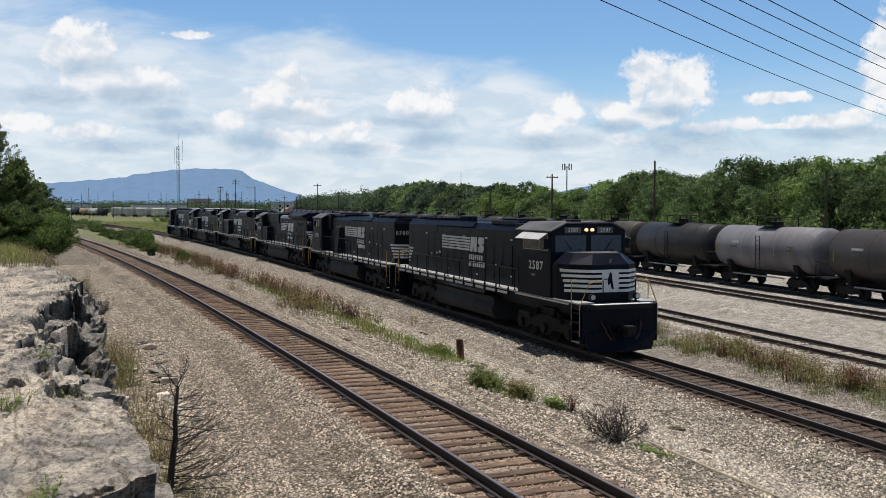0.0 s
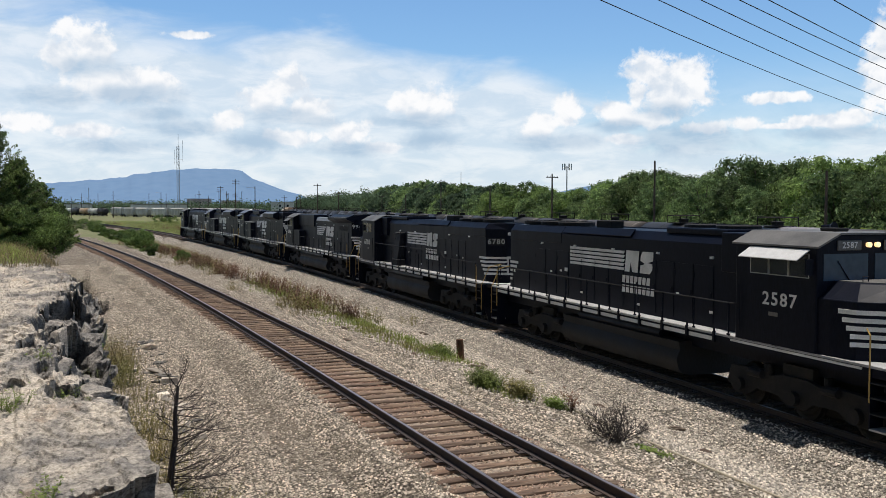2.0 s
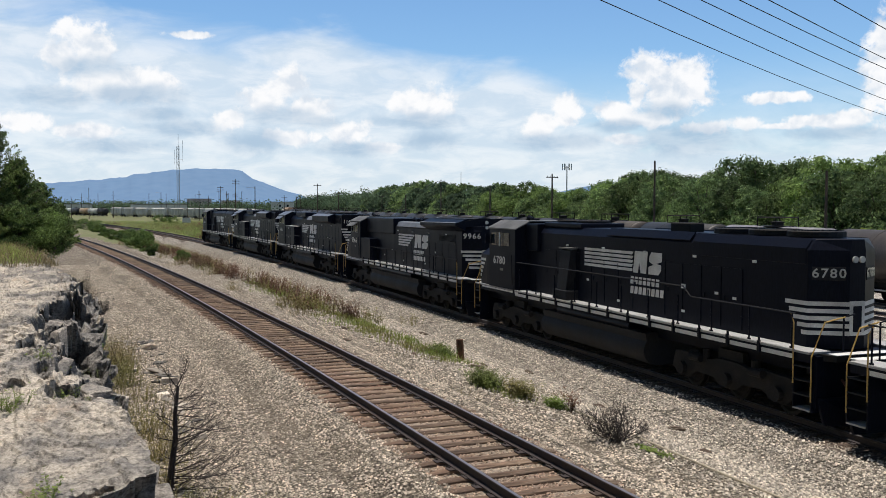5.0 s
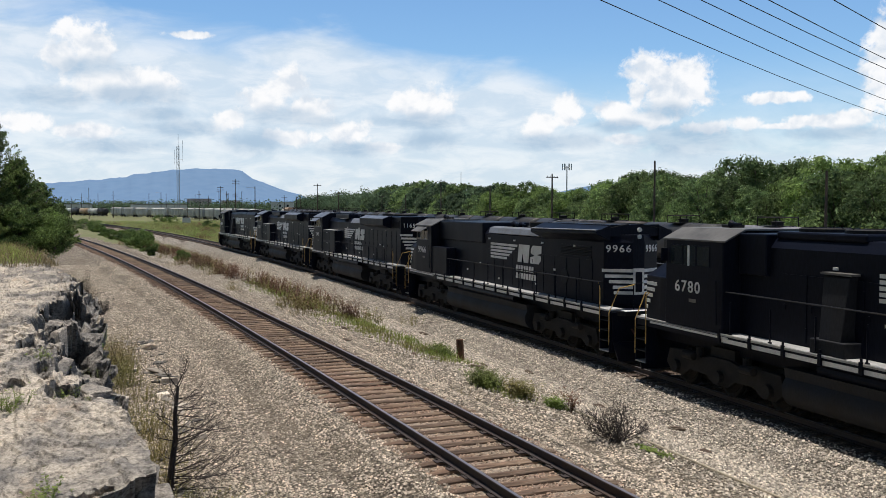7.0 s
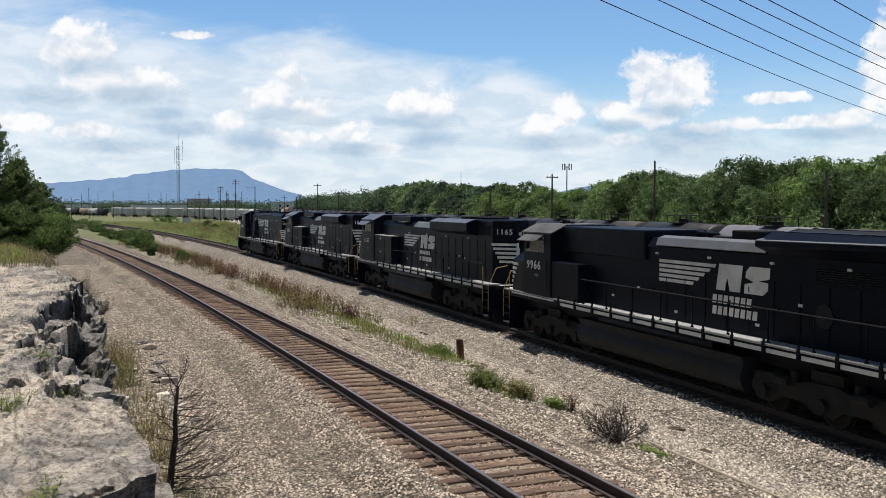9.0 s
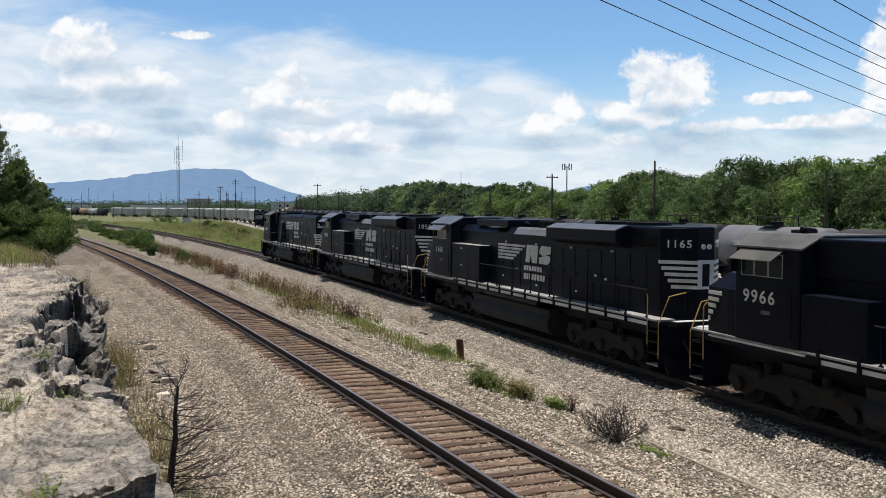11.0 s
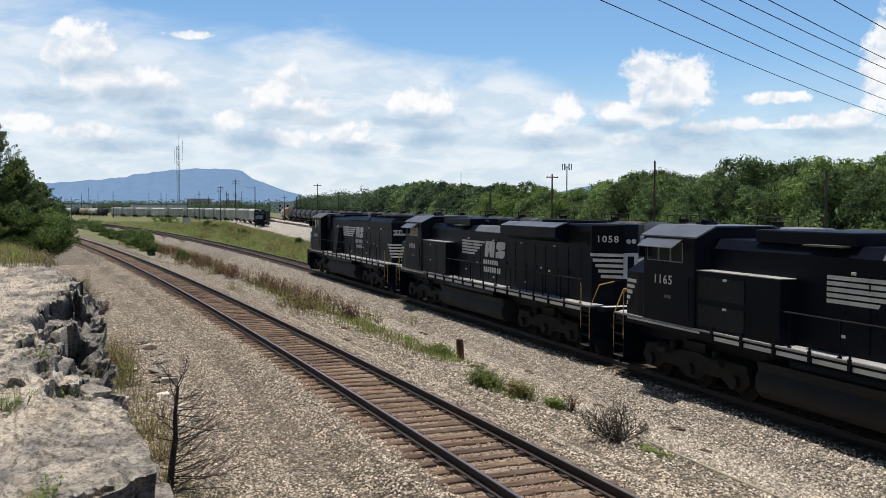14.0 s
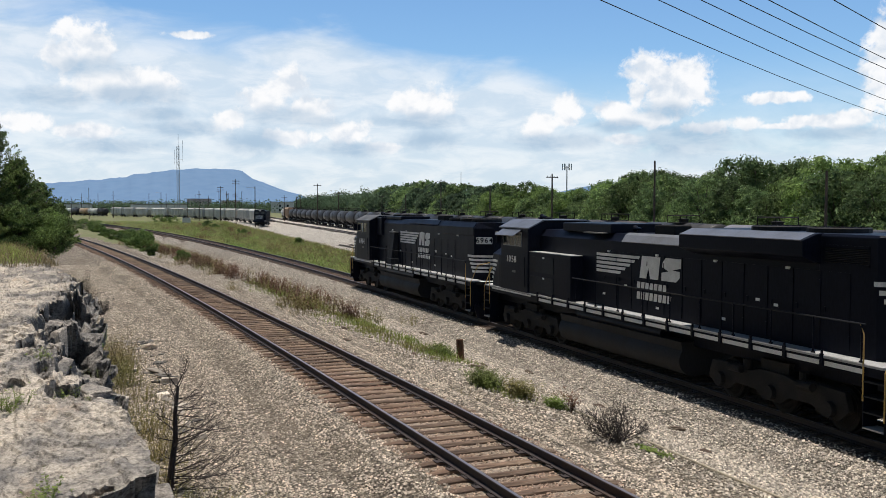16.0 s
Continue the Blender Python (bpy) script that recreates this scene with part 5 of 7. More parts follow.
def build_ledge():
    xs = np.concatenate([np.arange(-75, -32, 1.5), np.arange(-32, -24, 0.16), np.arange(-24, -16, 0.08), np.arange(-16, -8.5, 0.05), np.arange(-8.5, -4.5, 0.03), np.arange(-4.5, 8.1, 0.5)])
    inward = np.concatenate([np.geomspace(30, 2.0, 24), np.arange(1.96, 0.01, -0.022), [0.0]])
    down = np.linspace(0.02, 1.0, 44)
    rows, broken = [], []
    for x in xs:
        e, top = ledge_edge(x), ledge_top(x)
        mark = []
        foot = 0.42 if x > -40 else -0.2
        row = []
        c1, g1 = chunk(Vector((x * 0.8, 1.7, 0.3)))
        bite = 0.09 * c1 * (1 if x < -8 else 0.3) + (0.07 if x < -8 else 0.04) * noise.fractal(Vector((x * 1.4, 5.1, 0)), 0.9, 2.0, 5)
        for s in inward:
            y = e + bite * math.exp(-s / 0.5) - s
            d, cave = ledge_drop(x, y)
            lean = max(0.0, d - 0.10)
            # deep recesses take the rock colour that carries their shade
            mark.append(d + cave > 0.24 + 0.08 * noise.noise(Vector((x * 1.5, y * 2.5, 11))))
            row.append((x - 0.75 * lean - (1.5 if x < -8 else 1.3) * cave, y - 0.14 * lean, top - d - cave))
        x0, y0, z0 = row[-1]
        for k in down:
            z = z0 + (foot - z0) * k
            bed = z * 5.2 + 0.6 * noise.noise(Vector((x * 0.3, 0, 9)))
            lay = math.floor(bed)
            c4, g4 = chunk(Vector((x * 0.9, lay * 3.1, 4.0)))
            c5, g5 = chunk(Vector((x * 2.6, lay * 2.6, 1.0)))
            out = -0.16 + 0.42 * k + 0.15 * c4 + 0.09 * c5 - 0.16 * math.exp(-g4 / 0.05) - 0.12 * math.exp(-(bed % 1.0) / 0.12) + 0.07 * noise.fractal(Vector((x * 3, z * 5, 3)), 0.7, 2.0, 6)
            row.append((x, y0 + out * min(1, k * 9), z))
        rows.append(row)
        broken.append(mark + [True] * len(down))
    n, k = len(rows), len(rows[0])
    idx = np.arange(n * k).reshape(n, k)
    f = np.stack([idx[:-1, :-1], idx[:-1, 1:], idx[1:, 1:], idx[1:, :-1]], -1).reshape(-1, 4)
    me = big("rock_ledge", np.array(rows).reshape(-1, 3), f, ROCK, False)
    me.materials.append(ROCK_BROKEN_SHADE)
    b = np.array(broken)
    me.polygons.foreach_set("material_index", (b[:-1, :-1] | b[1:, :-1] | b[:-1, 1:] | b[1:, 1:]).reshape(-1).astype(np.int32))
    return tagged(new("rock_ledge", me), "pale weathered limestone ledge with broken layered face", "rock ledge", kind="structure")


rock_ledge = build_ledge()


def build_sky_screen():
    """Unseen steep green slope behind the ledge, added to keep low sky light off the engines."""
    xs, up = np.linspace(-70, 60, 66), np.linspace(0, 34, 24)
    X, S = np.meshgrid(xs, up, indexing="ij")
    Y = np.vectorize(ledge_edge)(X) - 13 - S
    rng = np.random.default_rng(17)
    Z = 3.0 + S * 0.85 + rng.normal(0, 0.35, X.shape)
    n, k = X.shape
    idx = np.arange(n * k).reshape(n, k)
    f = np.stack([idx[:-1, :-1], idx[:-1, 1:], idx[1:, 1:], idx[1:, :-1]], -1).reshape(-1, 4)
    return tagged(new("hillside", big("hillside", np.stack([X, Y, Z], -1).reshape(-1, 3), f, TURF, True)), "unseen green slope added behind the ledge to block sky light", "hillside", kind="structure")


hillside = build_sky_screen()


def rock_block(x, y, z, sx, sy, sz, seed, turn=0.0, tilt=0.0, label="loose grey limestone block beside the ledge", mat=None):
    b = bmesh.new()
    r = random.Random(seed)
    for i in range(13):
        v = Vector((r.uniform(-1, 1), r.uniform(-1, 1), r.uniform(-1, 1)))
        v = Vector([math.copysign(abs(c) ** 0.6, c) for c in v])
        b.verts.new((v.x * sx, v.y * sy, v.z * sz))
    hull = bmesh.ops.convex_hull(b, input=b.verts)
    bmesh.ops.delete(b, geom=[g for g in hull["geom_interior"] if isinstance(g, bmesh.types.BMVert)], context="VERTS")
    bmesh.ops.bevel(b, geom=b.edges[:], offset=min(sx, sy, sz) * 0.05, segments=1, affect="EDGES")
    me = bpy.data.meshes.new("rock_block")
    b.to_mesh(me)
    b.free()
    me.materials.append(mat or ROCK)
    ob = new("rock_block", me)
    ob.matrix_basis = pose(x, y, z, tilt, 0, turn)
    return tagged(ob, label, "rock", "blocks of the ledge")


for i, (x, y, z, sx, sy, sz, turn, tilt) in enumerate([(-14.6, -16.85, 2.92, 0.42, 0.2, 0.26, 4, 4), (-11.9, -16.62, 3.02, 0.62, 0.23, 0.16, -6, 3), (-10.0, -16.15, 2.98, 0.34, 0.15, 0.18, 10, -8), (-8.9, -15.98, 3.0, 0.32, 0.13, 0.2, 5, 6),
                                                        (-16.4, -16.55, 2.86, 0.4, 0.16, 0.2, 0, 8), (-9.1, -16.25, 3.02, 0.16, 0.13, 0.16, 30, 10), (-6.6, -15.60, 2.86, 0.28, 0.10, 0.16, 8, 6), (-6.35, -15.52, 2.74, 0.2, 0.08, 0.2, -10, 10), (-7.3, -15.66, 2.95, 0.25, 0.08, 0.12, 4, -6)]):
    rock_block(x, y, z, sx, sy, sz, 30 + i, turn, tilt)

STONE = material("ballast_stone", (0.56, 0.48, 0.39), 0.95, vary=0.2, scale=3.0, fine=30, bump=0.3, second=(0.30, 0.255, 0.20), island=0.8)
STONE_WHITE = material("fresh_ballast_stone", (0.585, 0.52, 0.435), 0.95, vary=0.2, scale=3.0, fine=30, bump=0.3, second=(0.40, 0.345, 0.28), island=0.6)

# pale stones thrown down on the ballast
for i, (x, y, s) in enumerate([(-14.59, -12.78, 0.15), (-30.5, -15.3, 0.28), (-24.5, -14.9, 0.25), (-22.6, -15.1, 0.2), (-21.0, -14.8, 0.24), (-19.6, -14.75, 0.18), (-26.0, -15.2, 0.22), (-18.4, -14.6, 0.16)]):
    rock_block(x, y, float(ground_z(x, y)) + s * 0.3, s, s * 0.7, s * 0.4, 60 + i, i * 40, 0, "pale limestone stone lying on the gravel", STONE_WHITE)

r = random.Random(91)
for i in range(34):
    x = r.uniform(-33, -18.5)
    y = -15.9 + 0.085 * (x + 30) + r.gauss(0, 0.4)
    q = r.uniform(0.08, 0.24)
    rock_block(x, y, float(ground_z(x, y)) + q * 0.2, q, q * 0.6, q * r.uniform(0.15, 0.35), 120 + i, r.uniform(0, 180), r.uniform(-12, 12), "flat limestone rubble lying below the ledge", r.choice((ROCK, ROCK_BROKEN_SHADE)))


# ---------------- gravel: loose stones near the ledge ----------------
def scatter_stones(name, n, pick, mat, label, seed, size=(0.018, 0.046)):
    """Blunt angular stones, each with its own proportions."""
    rng = np.random.default_rng(seed)
    base = np.array([(1, 0, 0.1), (-1, 0.1, 0), (0.1, 1, 0), (0, -1, -0.1), (0.5, 0.5, 0.8), (-0.5, -0.4, 0.85)], float)
    tri = np.array([(0, 2, 4), (2, 1, 4), (1, 5, 4), (1, 3, 5), (3, 0, 5), (0, 4, 5)])
    k = len(base)
    x, y = pick(rng, n)
    n = len(x)
    z = ground_z(x, y)
    s = rng.uniform(*size, n)
    shape = base[None] * rng.uniform(0.75, 1.15, (n, k, 1)) + rng.normal(0, 0.12, (n, k, 3))
    a = rng.uniform(0, 2 * np.pi, n)
    ca, sa = np.cos(a)[:, None], np.sin(a)[:, None]
    v = np.stack([shape[:, :, 0] * ca - shape[:, :, 1] * sa, shape[:, :, 0] * sa + shape[:, :, 1] * ca, shape[:, :, 2] * rng.uniform(0.7, 1.1, (n, 1))], -1) * s[:, None, None]
    v += np.stack([x, y, z + s * rng.uniform(0.0, 0.7, n)], -1)[:, None, :]
    f = (tri[None] + (np.arange(n) * k)[:, None, None]).reshape(-1, 3)
    return tagged(new(name, big(name, v.reshape(-1, 3), f, mat)), label, "gravel", kind="stuff")


def pick_between(lo, hi, near_x=-3.0, far_x=-95.0, power=3.0):
    """Places between two lines along the track, thinning out with distance."""
    def pick(rng, n):
        x = near_x + (far_x - near_x) * rng.uniform(0, 1, n) ** power
        f = rng.uniform(0, 1, n)
        a, b = lo(x), hi(x)
        y = a + (b - a) * f
        da, db = np.abs(y - line_y("near", x)), np.abs(y - line_y("main", x))
        dirt = (np.abs(y + 13.05 - 0.012 * (x + 20)) < 0.26) & (x > -30) & (rng.uniform(0, 1, n) < 0.7)
        dirt |= (np.abs(y + 6.5) < 0.6) & (x > -24) & (rng.uniform(0, 1, n) < 0.55)
        keep = (np.abs(da - 0.7525) > 0.09) & (db > 1.15) & (da > 1.2) & ~dirt
        return x[keep], y[keep]
    return pick


scatter_stones("ballast_stones", 150000, pick_between(lambda x: np.vectorize(ledge_edge)(x) + 0.5, lambda x: line_y("near", x) + 2.95, -7.0, -75.0, 2.0), STONE, "brownish grey crushed limestone ballast beside the old track", 11, (0.013, 0.030))
scatter_stones("ballast_stones", 90000, pick_between(lambda x: line_y("near", x) + 2.95, lambda x: line_y("main", x) + 2.9, -8.0, -100.0, 1.6), STONE_WHITE, "pale grey crushed limestone ballast beside the main track", 12, (0.018, 0.040))


def pick_bed(name, near_x, reach):
    """Places between the ties' ends of a track."""
    def pick(rng, n):
        x = near_x - reach * rng.uniform(0, 1, n) ** 1.7
        d = rng.uniform(-1.3, 1.3, n)
        keep = np.abs(np.abs(d) - 0.7525) > 0.1
        return x[keep], (line_y(name, x) + d)[keep]
    return pick


RUSTY_STONE = material("rust_dusted_stone", (0.37, 0.28, 0.21), 0.95, vary=0.25, scale=0.9, fine=30, bump=0.3, second=(0.25, 0.135, 0.09), island=0.75)
scatter_stones("track_bed_stones", 50000, pick_bed("near", -6, 60), RUSTY_STONE, "rust-dusted ballast stones between the ties of the old track", 13, (0.010, 0.026))
OILY_STONE = material("oily_brown_stone", (0.17, 0.125, 0.095), 0.9, vary=0.25, scale=1.2, fine=30, bump=0.3, second=(0.10, 0.07, 0.052), island=0.7)
scatter_stones("track_bed_stones", 22000, pick_bed("main", -9, 40), OILY_STONE, "oily brown ballast stones between the ties of the main track", 14, (0.014, 0.034))


# ---------------- plants ----------------
GRASS = leaf_material("green_grass", (0.25, 0.36, 0.07), (0.28, 0.27, 0.09), 0.3)
FIELD = leaf_material("field_grass", (0.20, 0.31, 0.075), (0.30, 0.29, 0.11), 0.4, 0.6, patch=0.12)
STRAW = leaf_material("dry_straw", (0.27, 0.22, 0.115), (0.19, 0.15, 0.075), 0.2)
RED_WEED = leaf_material("reddish_dry_weed", (0.17, 0.085, 0.052), (0.11, 0.065, 0.042), 0.15)
WEED = leaf_material("green_weed", (0.17, 0.23, 0.055), (0.13, 0.15, 0.05), 0.3)
OLIVE = leaf_material("olive_weed", (0.185, 0.178, 0.062), (0.23, 0.185, 0.08), 0.25)
LEAF = leaf_material("broad_leaves", (0.22, 0.30, 0.115), (0.105, 0.162, 0.066), 0.45, 0.55, 0.4)
# muted, cooler green: the haze of distance is put into this leaf colour
LEAF_FAR = leaf_material("far_hazy_leaves", (0.125, 0.18, 0.10), (0.085, 0.13, 0.075), 0.4, 0.5, 0.35)
LEAF_COOL = leaf_material("dark_oak_leaves", (0.18, 0.255, 0.105), (0.10, 0.155, 0.065), 0.4, 0.5, 0.4)
LEAF_LIGHT = leaf_material("young_leaves", (0.25, 0.345, 0.11), (0.15, 0.225, 0.072), 0.4, 0.4, 0.3)
LEAF_LIME = leaf_material("lime_leaves", (0.36, 0.44, 0.10), (0.24, 0.31, 0.075), 0.45, 0.4)
CEDAR = leaf_material("cedar_leaves", (0.085, 0.132, 0.052), (0.165, 0.225, 0.068), 0.35, 0.6, patch=0.9)
BRUSH = leaf_material("dark_brush_leaves", (0.10, 0.155, 0.048), (0.175, 0.25, 0.07), 0.3, 0.5)
BARK = material("grey_brown_bark", (0.10, 0.08, 0.065), 0.95, vary=0.35, scale=3, fine=30, bump=0.6, dist=0.02, streak=(1, 1, 0.3))
DEAD = material("dead_grey_wood", (0.05, 0.04, 0.036), 0.95, vary=0.35, scale=5, fine=50, bump=0.5, streak=(1, 1, 0.3))


def blades(name, x, y, z, h, width, mat, label, category, seed, lean=0.35, leaves=0, leaf=0.05):
    """Upright blades or stems, each a narrow bent wedge, with side leaves where wanted."""
    rng = np.random.default_rng(seed)
    n = len(x)
    a = rng.uniform(0, 2 * np.pi, n)
    dx, dy = np.cos(a), np.sin(a)
    lx, ly = rng.normal(0, lean, n) * h, rng.normal(0, lean, n) * h
    w = width * rng.uniform(0.7, 1.3, n)
    p = np.stack([x, y, z], -1)
    side = np.stack([dx * w, dy * w, np.zeros(n)], -1)
    mid = p + np.stack([lx * 0.35, ly * 0.35, h * 0.6], -1)
    tip = p + np.stack([lx, ly, h], -1)
    v = np.stack([p - side, p + side, mid + side * 0.7, mid - side * 0.7, tip], 1).reshape(-1, 3)
    k = np.arange(n)[:, None] * 5
    f = np.concatenate([k + np.array([[0, 1, 2]]), k + np.array([[0, 2, 3]]), k + np.array([[3, 2, 4]])])
    if leaves:
        t = rng.uniform(0.2, 1.0, (n, leaves))
        c = p[:, None] + (tip - p)[:, None] * t[..., None]
        b = rng.uniform(0, 2 * np.pi, (n, leaves))
        o = np.stack([np.cos(b), np.sin(b), rng.uniform(-0.2, 0.7, b.shape)], -1) * leaf * rng.uniform(0.6, 1.5, b.shape)[..., None]
        q = np.stack([-np.sin(b), np.cos(b), rng.uniform(-0.4, 0.4, b.shape)], -1) * leaf * 0.4
        lv = np.stack([c, c + o * 0.5 + q, c + o, c + o * 0.5 - q], 2).reshape(-1, 3)
        kk = len(v) + np.arange(n * leaves)[:, None] * 4
        f = np.concatenate([f, kk + np.array([[0, 1, 2]]), kk + np.array([[0, 2, 3]])])
        v = np.concatenate([v, lv])
    return tagged(new(name, big(name, v, f, mat)), label, category, kind="stuff")


def strip(rng, n, x0, x1, centre, spread, clump=1.0, power=1.0):
    """Places along a strip, gathered in clumps."""
    cx = x0 + (x1 - x0) * rng.uniform(0, 1, max(1, int(n / 34))) ** power
    cy = centre(cx) + rng.normal(0, 1, len(cx)) * spread
    i = rng.integers(0, len(cx), n)
    x, y = cx[i] + rng.normal(0, 0.22 * clump, n), cy[i] + rng.normal(0, 0.22 * clump, n)
    return x, y


def between(f):
    return lambda x: line_y("near", x) * (1 - f) + line_y("main", x) * f


def plant_strips():
    rng = np.random.default_rng(21)
    for name, n, x0, x1, c, sp, h, w, mat, label, leaves, leaf, clump in [
        ("grass_strip", 8500, -56, -26.3, between(0.40), 0.55, (0.06, 0.28), 0.009, GRASS, "green grass strip growing between two tracks", 0, 0, 1.0),
        ("dry_weed_strip", 2900, -112, -37, between(0.40), 1.0, (0.3, 1.05), 0.009, RED_WEED, "reddish brown dried weeds between two tracks", 10, 0.06, 1.0),
        ("olive_weed_strip", 2900, -125, -38, between(0.42), 1.3, (0.2, 0.8), 0.009, OLIVE, "olive and straw coloured weeds between two tracks", 8, 0.06, 1.2),
        ("straw_strip", 2600, -70, -20, between(0.42), 0.8, (0.08, 0.3), 0.005, STRAW, "thin straw coloured grass between two tracks", 0, 0, 1.2),
        ("tall_weed_strip", 3600, -48, -14, lambda x: line_y("third", x) * 0.60 + line_y("main", x) * 0.40, 0.6, (0.25, 0.8), 0.007, OLIVE, "tall olive weeds beside the main track", 7, 0.06, 1.0),
        ("brown_weed_strip", 1700, -48, -16, lambda x: line_y("third", x) * 0.60 + line_y("main", x) * 0.40, 0.5, (0.35, 0.95), 0.007, RED_WEED, "brown dry weed stalks beside the main track", 8, 0.05, 0.8),
        ("green_weed_strip", 2800, -46, -10, lambda x: line_y("third", x) * 0.52 + line_y("main", x) * 0.48, 0.5, (0.12, 0.4), 0.006, WEED, "low green weeds beside the main track", 5, 0.05, 1.2),
        ("ledge_foot_weeds", 1800, -30, -9, lambda x: np.vectorize(ledge_edge)(x) + 0.95, 0.22, (0.2, 0.7), 0.005, OLIVE, "thin dry weeds at the foot of the rock ledge", 6, 0.035, 1.0),
        ("ledge_foot_stalks", 900, -62, -26, lambda x: np.vectorize(ledge_edge)(x) + 1.1, 0.4, (0.5, 1.5), 0.006, STRAW, "pale dry stalks at the foot of the ledge", 5, 0.05, 1.0),
    ]:
        x, y = strip(rng, n, x0, x1, c, sp, clump)
        z = ground_z(x, y)
        blades(name, x, y, z - 0.02, rng.uniform(*h, n), w, mat, label, "weeds" if leaves else "grass", 31, leaves=leaves, leaf=leaf)
    for i, (x, y, wx, wy, n, h, mat, label) in enumerate([(-21.9, -7.3, 0.7, 0.3, 460, 0.5, WEED, "leafy green weed clump on the gravel"), (-20.5, -6.95, 0.5, 0.25, 240, 0.5, OLIVE, "grey-green weed clump on the gravel"),
                                                          (-21.0, -7.2, 1.1, 0.3, 420, 0.2, GRASS, "short green grass tuft on the gravel"), (-19.4, -6.5, 0.3, 0.2, 130, 0.32, WEED, "small green weed clump on the gravel"), (-19.2, -6.2, 0.07, 0.05, 34, 0.65, RED_WEED, "thin brown dry weed stalk on the gravel"),
                                                          (-28.4, -6.3, 0.6, 0.3, 320, 0.42, WEED, "leafy green weed clump beside a short post"), (-15.3, -6.5, 0.6, 0.2, 60, 0.1, WEED, "low green weeds under a bare bush")]):
        xx, yy = x + rng.normal(0, wx * 0.5, n), y + rng.normal(0, wy * 0.5, n)
        blades("weed_clump", xx, yy, ground_z(xx, yy) - 0.02, h * rng.uniform(0.35, 1.0, n), 0.005, mat, label, "weeds", 90 + i, leaves=8 if mat is not GRASS else 0, leaf=0.05)
    # grass field beyond the main line
    n = 60000
    x = -44 - 300 * rng.uniform(0, 1, n) ** 1.3
    a, b = line_y("main", x) + 2.9, line_y("third", x) - 3.2
    y = a + (b - a) * rng.uniform(0, 1, n)
    blades("grass_field", x, y, ground_z(x, y) - 0.02, rng.uniform(0.1, 0.5, n), 0.03, FIELD, "rough green grass field beside the main track", "grass", 5, lean=0.8)
    n = 20000
    x = -44 - 260 * rng.uniform(0, 1, n) ** 1.3
    a, b = line_y("main", x) + 2.9, line_y("third", x) - 3.0
    y = a + (b - a) * rng.uniform(0, 1, n) ** 0.6
    blades("straw_field", x, y, ground_z(x, y) - 0.02, rng.uniform(0.15, 0.6, n), 0.03, STRAW, "straw coloured tall grass beside the main track", "grass", 6, lean=0.7)
    n = 3800
    x = rng.uniform(-47, -31, n)
    y = np.vectorize(ledge_edge)(x) - 0.6 - 4.6 * rng.uniform(0, 1, n)
    blades("ledge_grass", x, y, np.vectorize(ledge_top)(x) - 0.03, rng.uniform(0.1, 0.42, n), 0.009, GRASS, "green grass tufts on the far end of the ledge", "grass", 8, lean=0.6)
    for i, (n, mat, h, label) in enumerate([(2600, WEED, (0.4, 1.0), "tall green weed clumps in the grass field"), (1500, OLIVE, (0.4, 1.1), "olive weed clumps in the grass field"), (900, RED_WEED, (0.5, 1.1), "brown dry weed clumps in the grass field")]):
        c = max(8, n // 45)
        cx = -46 - 250 * rng.uniform(0, 1, c) ** 1.4
        a, b = line_y("main", cx) + 3.2, line_y("third", cx) - 3.2
        cy = a + (b - a) * rng.uniform(0.05, 0.95, c)
        k = rng.integers(0, c, n)
        x, y = cx[k] + rng.normal(0, 0.7, n), cy[k] + rng.normal(0, 0.5, n)
        blades("field_weeds", x, y, ground_z(x, y) - 0.02, rng.uniform(*h, n), 0.015, mat, label, "weeds", 60 + i, leaves=6, leaf=0.11)
    # grass and straw on the ledge's far end
    n = 4600
    x = rng.uniform(-47, -29, n)
    y = np.vectorize(ledge_edge)(x) - 0.3 - 5 * rng.uniform(0, 1, n) ** 1.2
    z = np.vectorize(ledge_top)(x)
    blades("ledge_straw", x, y, z - 0.03, rng.uniform(0.08, 0.45, n), 0.007, STRAW, "dry straw coloured grass on the ledge", "grass", 7, lean=0.6)
    for i, (x, y, n, tall) in enumerate([(-8.3, -16.75, 60, 0.2), (-8.55, -16.3, 30, 0.22), (-5.75, -16.24, 34, 0.13), (-11.1, -16.72, 30, 0.14), (-13.4, -16.35, 60, 0.3), (-16.5, -16.3, 40, 0.3), (-10.3, -16.0, 50, 0.3)]):
        xx, yy = x + rng.normal(0, 0.10, n), y + rng.normal(0, 0.07, n)
        foot = np.array([ledge_top(a) - sum(ledge_drop(a, b)) for a, b in zip(xx, yy)])
        blades("rock_weed", xx, yy, foot - 0.02, tall * rng.uniform(0.3, 1.0, n), 0.003, WEED, "small green weed in a crack of the rock", "weed", 40 + i, lean=0.5, leaves=4, leaf=0.025)


plant_strips()


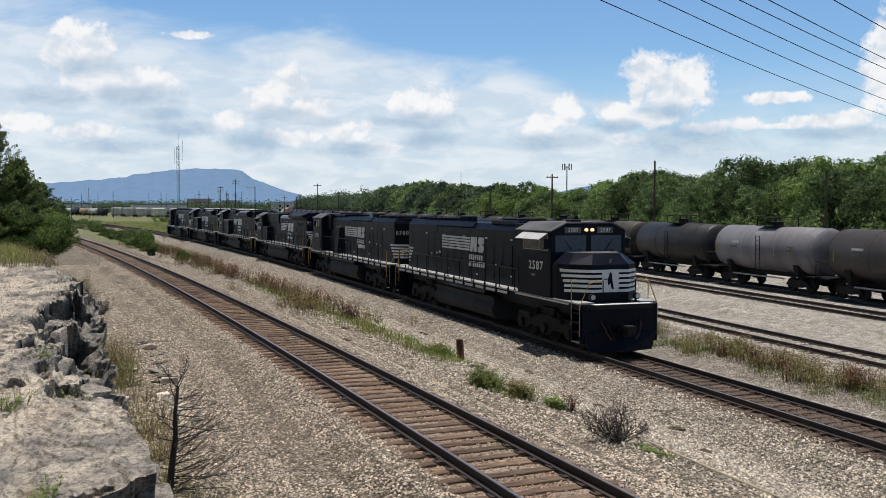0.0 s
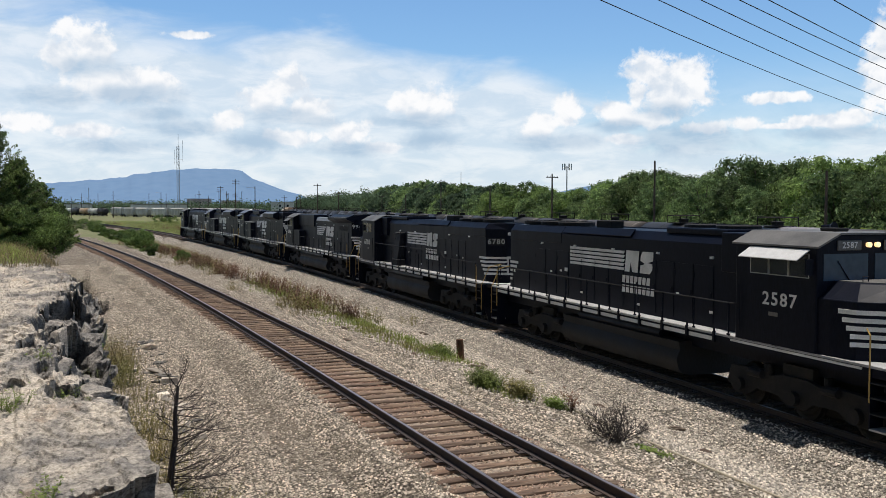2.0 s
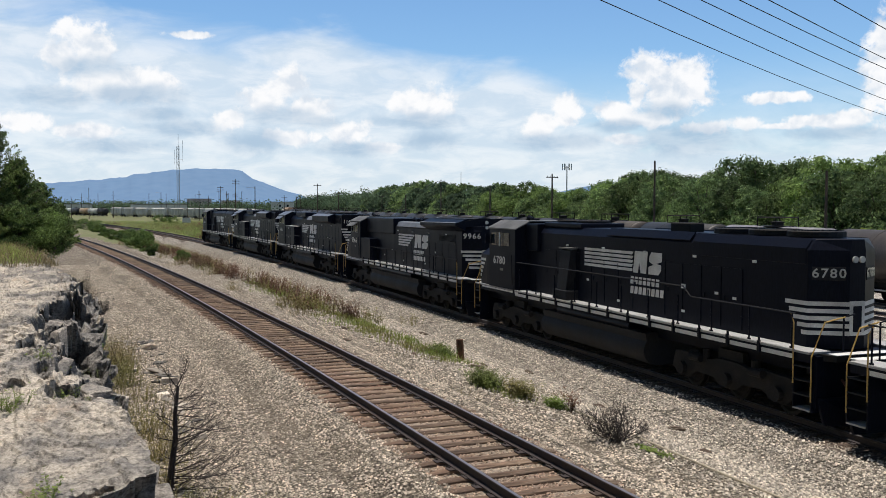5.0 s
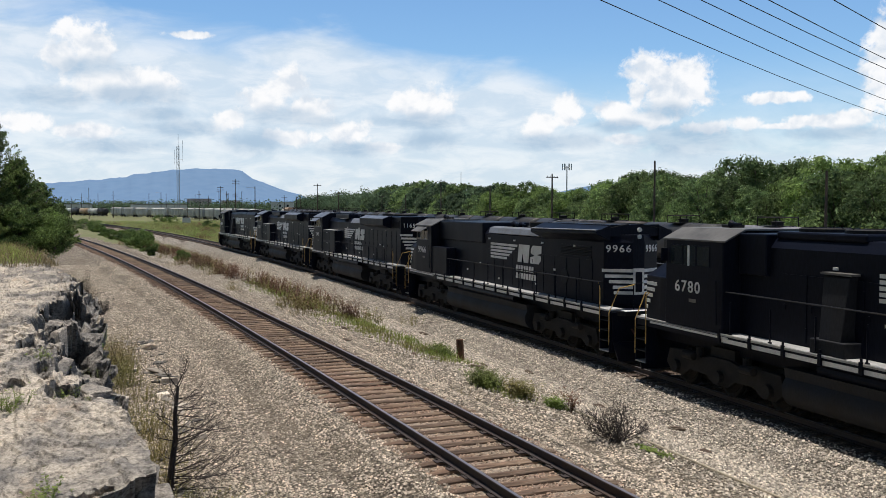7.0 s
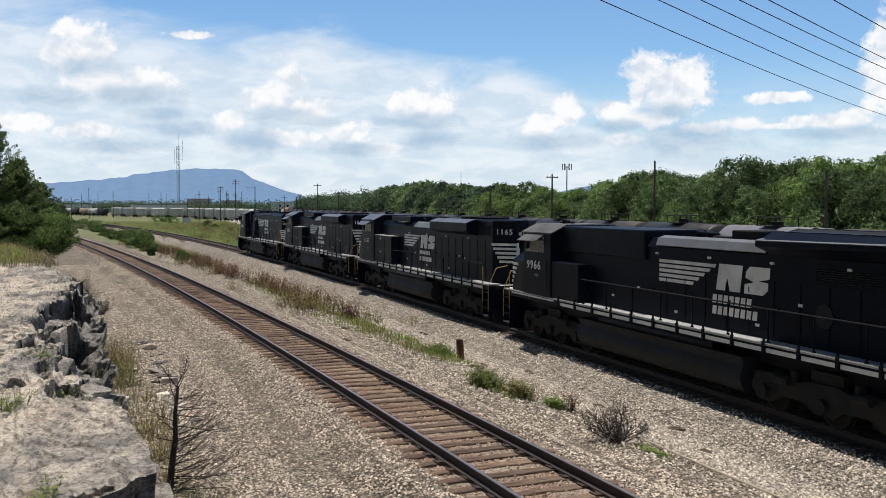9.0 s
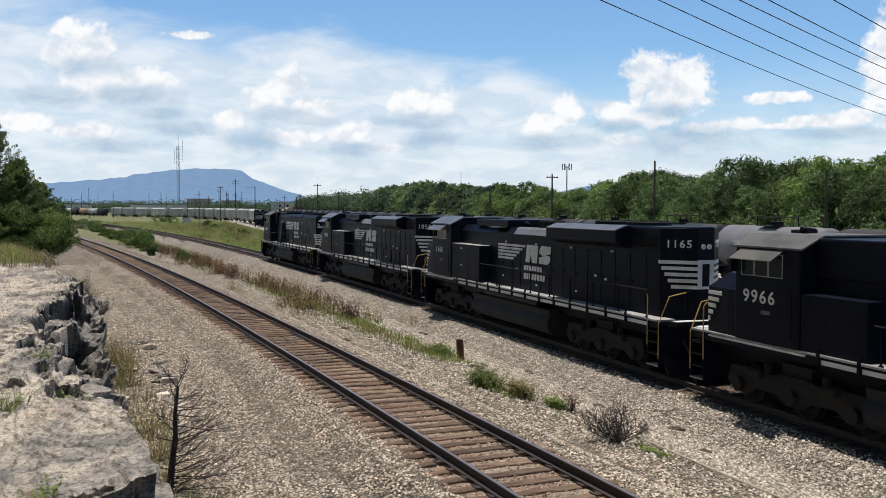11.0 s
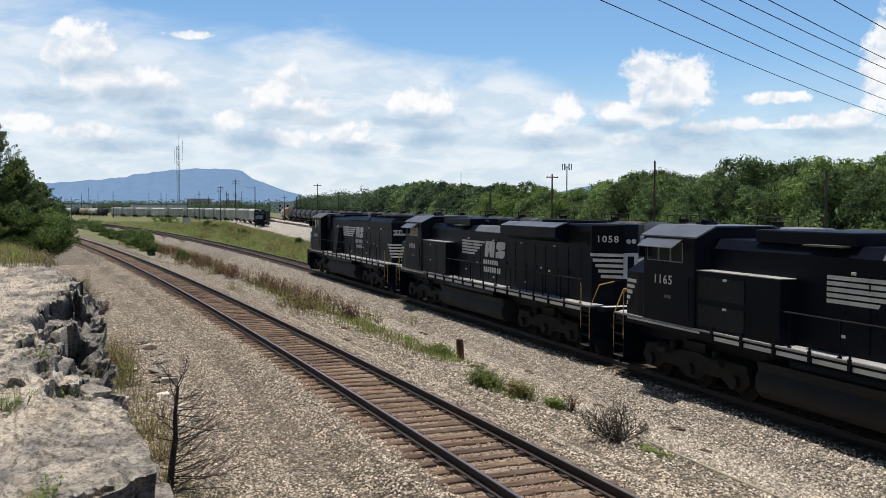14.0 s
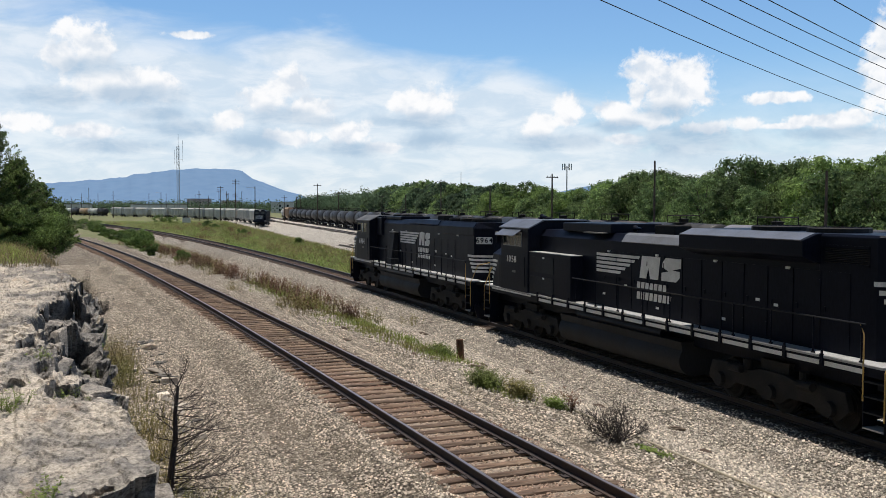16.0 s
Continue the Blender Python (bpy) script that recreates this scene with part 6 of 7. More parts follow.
def crown_mesh(blobs, n, size, rng, mat, name, droop=0.0, fill=0.0):
    """Leaf sprays over a set of overlapping rounded masses (centre, radii), with larger dense sprays inside."""
    w = np.array([b[3] * b[4] + b[4] * b[5] + b[3] * b[5] for b in blobs])
    inner = int(n * fill)
    n += inner
    i = rng.choice(len(blobs), n, p=w / w.sum())
    B = np.array(blobs)[i]
    d = rng.normal(0, 1, (n, 3))
    d /= np.linalg.norm(d, axis=1, keepdims=True)
    r = rng.uniform(0.35, 1.1, n) ** 0.6
    r[:inner] = rng.uniform(0.1, 0.62, inner)
    c = B[:, :3] + d * B[:, 3:6] * r[:, None]
    nrm = d + rng.normal(0, 0.6, (n, 3))
    nrm /= np.linalg.norm(nrm, axis=1, keepdims=True)
    t = np.cross(nrm, rng.normal(0, 1, (n, 3)))
    t /= np.linalg.norm(t, axis=1, keepdims=True)
    b = np.cross(nrm, t)
    s = size * rng.uniform(0.55, 1.35, (n, 1))
    s[:inner] *= 2.6
    out = nrm * s * 0.3
    v = np.stack([c - t * s, c - b * s * 0.55 + out, c + t * s - np.array([0, 0, droop]) * s, c + b * s * 0.55 + out], 1).reshape(-1, 3)
    k = np.arange(n)[:, None] * 4
    f = np.concatenate([k + np.array([[0, 1, 2]]), k + np.array([[0, 2, 3]])])
    return big(name, v, f, mat)


def broad_tree(h, spread, leaves, size, seed, mat, label, group="trees behind the yard"):
    r = random.Random(seed)
    rng = np.random.default_rng(seed)
    t = thing("tree", label=label, category="tree", group=group)
    m = Mesh()
    trunk = [(0, 0, -0.3), (r.uniform(-0.15, 0.15), r.uniform(-0.15, 0.15), h * 0.3), (r.uniform(-0.4, 0.4), r.uniform(-0.4, 0.4), h * 0.75)]
    m.tube(trunk, 0.02 * h, 7, 0.35)
    blobs = []
    count = r.randint(40, 50)
    belly = r.uniform(0.4, 0.6)
    for i in range(count):
        f = (i + r.random()) / count
        z = h * (0.12 + 0.84 * f)
        a = i * 2.4 + r.uniform(-0.5, 0.5)
        wide = math.sqrt(max(0.0, 1 - ((f - belly) / (1.02 - belly if f > belly else belly + 0.35)) ** 2))
        out = spread * wide * r.uniform(0.55, 1.05)
        e = Vector((math.cos(a) * out, math.sin(a) * out, z))
        if i % 3 == 0:
            m.tube([(trunk[1][0], trunk[1][1], z * 0.55), e * 0.6 + Vector((0, 0, z * 0.32)), e], 0.008 * h, 5, 0.3)
        q = r.uniform(0.06, 0.135) * h
        blobs.append((e.x, e.y, e.z, q * r.uniform(0.9, 1.3), q * r.uniform(0.9, 1.3), q * r.uniform(0.6, 0.9)))
    for f in (0.3, 0.5, 0.7):
        blobs.append((0, 0, h * f, spread * 0.55, spread * 0.55, h * 0.14))
    part("trunk", m, BARK, t)
    part("crown", crown_mesh(blobs, leaves, size, rng, mat, "crown", fill=0.2), mat, t)
    return t


def place(source, x, y, z, turn, scale):
    ob = copy_thing(source, pose(x, y, z, 0, 0, turn))
    ob.scale = [a * scale for a in source.scale]
    return ob


WOOD_X = [-400, -322, -285, -243, -193, -175, -160, -149, -139, -133, -125, -120, -113, -107, -103, -98, -93, -89, -87, -83, -80, -76.5, -70, -60]
WOOD_Z = [13, 12.8, 13.3, 11.1, 9.9, 10.6, 8.6, 9.0, 8.1, 9.8, 11.4, 11.4, 9.9, 9.9, 10.8, 11.5, 12.1, 11.7, 10.3, 10.5, 10.2, 11.2, 11.9, 12.4]


def wood_top(x):
    """Height of the wood's skyline above the rails."""
    return float(np.interp(x, WOOD_X, WOOD_Z))


def tree_line():
    r = random.Random(8)
    kinds = [broad_tree(10, 3.0 + 0.35 * (i % 4), 6400, 0.14, 100 + i, (LEAF_LIGHT, LEAF, LEAF_COOL)[i % 3], "green broadleaf tree at the edge of the woods") for i in range(9)]
    far_kinds = [broad_tree(10, 3.4 + 0.35 * (i % 3), 2200, 0.27, 120 + i, (LEAF, LEAF_FAR, LEAF_COOL)[i % 3], "distant green broadleaf tree behind the yard") for i in range(6)]
    spare, far_spare = list(kinds), list(far_kinds)
    spots = []
    x = -62.0
    while x > -335:
        for row in range(3):
            spots.append((x + r.uniform(-1.6, 1.6), 42 + row * 4.2 - 0.075 * x + r.uniform(-1.2, 1.2), row))
        x -= 4.0 + (-x) * 0.012
    for i, (x, y, row) in enumerate(spots):
        tall = wood_top(x) - YARD_Z
        s = tall / 10 * (r.uniform(0.55, 0.78), r.uniform(0.7, 0.95), r.uniform(0.80, 1.0))[row]
        unused, pool = (far_spare, far_kinds) if x < -185 else (spare, kinds)
        turn = math.degrees(math.atan2(y + 16, -x))
        shade = 2 if 31 < turn < 37.5 and r.random() < 0.75 else (1 if r.random() < 0.6 else 0)
        ob = unused.pop() if unused else copy_thing(r.choice([q for k, q in enumerate(pool) if k % 3 == shade]), pose(0, 0, 0))
        ob.matrix_basis = pose(x, y, YARD_Z, 0, 0, r.uniform(0, 360))
        ob.scale = (s, s, s)
    # far woods, and the low growth along the edge
    rng = np.random.default_rng(9)
    blobs = []
    for i in range(520):
        x = -300 - 370 * r.random()
        y = 60 - 0.085 * (x + 250) + r.uniform(0, 34)
        hh = r.uniform(6.5, 11.5)
        blobs.append((x, y, hh * 0.55, r.uniform(2.5, 4.5), r.uniform(2.5, 4.5), hh * 0.55))
    tagged(new("far_woods", crown_mesh(blobs, 80000, 0.46, rng, LEAF_FAR, "far_woods", fill=0.15)), "green woods far behind the yard", "woods", kind="stuff")
    blobs = []
    for i in range(420):
        x = -56 - 230 * r.random() ** 1.2
        y = 38.5 - 0.075 * x + r.uniform(-1.5, 6)
        hh = r.uniform(2.0, 5.5)
        blobs.append((x, y, YARD_Z + hh * 0.5, r.uniform(1.2, 2.6), r.uniform(1.2, 2.4), hh * 0.55))
    tagged(new("undergrowth", crown_mesh(blobs, 80000, 0.14, rng, LEAF, "undergrowth", fill=0.15)), "dark green brush under the trees", "bushes", kind="stuff")
    blobs = []
    for i in range(70):
        x = -56 - 130 * r.random()
        hh = r.uniform(2.0, 4.2)
        blobs.append((x, 37.6 - 0.075 * x + r.uniform(-1, 1), YARD_Z + hh * 0.5, r.uniform(1.0, 2.0), r.uniform(1.0, 2.0), hh * 0.5))
    tagged(new("pale_bushes", crown_mesh(blobs, 24000, 0.11, rng, LEAF_LIGHT, "pale_bushes", fill=0.1)), "yellow-green bushes at the edge of the woods", "bushes", kind="stuff")
    blobs = [(x + r.uniform(-1.1, 1.1), 42.2 + r.uniform(-0.6, 0.6), YARD_Z + z * r.random(), 0.8, 0.7, 0.5) for x, z in ((-60.5, 4.0), (-61.8, 3.6), (-62.8, 3.0), (-64.5, 2.4), (-58.8, 3.8), (-82, 2.8), (-100, 3.4)) for i in range(9)]
    tagged(new("lime_bushes", crown_mesh(blobs, 9000, 0.1, rng, LEAF_LIME, "lime_bushes", fill=0.1)), "bright lime-green bushes at the edge of the woods", "bushes", kind="stuff")
    blobs = []
    for i in range(900):
        a = radians(r.uniform(-14, 14))
        d = r.uniform(700, 1500)
        blobs.append((-math.cos(a) * d, math.sin(a) * d - 15, 2.0, 9, 9, r.uniform(4, 9)))
    tagged(new("distant_woods", crown_mesh(blobs, 60000, 0.8, rng, LEAF_FAR, "distant_woods")), "low dark woods on the horizon", "woods", kind="stuff")


tree_line()


def conifer(h, spread, leaves, seed, label):
    """Cedar: thin upswept boughs, each a feather of short sprays, all the way up a straight stem."""
    r = random.Random(seed)
    rng = np.random.default_rng(seed)
    t = thing("cedar_tree", label=label, category="tree", group="cedars beside the track")
    m = Mesh().tube([(0, 0, -0.3), (0.05, 0, h * 0.5), (0, 0.05, h)], 0.02 * h + 0.03, 7, 0.15)
    blobs = []
    for i in range(96):
        f = (i + 0.5) / 96
        z = h * (0.01 + 0.97 * f)
        a = i * 2.4 + r.uniform(-0.5, 0.5)
        out = spread * (1 - f) ** 0.8 * r.uniform(0.55, 1.2) + 0.12
        rise = out * (0.25 + 0.5 * f) * r.uniform(0.4, 1.2)
        m.tube([(0, 0, z - 0.1), (math.cos(a) * out * 0.6, math.sin(a) * out * 0.6, z + rise * 0.35), (math.cos(a) * out, math.sin(a) * out, z + rise)], 0.018, 4, 0.4)
        for k in (0.3, 0.45, 0.6, 0.72, 0.84, 0.93, 1.02):
            fat = (0.10 + 0.12 * (1 - k)) * (0.7 + 0.5 * (1 - f)) * spread / 2.2
            blobs.append((math.cos(a) * out * k + r.uniform(-0.1, 0.1), math.sin(a) * out * k + r.uniform(-0.1, 0.1), z + rise * k * k, fat * 1.2, fat * 1.2, fat * 0.8))
    part("trunk", m, BARK, t)
    part("foliage", crown_mesh(blobs, leaves, 0.045, rng, CEDAR, "foliage", -0.5), CEDAR, t)
    return t


def left_growth():
    r = random.Random(4)
    for i, (x, y, h, s) in enumerate([(-49.0, -21.9, 6.1, 2.4), (-49.5, -20.9, 4.3, 1.9), (-52.5, -20.2, 3.3, 1.6), (-53, -21.5, 4.5, 1.9), (-48.0, -23.0, 5.0, 2.1), (-53.5, -19.4, 2.2, 1.2), (-51.5, -19.5, 2.0, 1.2)]):
        t = conifer(h, s, 26000 if i < 5 else 15000, 70 + i, "dense green cedar tree on the bank beside the track")
        t.matrix_basis = pose(x, y, ledge_top(x) - 0.1)
    rng = np.random.default_rng(14)
    blobs = []
    for i in range(90):
        x = r.uniform(-58, -47.5)
        y = -19.05 - 5.2 * r.random() ** 1.3
        up = min(1.7, 0.8 + (-18.8 - y) * 1.1)
        blobs.append((x, y, ledge_top(x) + r.uniform(-0.2, up), r.uniform(0.3, 0.8), r.uniform(0.3, 0.7), r.uniform(0.3, 0.6)))
    tagged(new("bank_bushes", crown_mesh(blobs, 44000, 0.05, rng, BRUSH, "bank_bushes")), "dark green bushes on the bank beside the track", "bushes", kind="stuff")
    # low shrubs between the tracks where they part
    for i, (x, y, h, w) in enumerate([(-178, -22, 1.2, 2.2), (-150, -19.6, 1.1, 1.8), (-128, -17.4, 1.2, 1.9), (-113, -15.9, 1.5, 1.7), (-104, -15.0, 1.6, 2.4), (-96, -14.6, 1.5, 2.2), (-87, -14.0, 0.8, 0.7), (-121, -15.2, 0.9, 1.2),
                                      (-190, -22.0, 1.8, 3.0), (-251, 3.0, 1.4, 2.0), (-239, 4.5, 1.0, 1.6), (-300, -4.0, 2.0, 3.0), (-320, -7.0, 2.2, 3.4), (-188, 5.1, 0.9, 1.4), (-134, 7.2, 0.9, 1.0), (-210, -25, 2.0, 3.5), (-79, -11.9, 0.7, 0.9)]):
        t = thing("shrub", label="green spreading shrub between the tracks", category="shrub", group="shrubs between the tracks")
        z = float(ground_z(x, y))
        blobs = [(r.uniform(-w, w) * 0.6, r.uniform(-w, w) * 0.5, h * r.uniform(0.1, 1.05) ** 1.2, w * r.uniform(0.1, 0.28), w * r.uniform(0.1, 0.28), h * r.uniform(0.12, 0.3)) for k in range(20)]
        stem = Mesh()
        for b in blobs[:6]:
            stem.tube([(0, 0, -0.1), (b[0] * 0.5, b[1] * 0.5, b[2] * 0.6), b[:3]], 0.03, 5, 0.4)
        part("stems", stem, BARK, t)
        part("foliage", crown_mesh(blobs, 3600, 0.085, rng, BRUSH if i % 3 else CEDAR, "foliage"), CEDAR, t)
        t.matrix_basis = pose(x, y, z, 0, 0, r.uniform(0, 360))


left_growth()


def bare_branches(m, r, base, way, length, radius, depth, bend=0.12, forks=5, spread=0.7):
    """A leafless limb that bends and forks."""
    pts = [base]
    d = way.normalized()
    for i in range(4):
        d = (d + Vector((r.uniform(-0.25, 0.25), r.uniform(-0.25, 0.25), r.uniform(-0.15, 0.15) + bend))).normalized()
        pts.append(pts[-1] + d * length / 4)
    m.tube(pts, radius, 5 if depth > 1 else 3, 0.4)
    if depth > 0:
        for k in range(forks):
            p = pts[r.choice((1, 2, 2, 3, 3, 4))]
            side = (d + Vector((r.uniform(-1, 1), r.uniform(-1, 1), r.uniform(-0.5, 0.6))) * spread).normalized()
            bare_branches(m, r, p, side, length * r.uniform(0.3, 0.6), max(0.0022, radius * 0.5), depth - 1, bend, forks, spread)


def dead_sapling():
    r = random.Random(77)
    t = thing("dead_sapling", pose(-15.1, -15.2, 0.42), label="leafless dead sapling with thin dark twigs", category="dead tree")
    trunk = [Vector((-0.02, -0.06, -0.1)), Vector((0.0, -0.01, 0.45)), Vector((-0.02, 0.05, 0.85)), Vector((0.03, 0.05, 1.3)), Vector((0.0, 0.10, 1.72))]
    part("trunk", Mesh().tube(trunk, 0.062, 8, 0.35), DEAD, t)
    for i, (z, az, ln) in enumerate([(1.7, -1.4, 0.42), (1.7, 1.3, 0.5), (1.5, -1.9, 0.36), (1.6, 0.9, 0.4)]):
        m = Mesh()
        bare_branches(m, r, Vector((0.0, 0.07, z)), Vector((math.cos(az) * 0.5, math.sin(az) * 0.5, 1)), ln, 0.009, 2, 0.1, 5, 0.6)
        part("fork", m, DEAD, t)
    for i in range(40):
        f = ((i + r.random()) / 40) ** 1.15
        z = 0.04 + 1.5 * f
        away = i % 4 == 3
        az = r.uniform(0, 6.28) if away else 1.25 + r.gauss(0, 0.75)
        ln = r.uniform(0.7, 1.3) * (1.0 - 0.6 * f) * (0.55 if away else 1.0)
        m = Mesh()
        bare_branches(m, r, Vector((0, 0.04 * f, z)), Vector((math.cos(az), math.sin(az), r.uniform(-0.05, 0.5))), ln, 0.010, 2, 0.04, 4, 0.45)
        part("branch", m, DEAD, t)


def bare_bush(x, y, h, w, seed, label, limbs=34):
    """Rounded leafless bush: limbs rise, spread and fork into fine twigs."""
    r = random.Random(seed)
    t = thing("bare_bush", pose(x, y, float(ground_z(x, y))), label=label, category="bush")
    for i in range(limbs):
        az, f = r.uniform(0, 6.28), math.sqrt(r.random())
        m = Mesh()
        reach = math.hypot(w * 0.8 * f, h * math.sqrt(1 - 0.75 * f * f)) * r.uniform(0.6, 0.85)
        bare_branches(m, r, Vector((r.uniform(-0.12, 0.12), r.uniform(-0.12, 0.12), -0.03)), Vector((math.cos(az) * w * f, math.sin(az) * w * f, h * (1.05 - 0.75 * f))), reach * 0.85, 0.010, 3 if i % 4 == 0 else 2, 0.05, 5, 0.95)
        part("branch", m, DEAD, t)


dead_sapling()
bare_bush(-15.9, -6.85, 1.0, 1.05, 5, "leafless brown bush on the gravel between tracks", 40)
for bx, by, bh in ((-40.5, -17.0, 0.9), (-46.0, -17.9, 1.3), (-51.0, -18.6, 1.4)):
    bare_bush(bx, by, bh, bh, int(-bx), "grey leafless brush at the foot of the bank")

# an old pale pole and splintered timber on the gravel between the tracks
PALE_WOOD = material("bleached_pole_wood", (0.42, 0.37, 0.28), 0.9, vary=0.3, scale=3, fine=40, bump=0.3, second=(0.30, 0.26, 0.19))
ends = [(-21.2, -6.3), (-17.0, -6.05), (-14.1, -6.06), (-11.6, -5.93)]
tagged(part("fallen_pole", Mesh().tube([(x, y, float(ground_z(x, y)) + 0.058) for x, y in ends], 0.022, 7), PALE_WOOD), "thin bleached pole lying on the gravel", "pole")
for i, (x, y, ln, turn) in enumerate([(-27.9, -5.1, 0.5, 20), (-30.9, -8.0, 0.45, -15), (-27.2, -7.6, 0.35, 10), (-22.2, -3.9, 0.4, 25), (-16.9, -4.2, 0.3, 50), (-45.5, -7.3, 0.7, 10), (-41.0, -6.2, 0.6, -30)]):
    m = Mesh().loft([[(-ln / 2, -0.03, 0), (-ln / 2, 0.05, 0), (-ln / 2, 0.04, 0.03)], [(0, -0.06, 0), (0, 0.06, 0), (0, 0.05, 0.07)], [(ln / 2, -0.01, 0), (ln / 2, 0.03, 0), (ln / 2, 0.01, 0.02)]])
    tagged(part("wood_scrap", m, TIE_DARK, m=pose(x, y, float(ground_z(x, y)) + 0.012, 0, 0, turn)), "dark splintered scrap of timber lying on gravel", "wood scrap", "scraps between the tracks")


# ---------------- rolling stock standing in the yard ----------------
TANK_BLACK = material("dull_black_tank", (0.013, 0.013, 0.0145), 0.55, vary=0.3, scale=0.8, fine=20, bump=0.1, second=(0.028, 0.026, 0.025), objectwise=0.25, streak=(1, 1, 0.3))
TANK_GREY = material("faded_grey_tank", (0.205, 0.20, 0.225), 0.6, vary=0.2, scale=0.7, fine=20, bump=0.1, second=(0.11, 0.105, 0.11), streak=(1, 1, 0.3))
TANK_BROWN = material("brown_black_tank", (0.05, 0.04, 0.035), 0.6, vary=0.3, scale=0.8, fine=20, bump=0.1, second=(0.03, 0.027, 0.026), streak=(1, 1, 0.3))
TANK_WHITE = material("white_tank", (0.55, 0.54, 0.50), 0.6, vary=0.2, scale=0.8, fine=20, bump=0.1, second=(0.40, 0.37, 0.32))
TANK_TAN = material("tan_tank", (0.36, 0.25, 0.16), 0.6, vary=0.2, scale=0.8, fine=20, bump=0.1)
HOPPER_GREY = material("grey_hopper_paint", (0.50, 0.49, 0.46), 0.7, vary=0.25, scale=0.7, fine=20, bump=0.1, second=(0.38, 0.36, 0.32), objectwise=0.3, streak=(1, 1, 0.2))


def car_truck(t, x):
    k = thing("truck", pose(x, 0, 0))
    k.parent = t
    for s in (-1, 1):
        part("side_frame", Mesh().slab([(-1.1, 0.42), (-0.9, 0.6), (-0.35, 0.72), (0.35, 0.72), (0.9, 0.6), (1.1, 0.42), (0.75, 0.36), (0.3, 0.3), (-0.3, 0.3), (-0.75, 0.36)], s * 0.98, s * 1.1), UNDER, k)
        for ax in (-0.88, 0.88):
            part("wheel", Mesh().lathe([(s * 0.69, 0.1), (s * 0.69, 0.46), (s * 0.72, 0.46), (s * 0.72, 0.42), (s * 0.82, 0.415), (s * 0.82, 0.33), (s * 0.78, 0.2), (s * 0.83, 0.1)], "y", 18, pose(ax, 0, 0.42)), UNDER, k)
    part("bolster", Mesh().box(-0.2, 0.2, -1.0, 1.0, 0.45, 0.85), UNDER, k)


def tank_car(mat, L=11.38, r=1.40, label="", patch=False):
    t = thing("tank_car", label=label, category="tank car", group="tank cars standing in the yard")
    h = L / 2 - 0.72
    zc = 1.02 + r
    h += 0.2
    prof = [(-h, 0.05), (-h + 0.04, r * 0.45), (-h + 0.13, r * 0.78), (-h + 0.24, r * 0.94), (-h + 0.34, r), (h - 0.34, r), (h - 0.24, r * 0.94), (h - 0.13, r * 0.78), (h - 0.04, r * 0.45), (h, 0.05)]
    part("tank", Mesh().lathe(prof, "x", 40, pose(0, 0, zc)), mat, t, smooth=40)
    for x in (-h + 0.36, -h * 0.33, h * 0.33, h - 0.36):
        part("tank_band", Mesh().lathe([(x - 0.03, r - 0.01), (x - 0.03, r + 0.012), (x + 0.03, r + 0.012), (x + 0.03, r - 0.01)], "x", 40, pose(0, 0, zc)), mat, t, smooth=40)
    part("sill", Mesh().box(-h - 0.3, h + 0.3, -0.3, 0.3, 0.78, 1.08), UNDER, t)
    for s in (-1, 1):
        part("side_sill", Mesh().box(-h * 0.52, h * 0.52, min(s * 1.32, s * 1.4), max(s * 1.32, s * 1.4), 0.72, 0.8), DECK, t)
        part("ladder", Mesh().box(-0.22, -0.19, min(s * 1.4, s * 1.43), max(s * 1.4, s * 1.43), 0.75, zc + r * 0.6).box(0.19, 0.22, min(s * 1.4, s * 1.43), max(s * 1.4, s * 1.43), 0.75, zc + r * 0.6), UNDER, t)
        for i in range(9):
            part("rung", Mesh().box(-0.2, 0.2, min(s * 1.4, s * 1.42), max(s * 1.4, s * 1.42), 0.95 + i * 0.28, 0.97 + i * 0.28), UNDER, t)
        e = s * (h + 0.35)
        part("end_platform", Mesh().box(min(s * (h - 0.5), e), max(s * (h - 0.5), e), -1.4, 1.4, 0.98, 1.06), UNDER, t)
        part("end_rail", Mesh().tube([(e, -1.36, 1.0), (e, -1.36, 1.95), (e, 1.36, 1.95), (e, 1.36, 1.0)], 0.025, 5), UNDER, t)
        part("coupler", Mesh().box(min(e, s * (L / 2 - 0.02)), max(e, s * (L / 2 - 0.02)), -0.12, 0.12, 0.72, 0.98), UNDER, t)
        part("bolster_saddle", Mesh().loft([[(s * (h - 1.5), -1.1, 0.95), (s * (h - 1.5), 1.1, 0.95), (s * (h - 1.5), 1.25, 1.6), (s * (h - 1.5), -1.25, 1.6)],
                                            [(s * (h - 1.9), -1.1, 0.95), (s * (h - 1.9), 1.1, 0.95), (s * (h - 1.9), 1.25, 1.6), (s * (h - 1.9), -1.25, 1.6)]]), UNDER, t)
        car_truck(t, s * (h - 1.65))
    top = thing("top_platform", pose(0, 0, zc + r))
    top.parent = t
    part("manway", Mesh().lathe([(-0.1, 0.36), (0.2, 0.36), (0.22, 0.42), (0.28, 0.42), (0.3, 0.3), (0.34, 0.0)], "z", 18), UNDER, top)
    part("deck_plate", Mesh().box(-0.9, 0.9, -0.75, 0.75, -0.02, 0.03), UNDER, top)
    for s in (-1, 1):
        part("guard_rail", Mesh().tube([(-0.95, s * 0.8, 0.0), (-0.95, s * 0.8, 0.55), (0.95, s * 0.8, 0.55), (0.95, s * 0.8, 0.0)], 0.04, 5), UNDER, top)
        part("guard_rail", Mesh().tube([(s * 0.95, -0.8, 0.55), (s * 0.95, 0.8, 0.55)], 0.04, 5), UNDER, top)
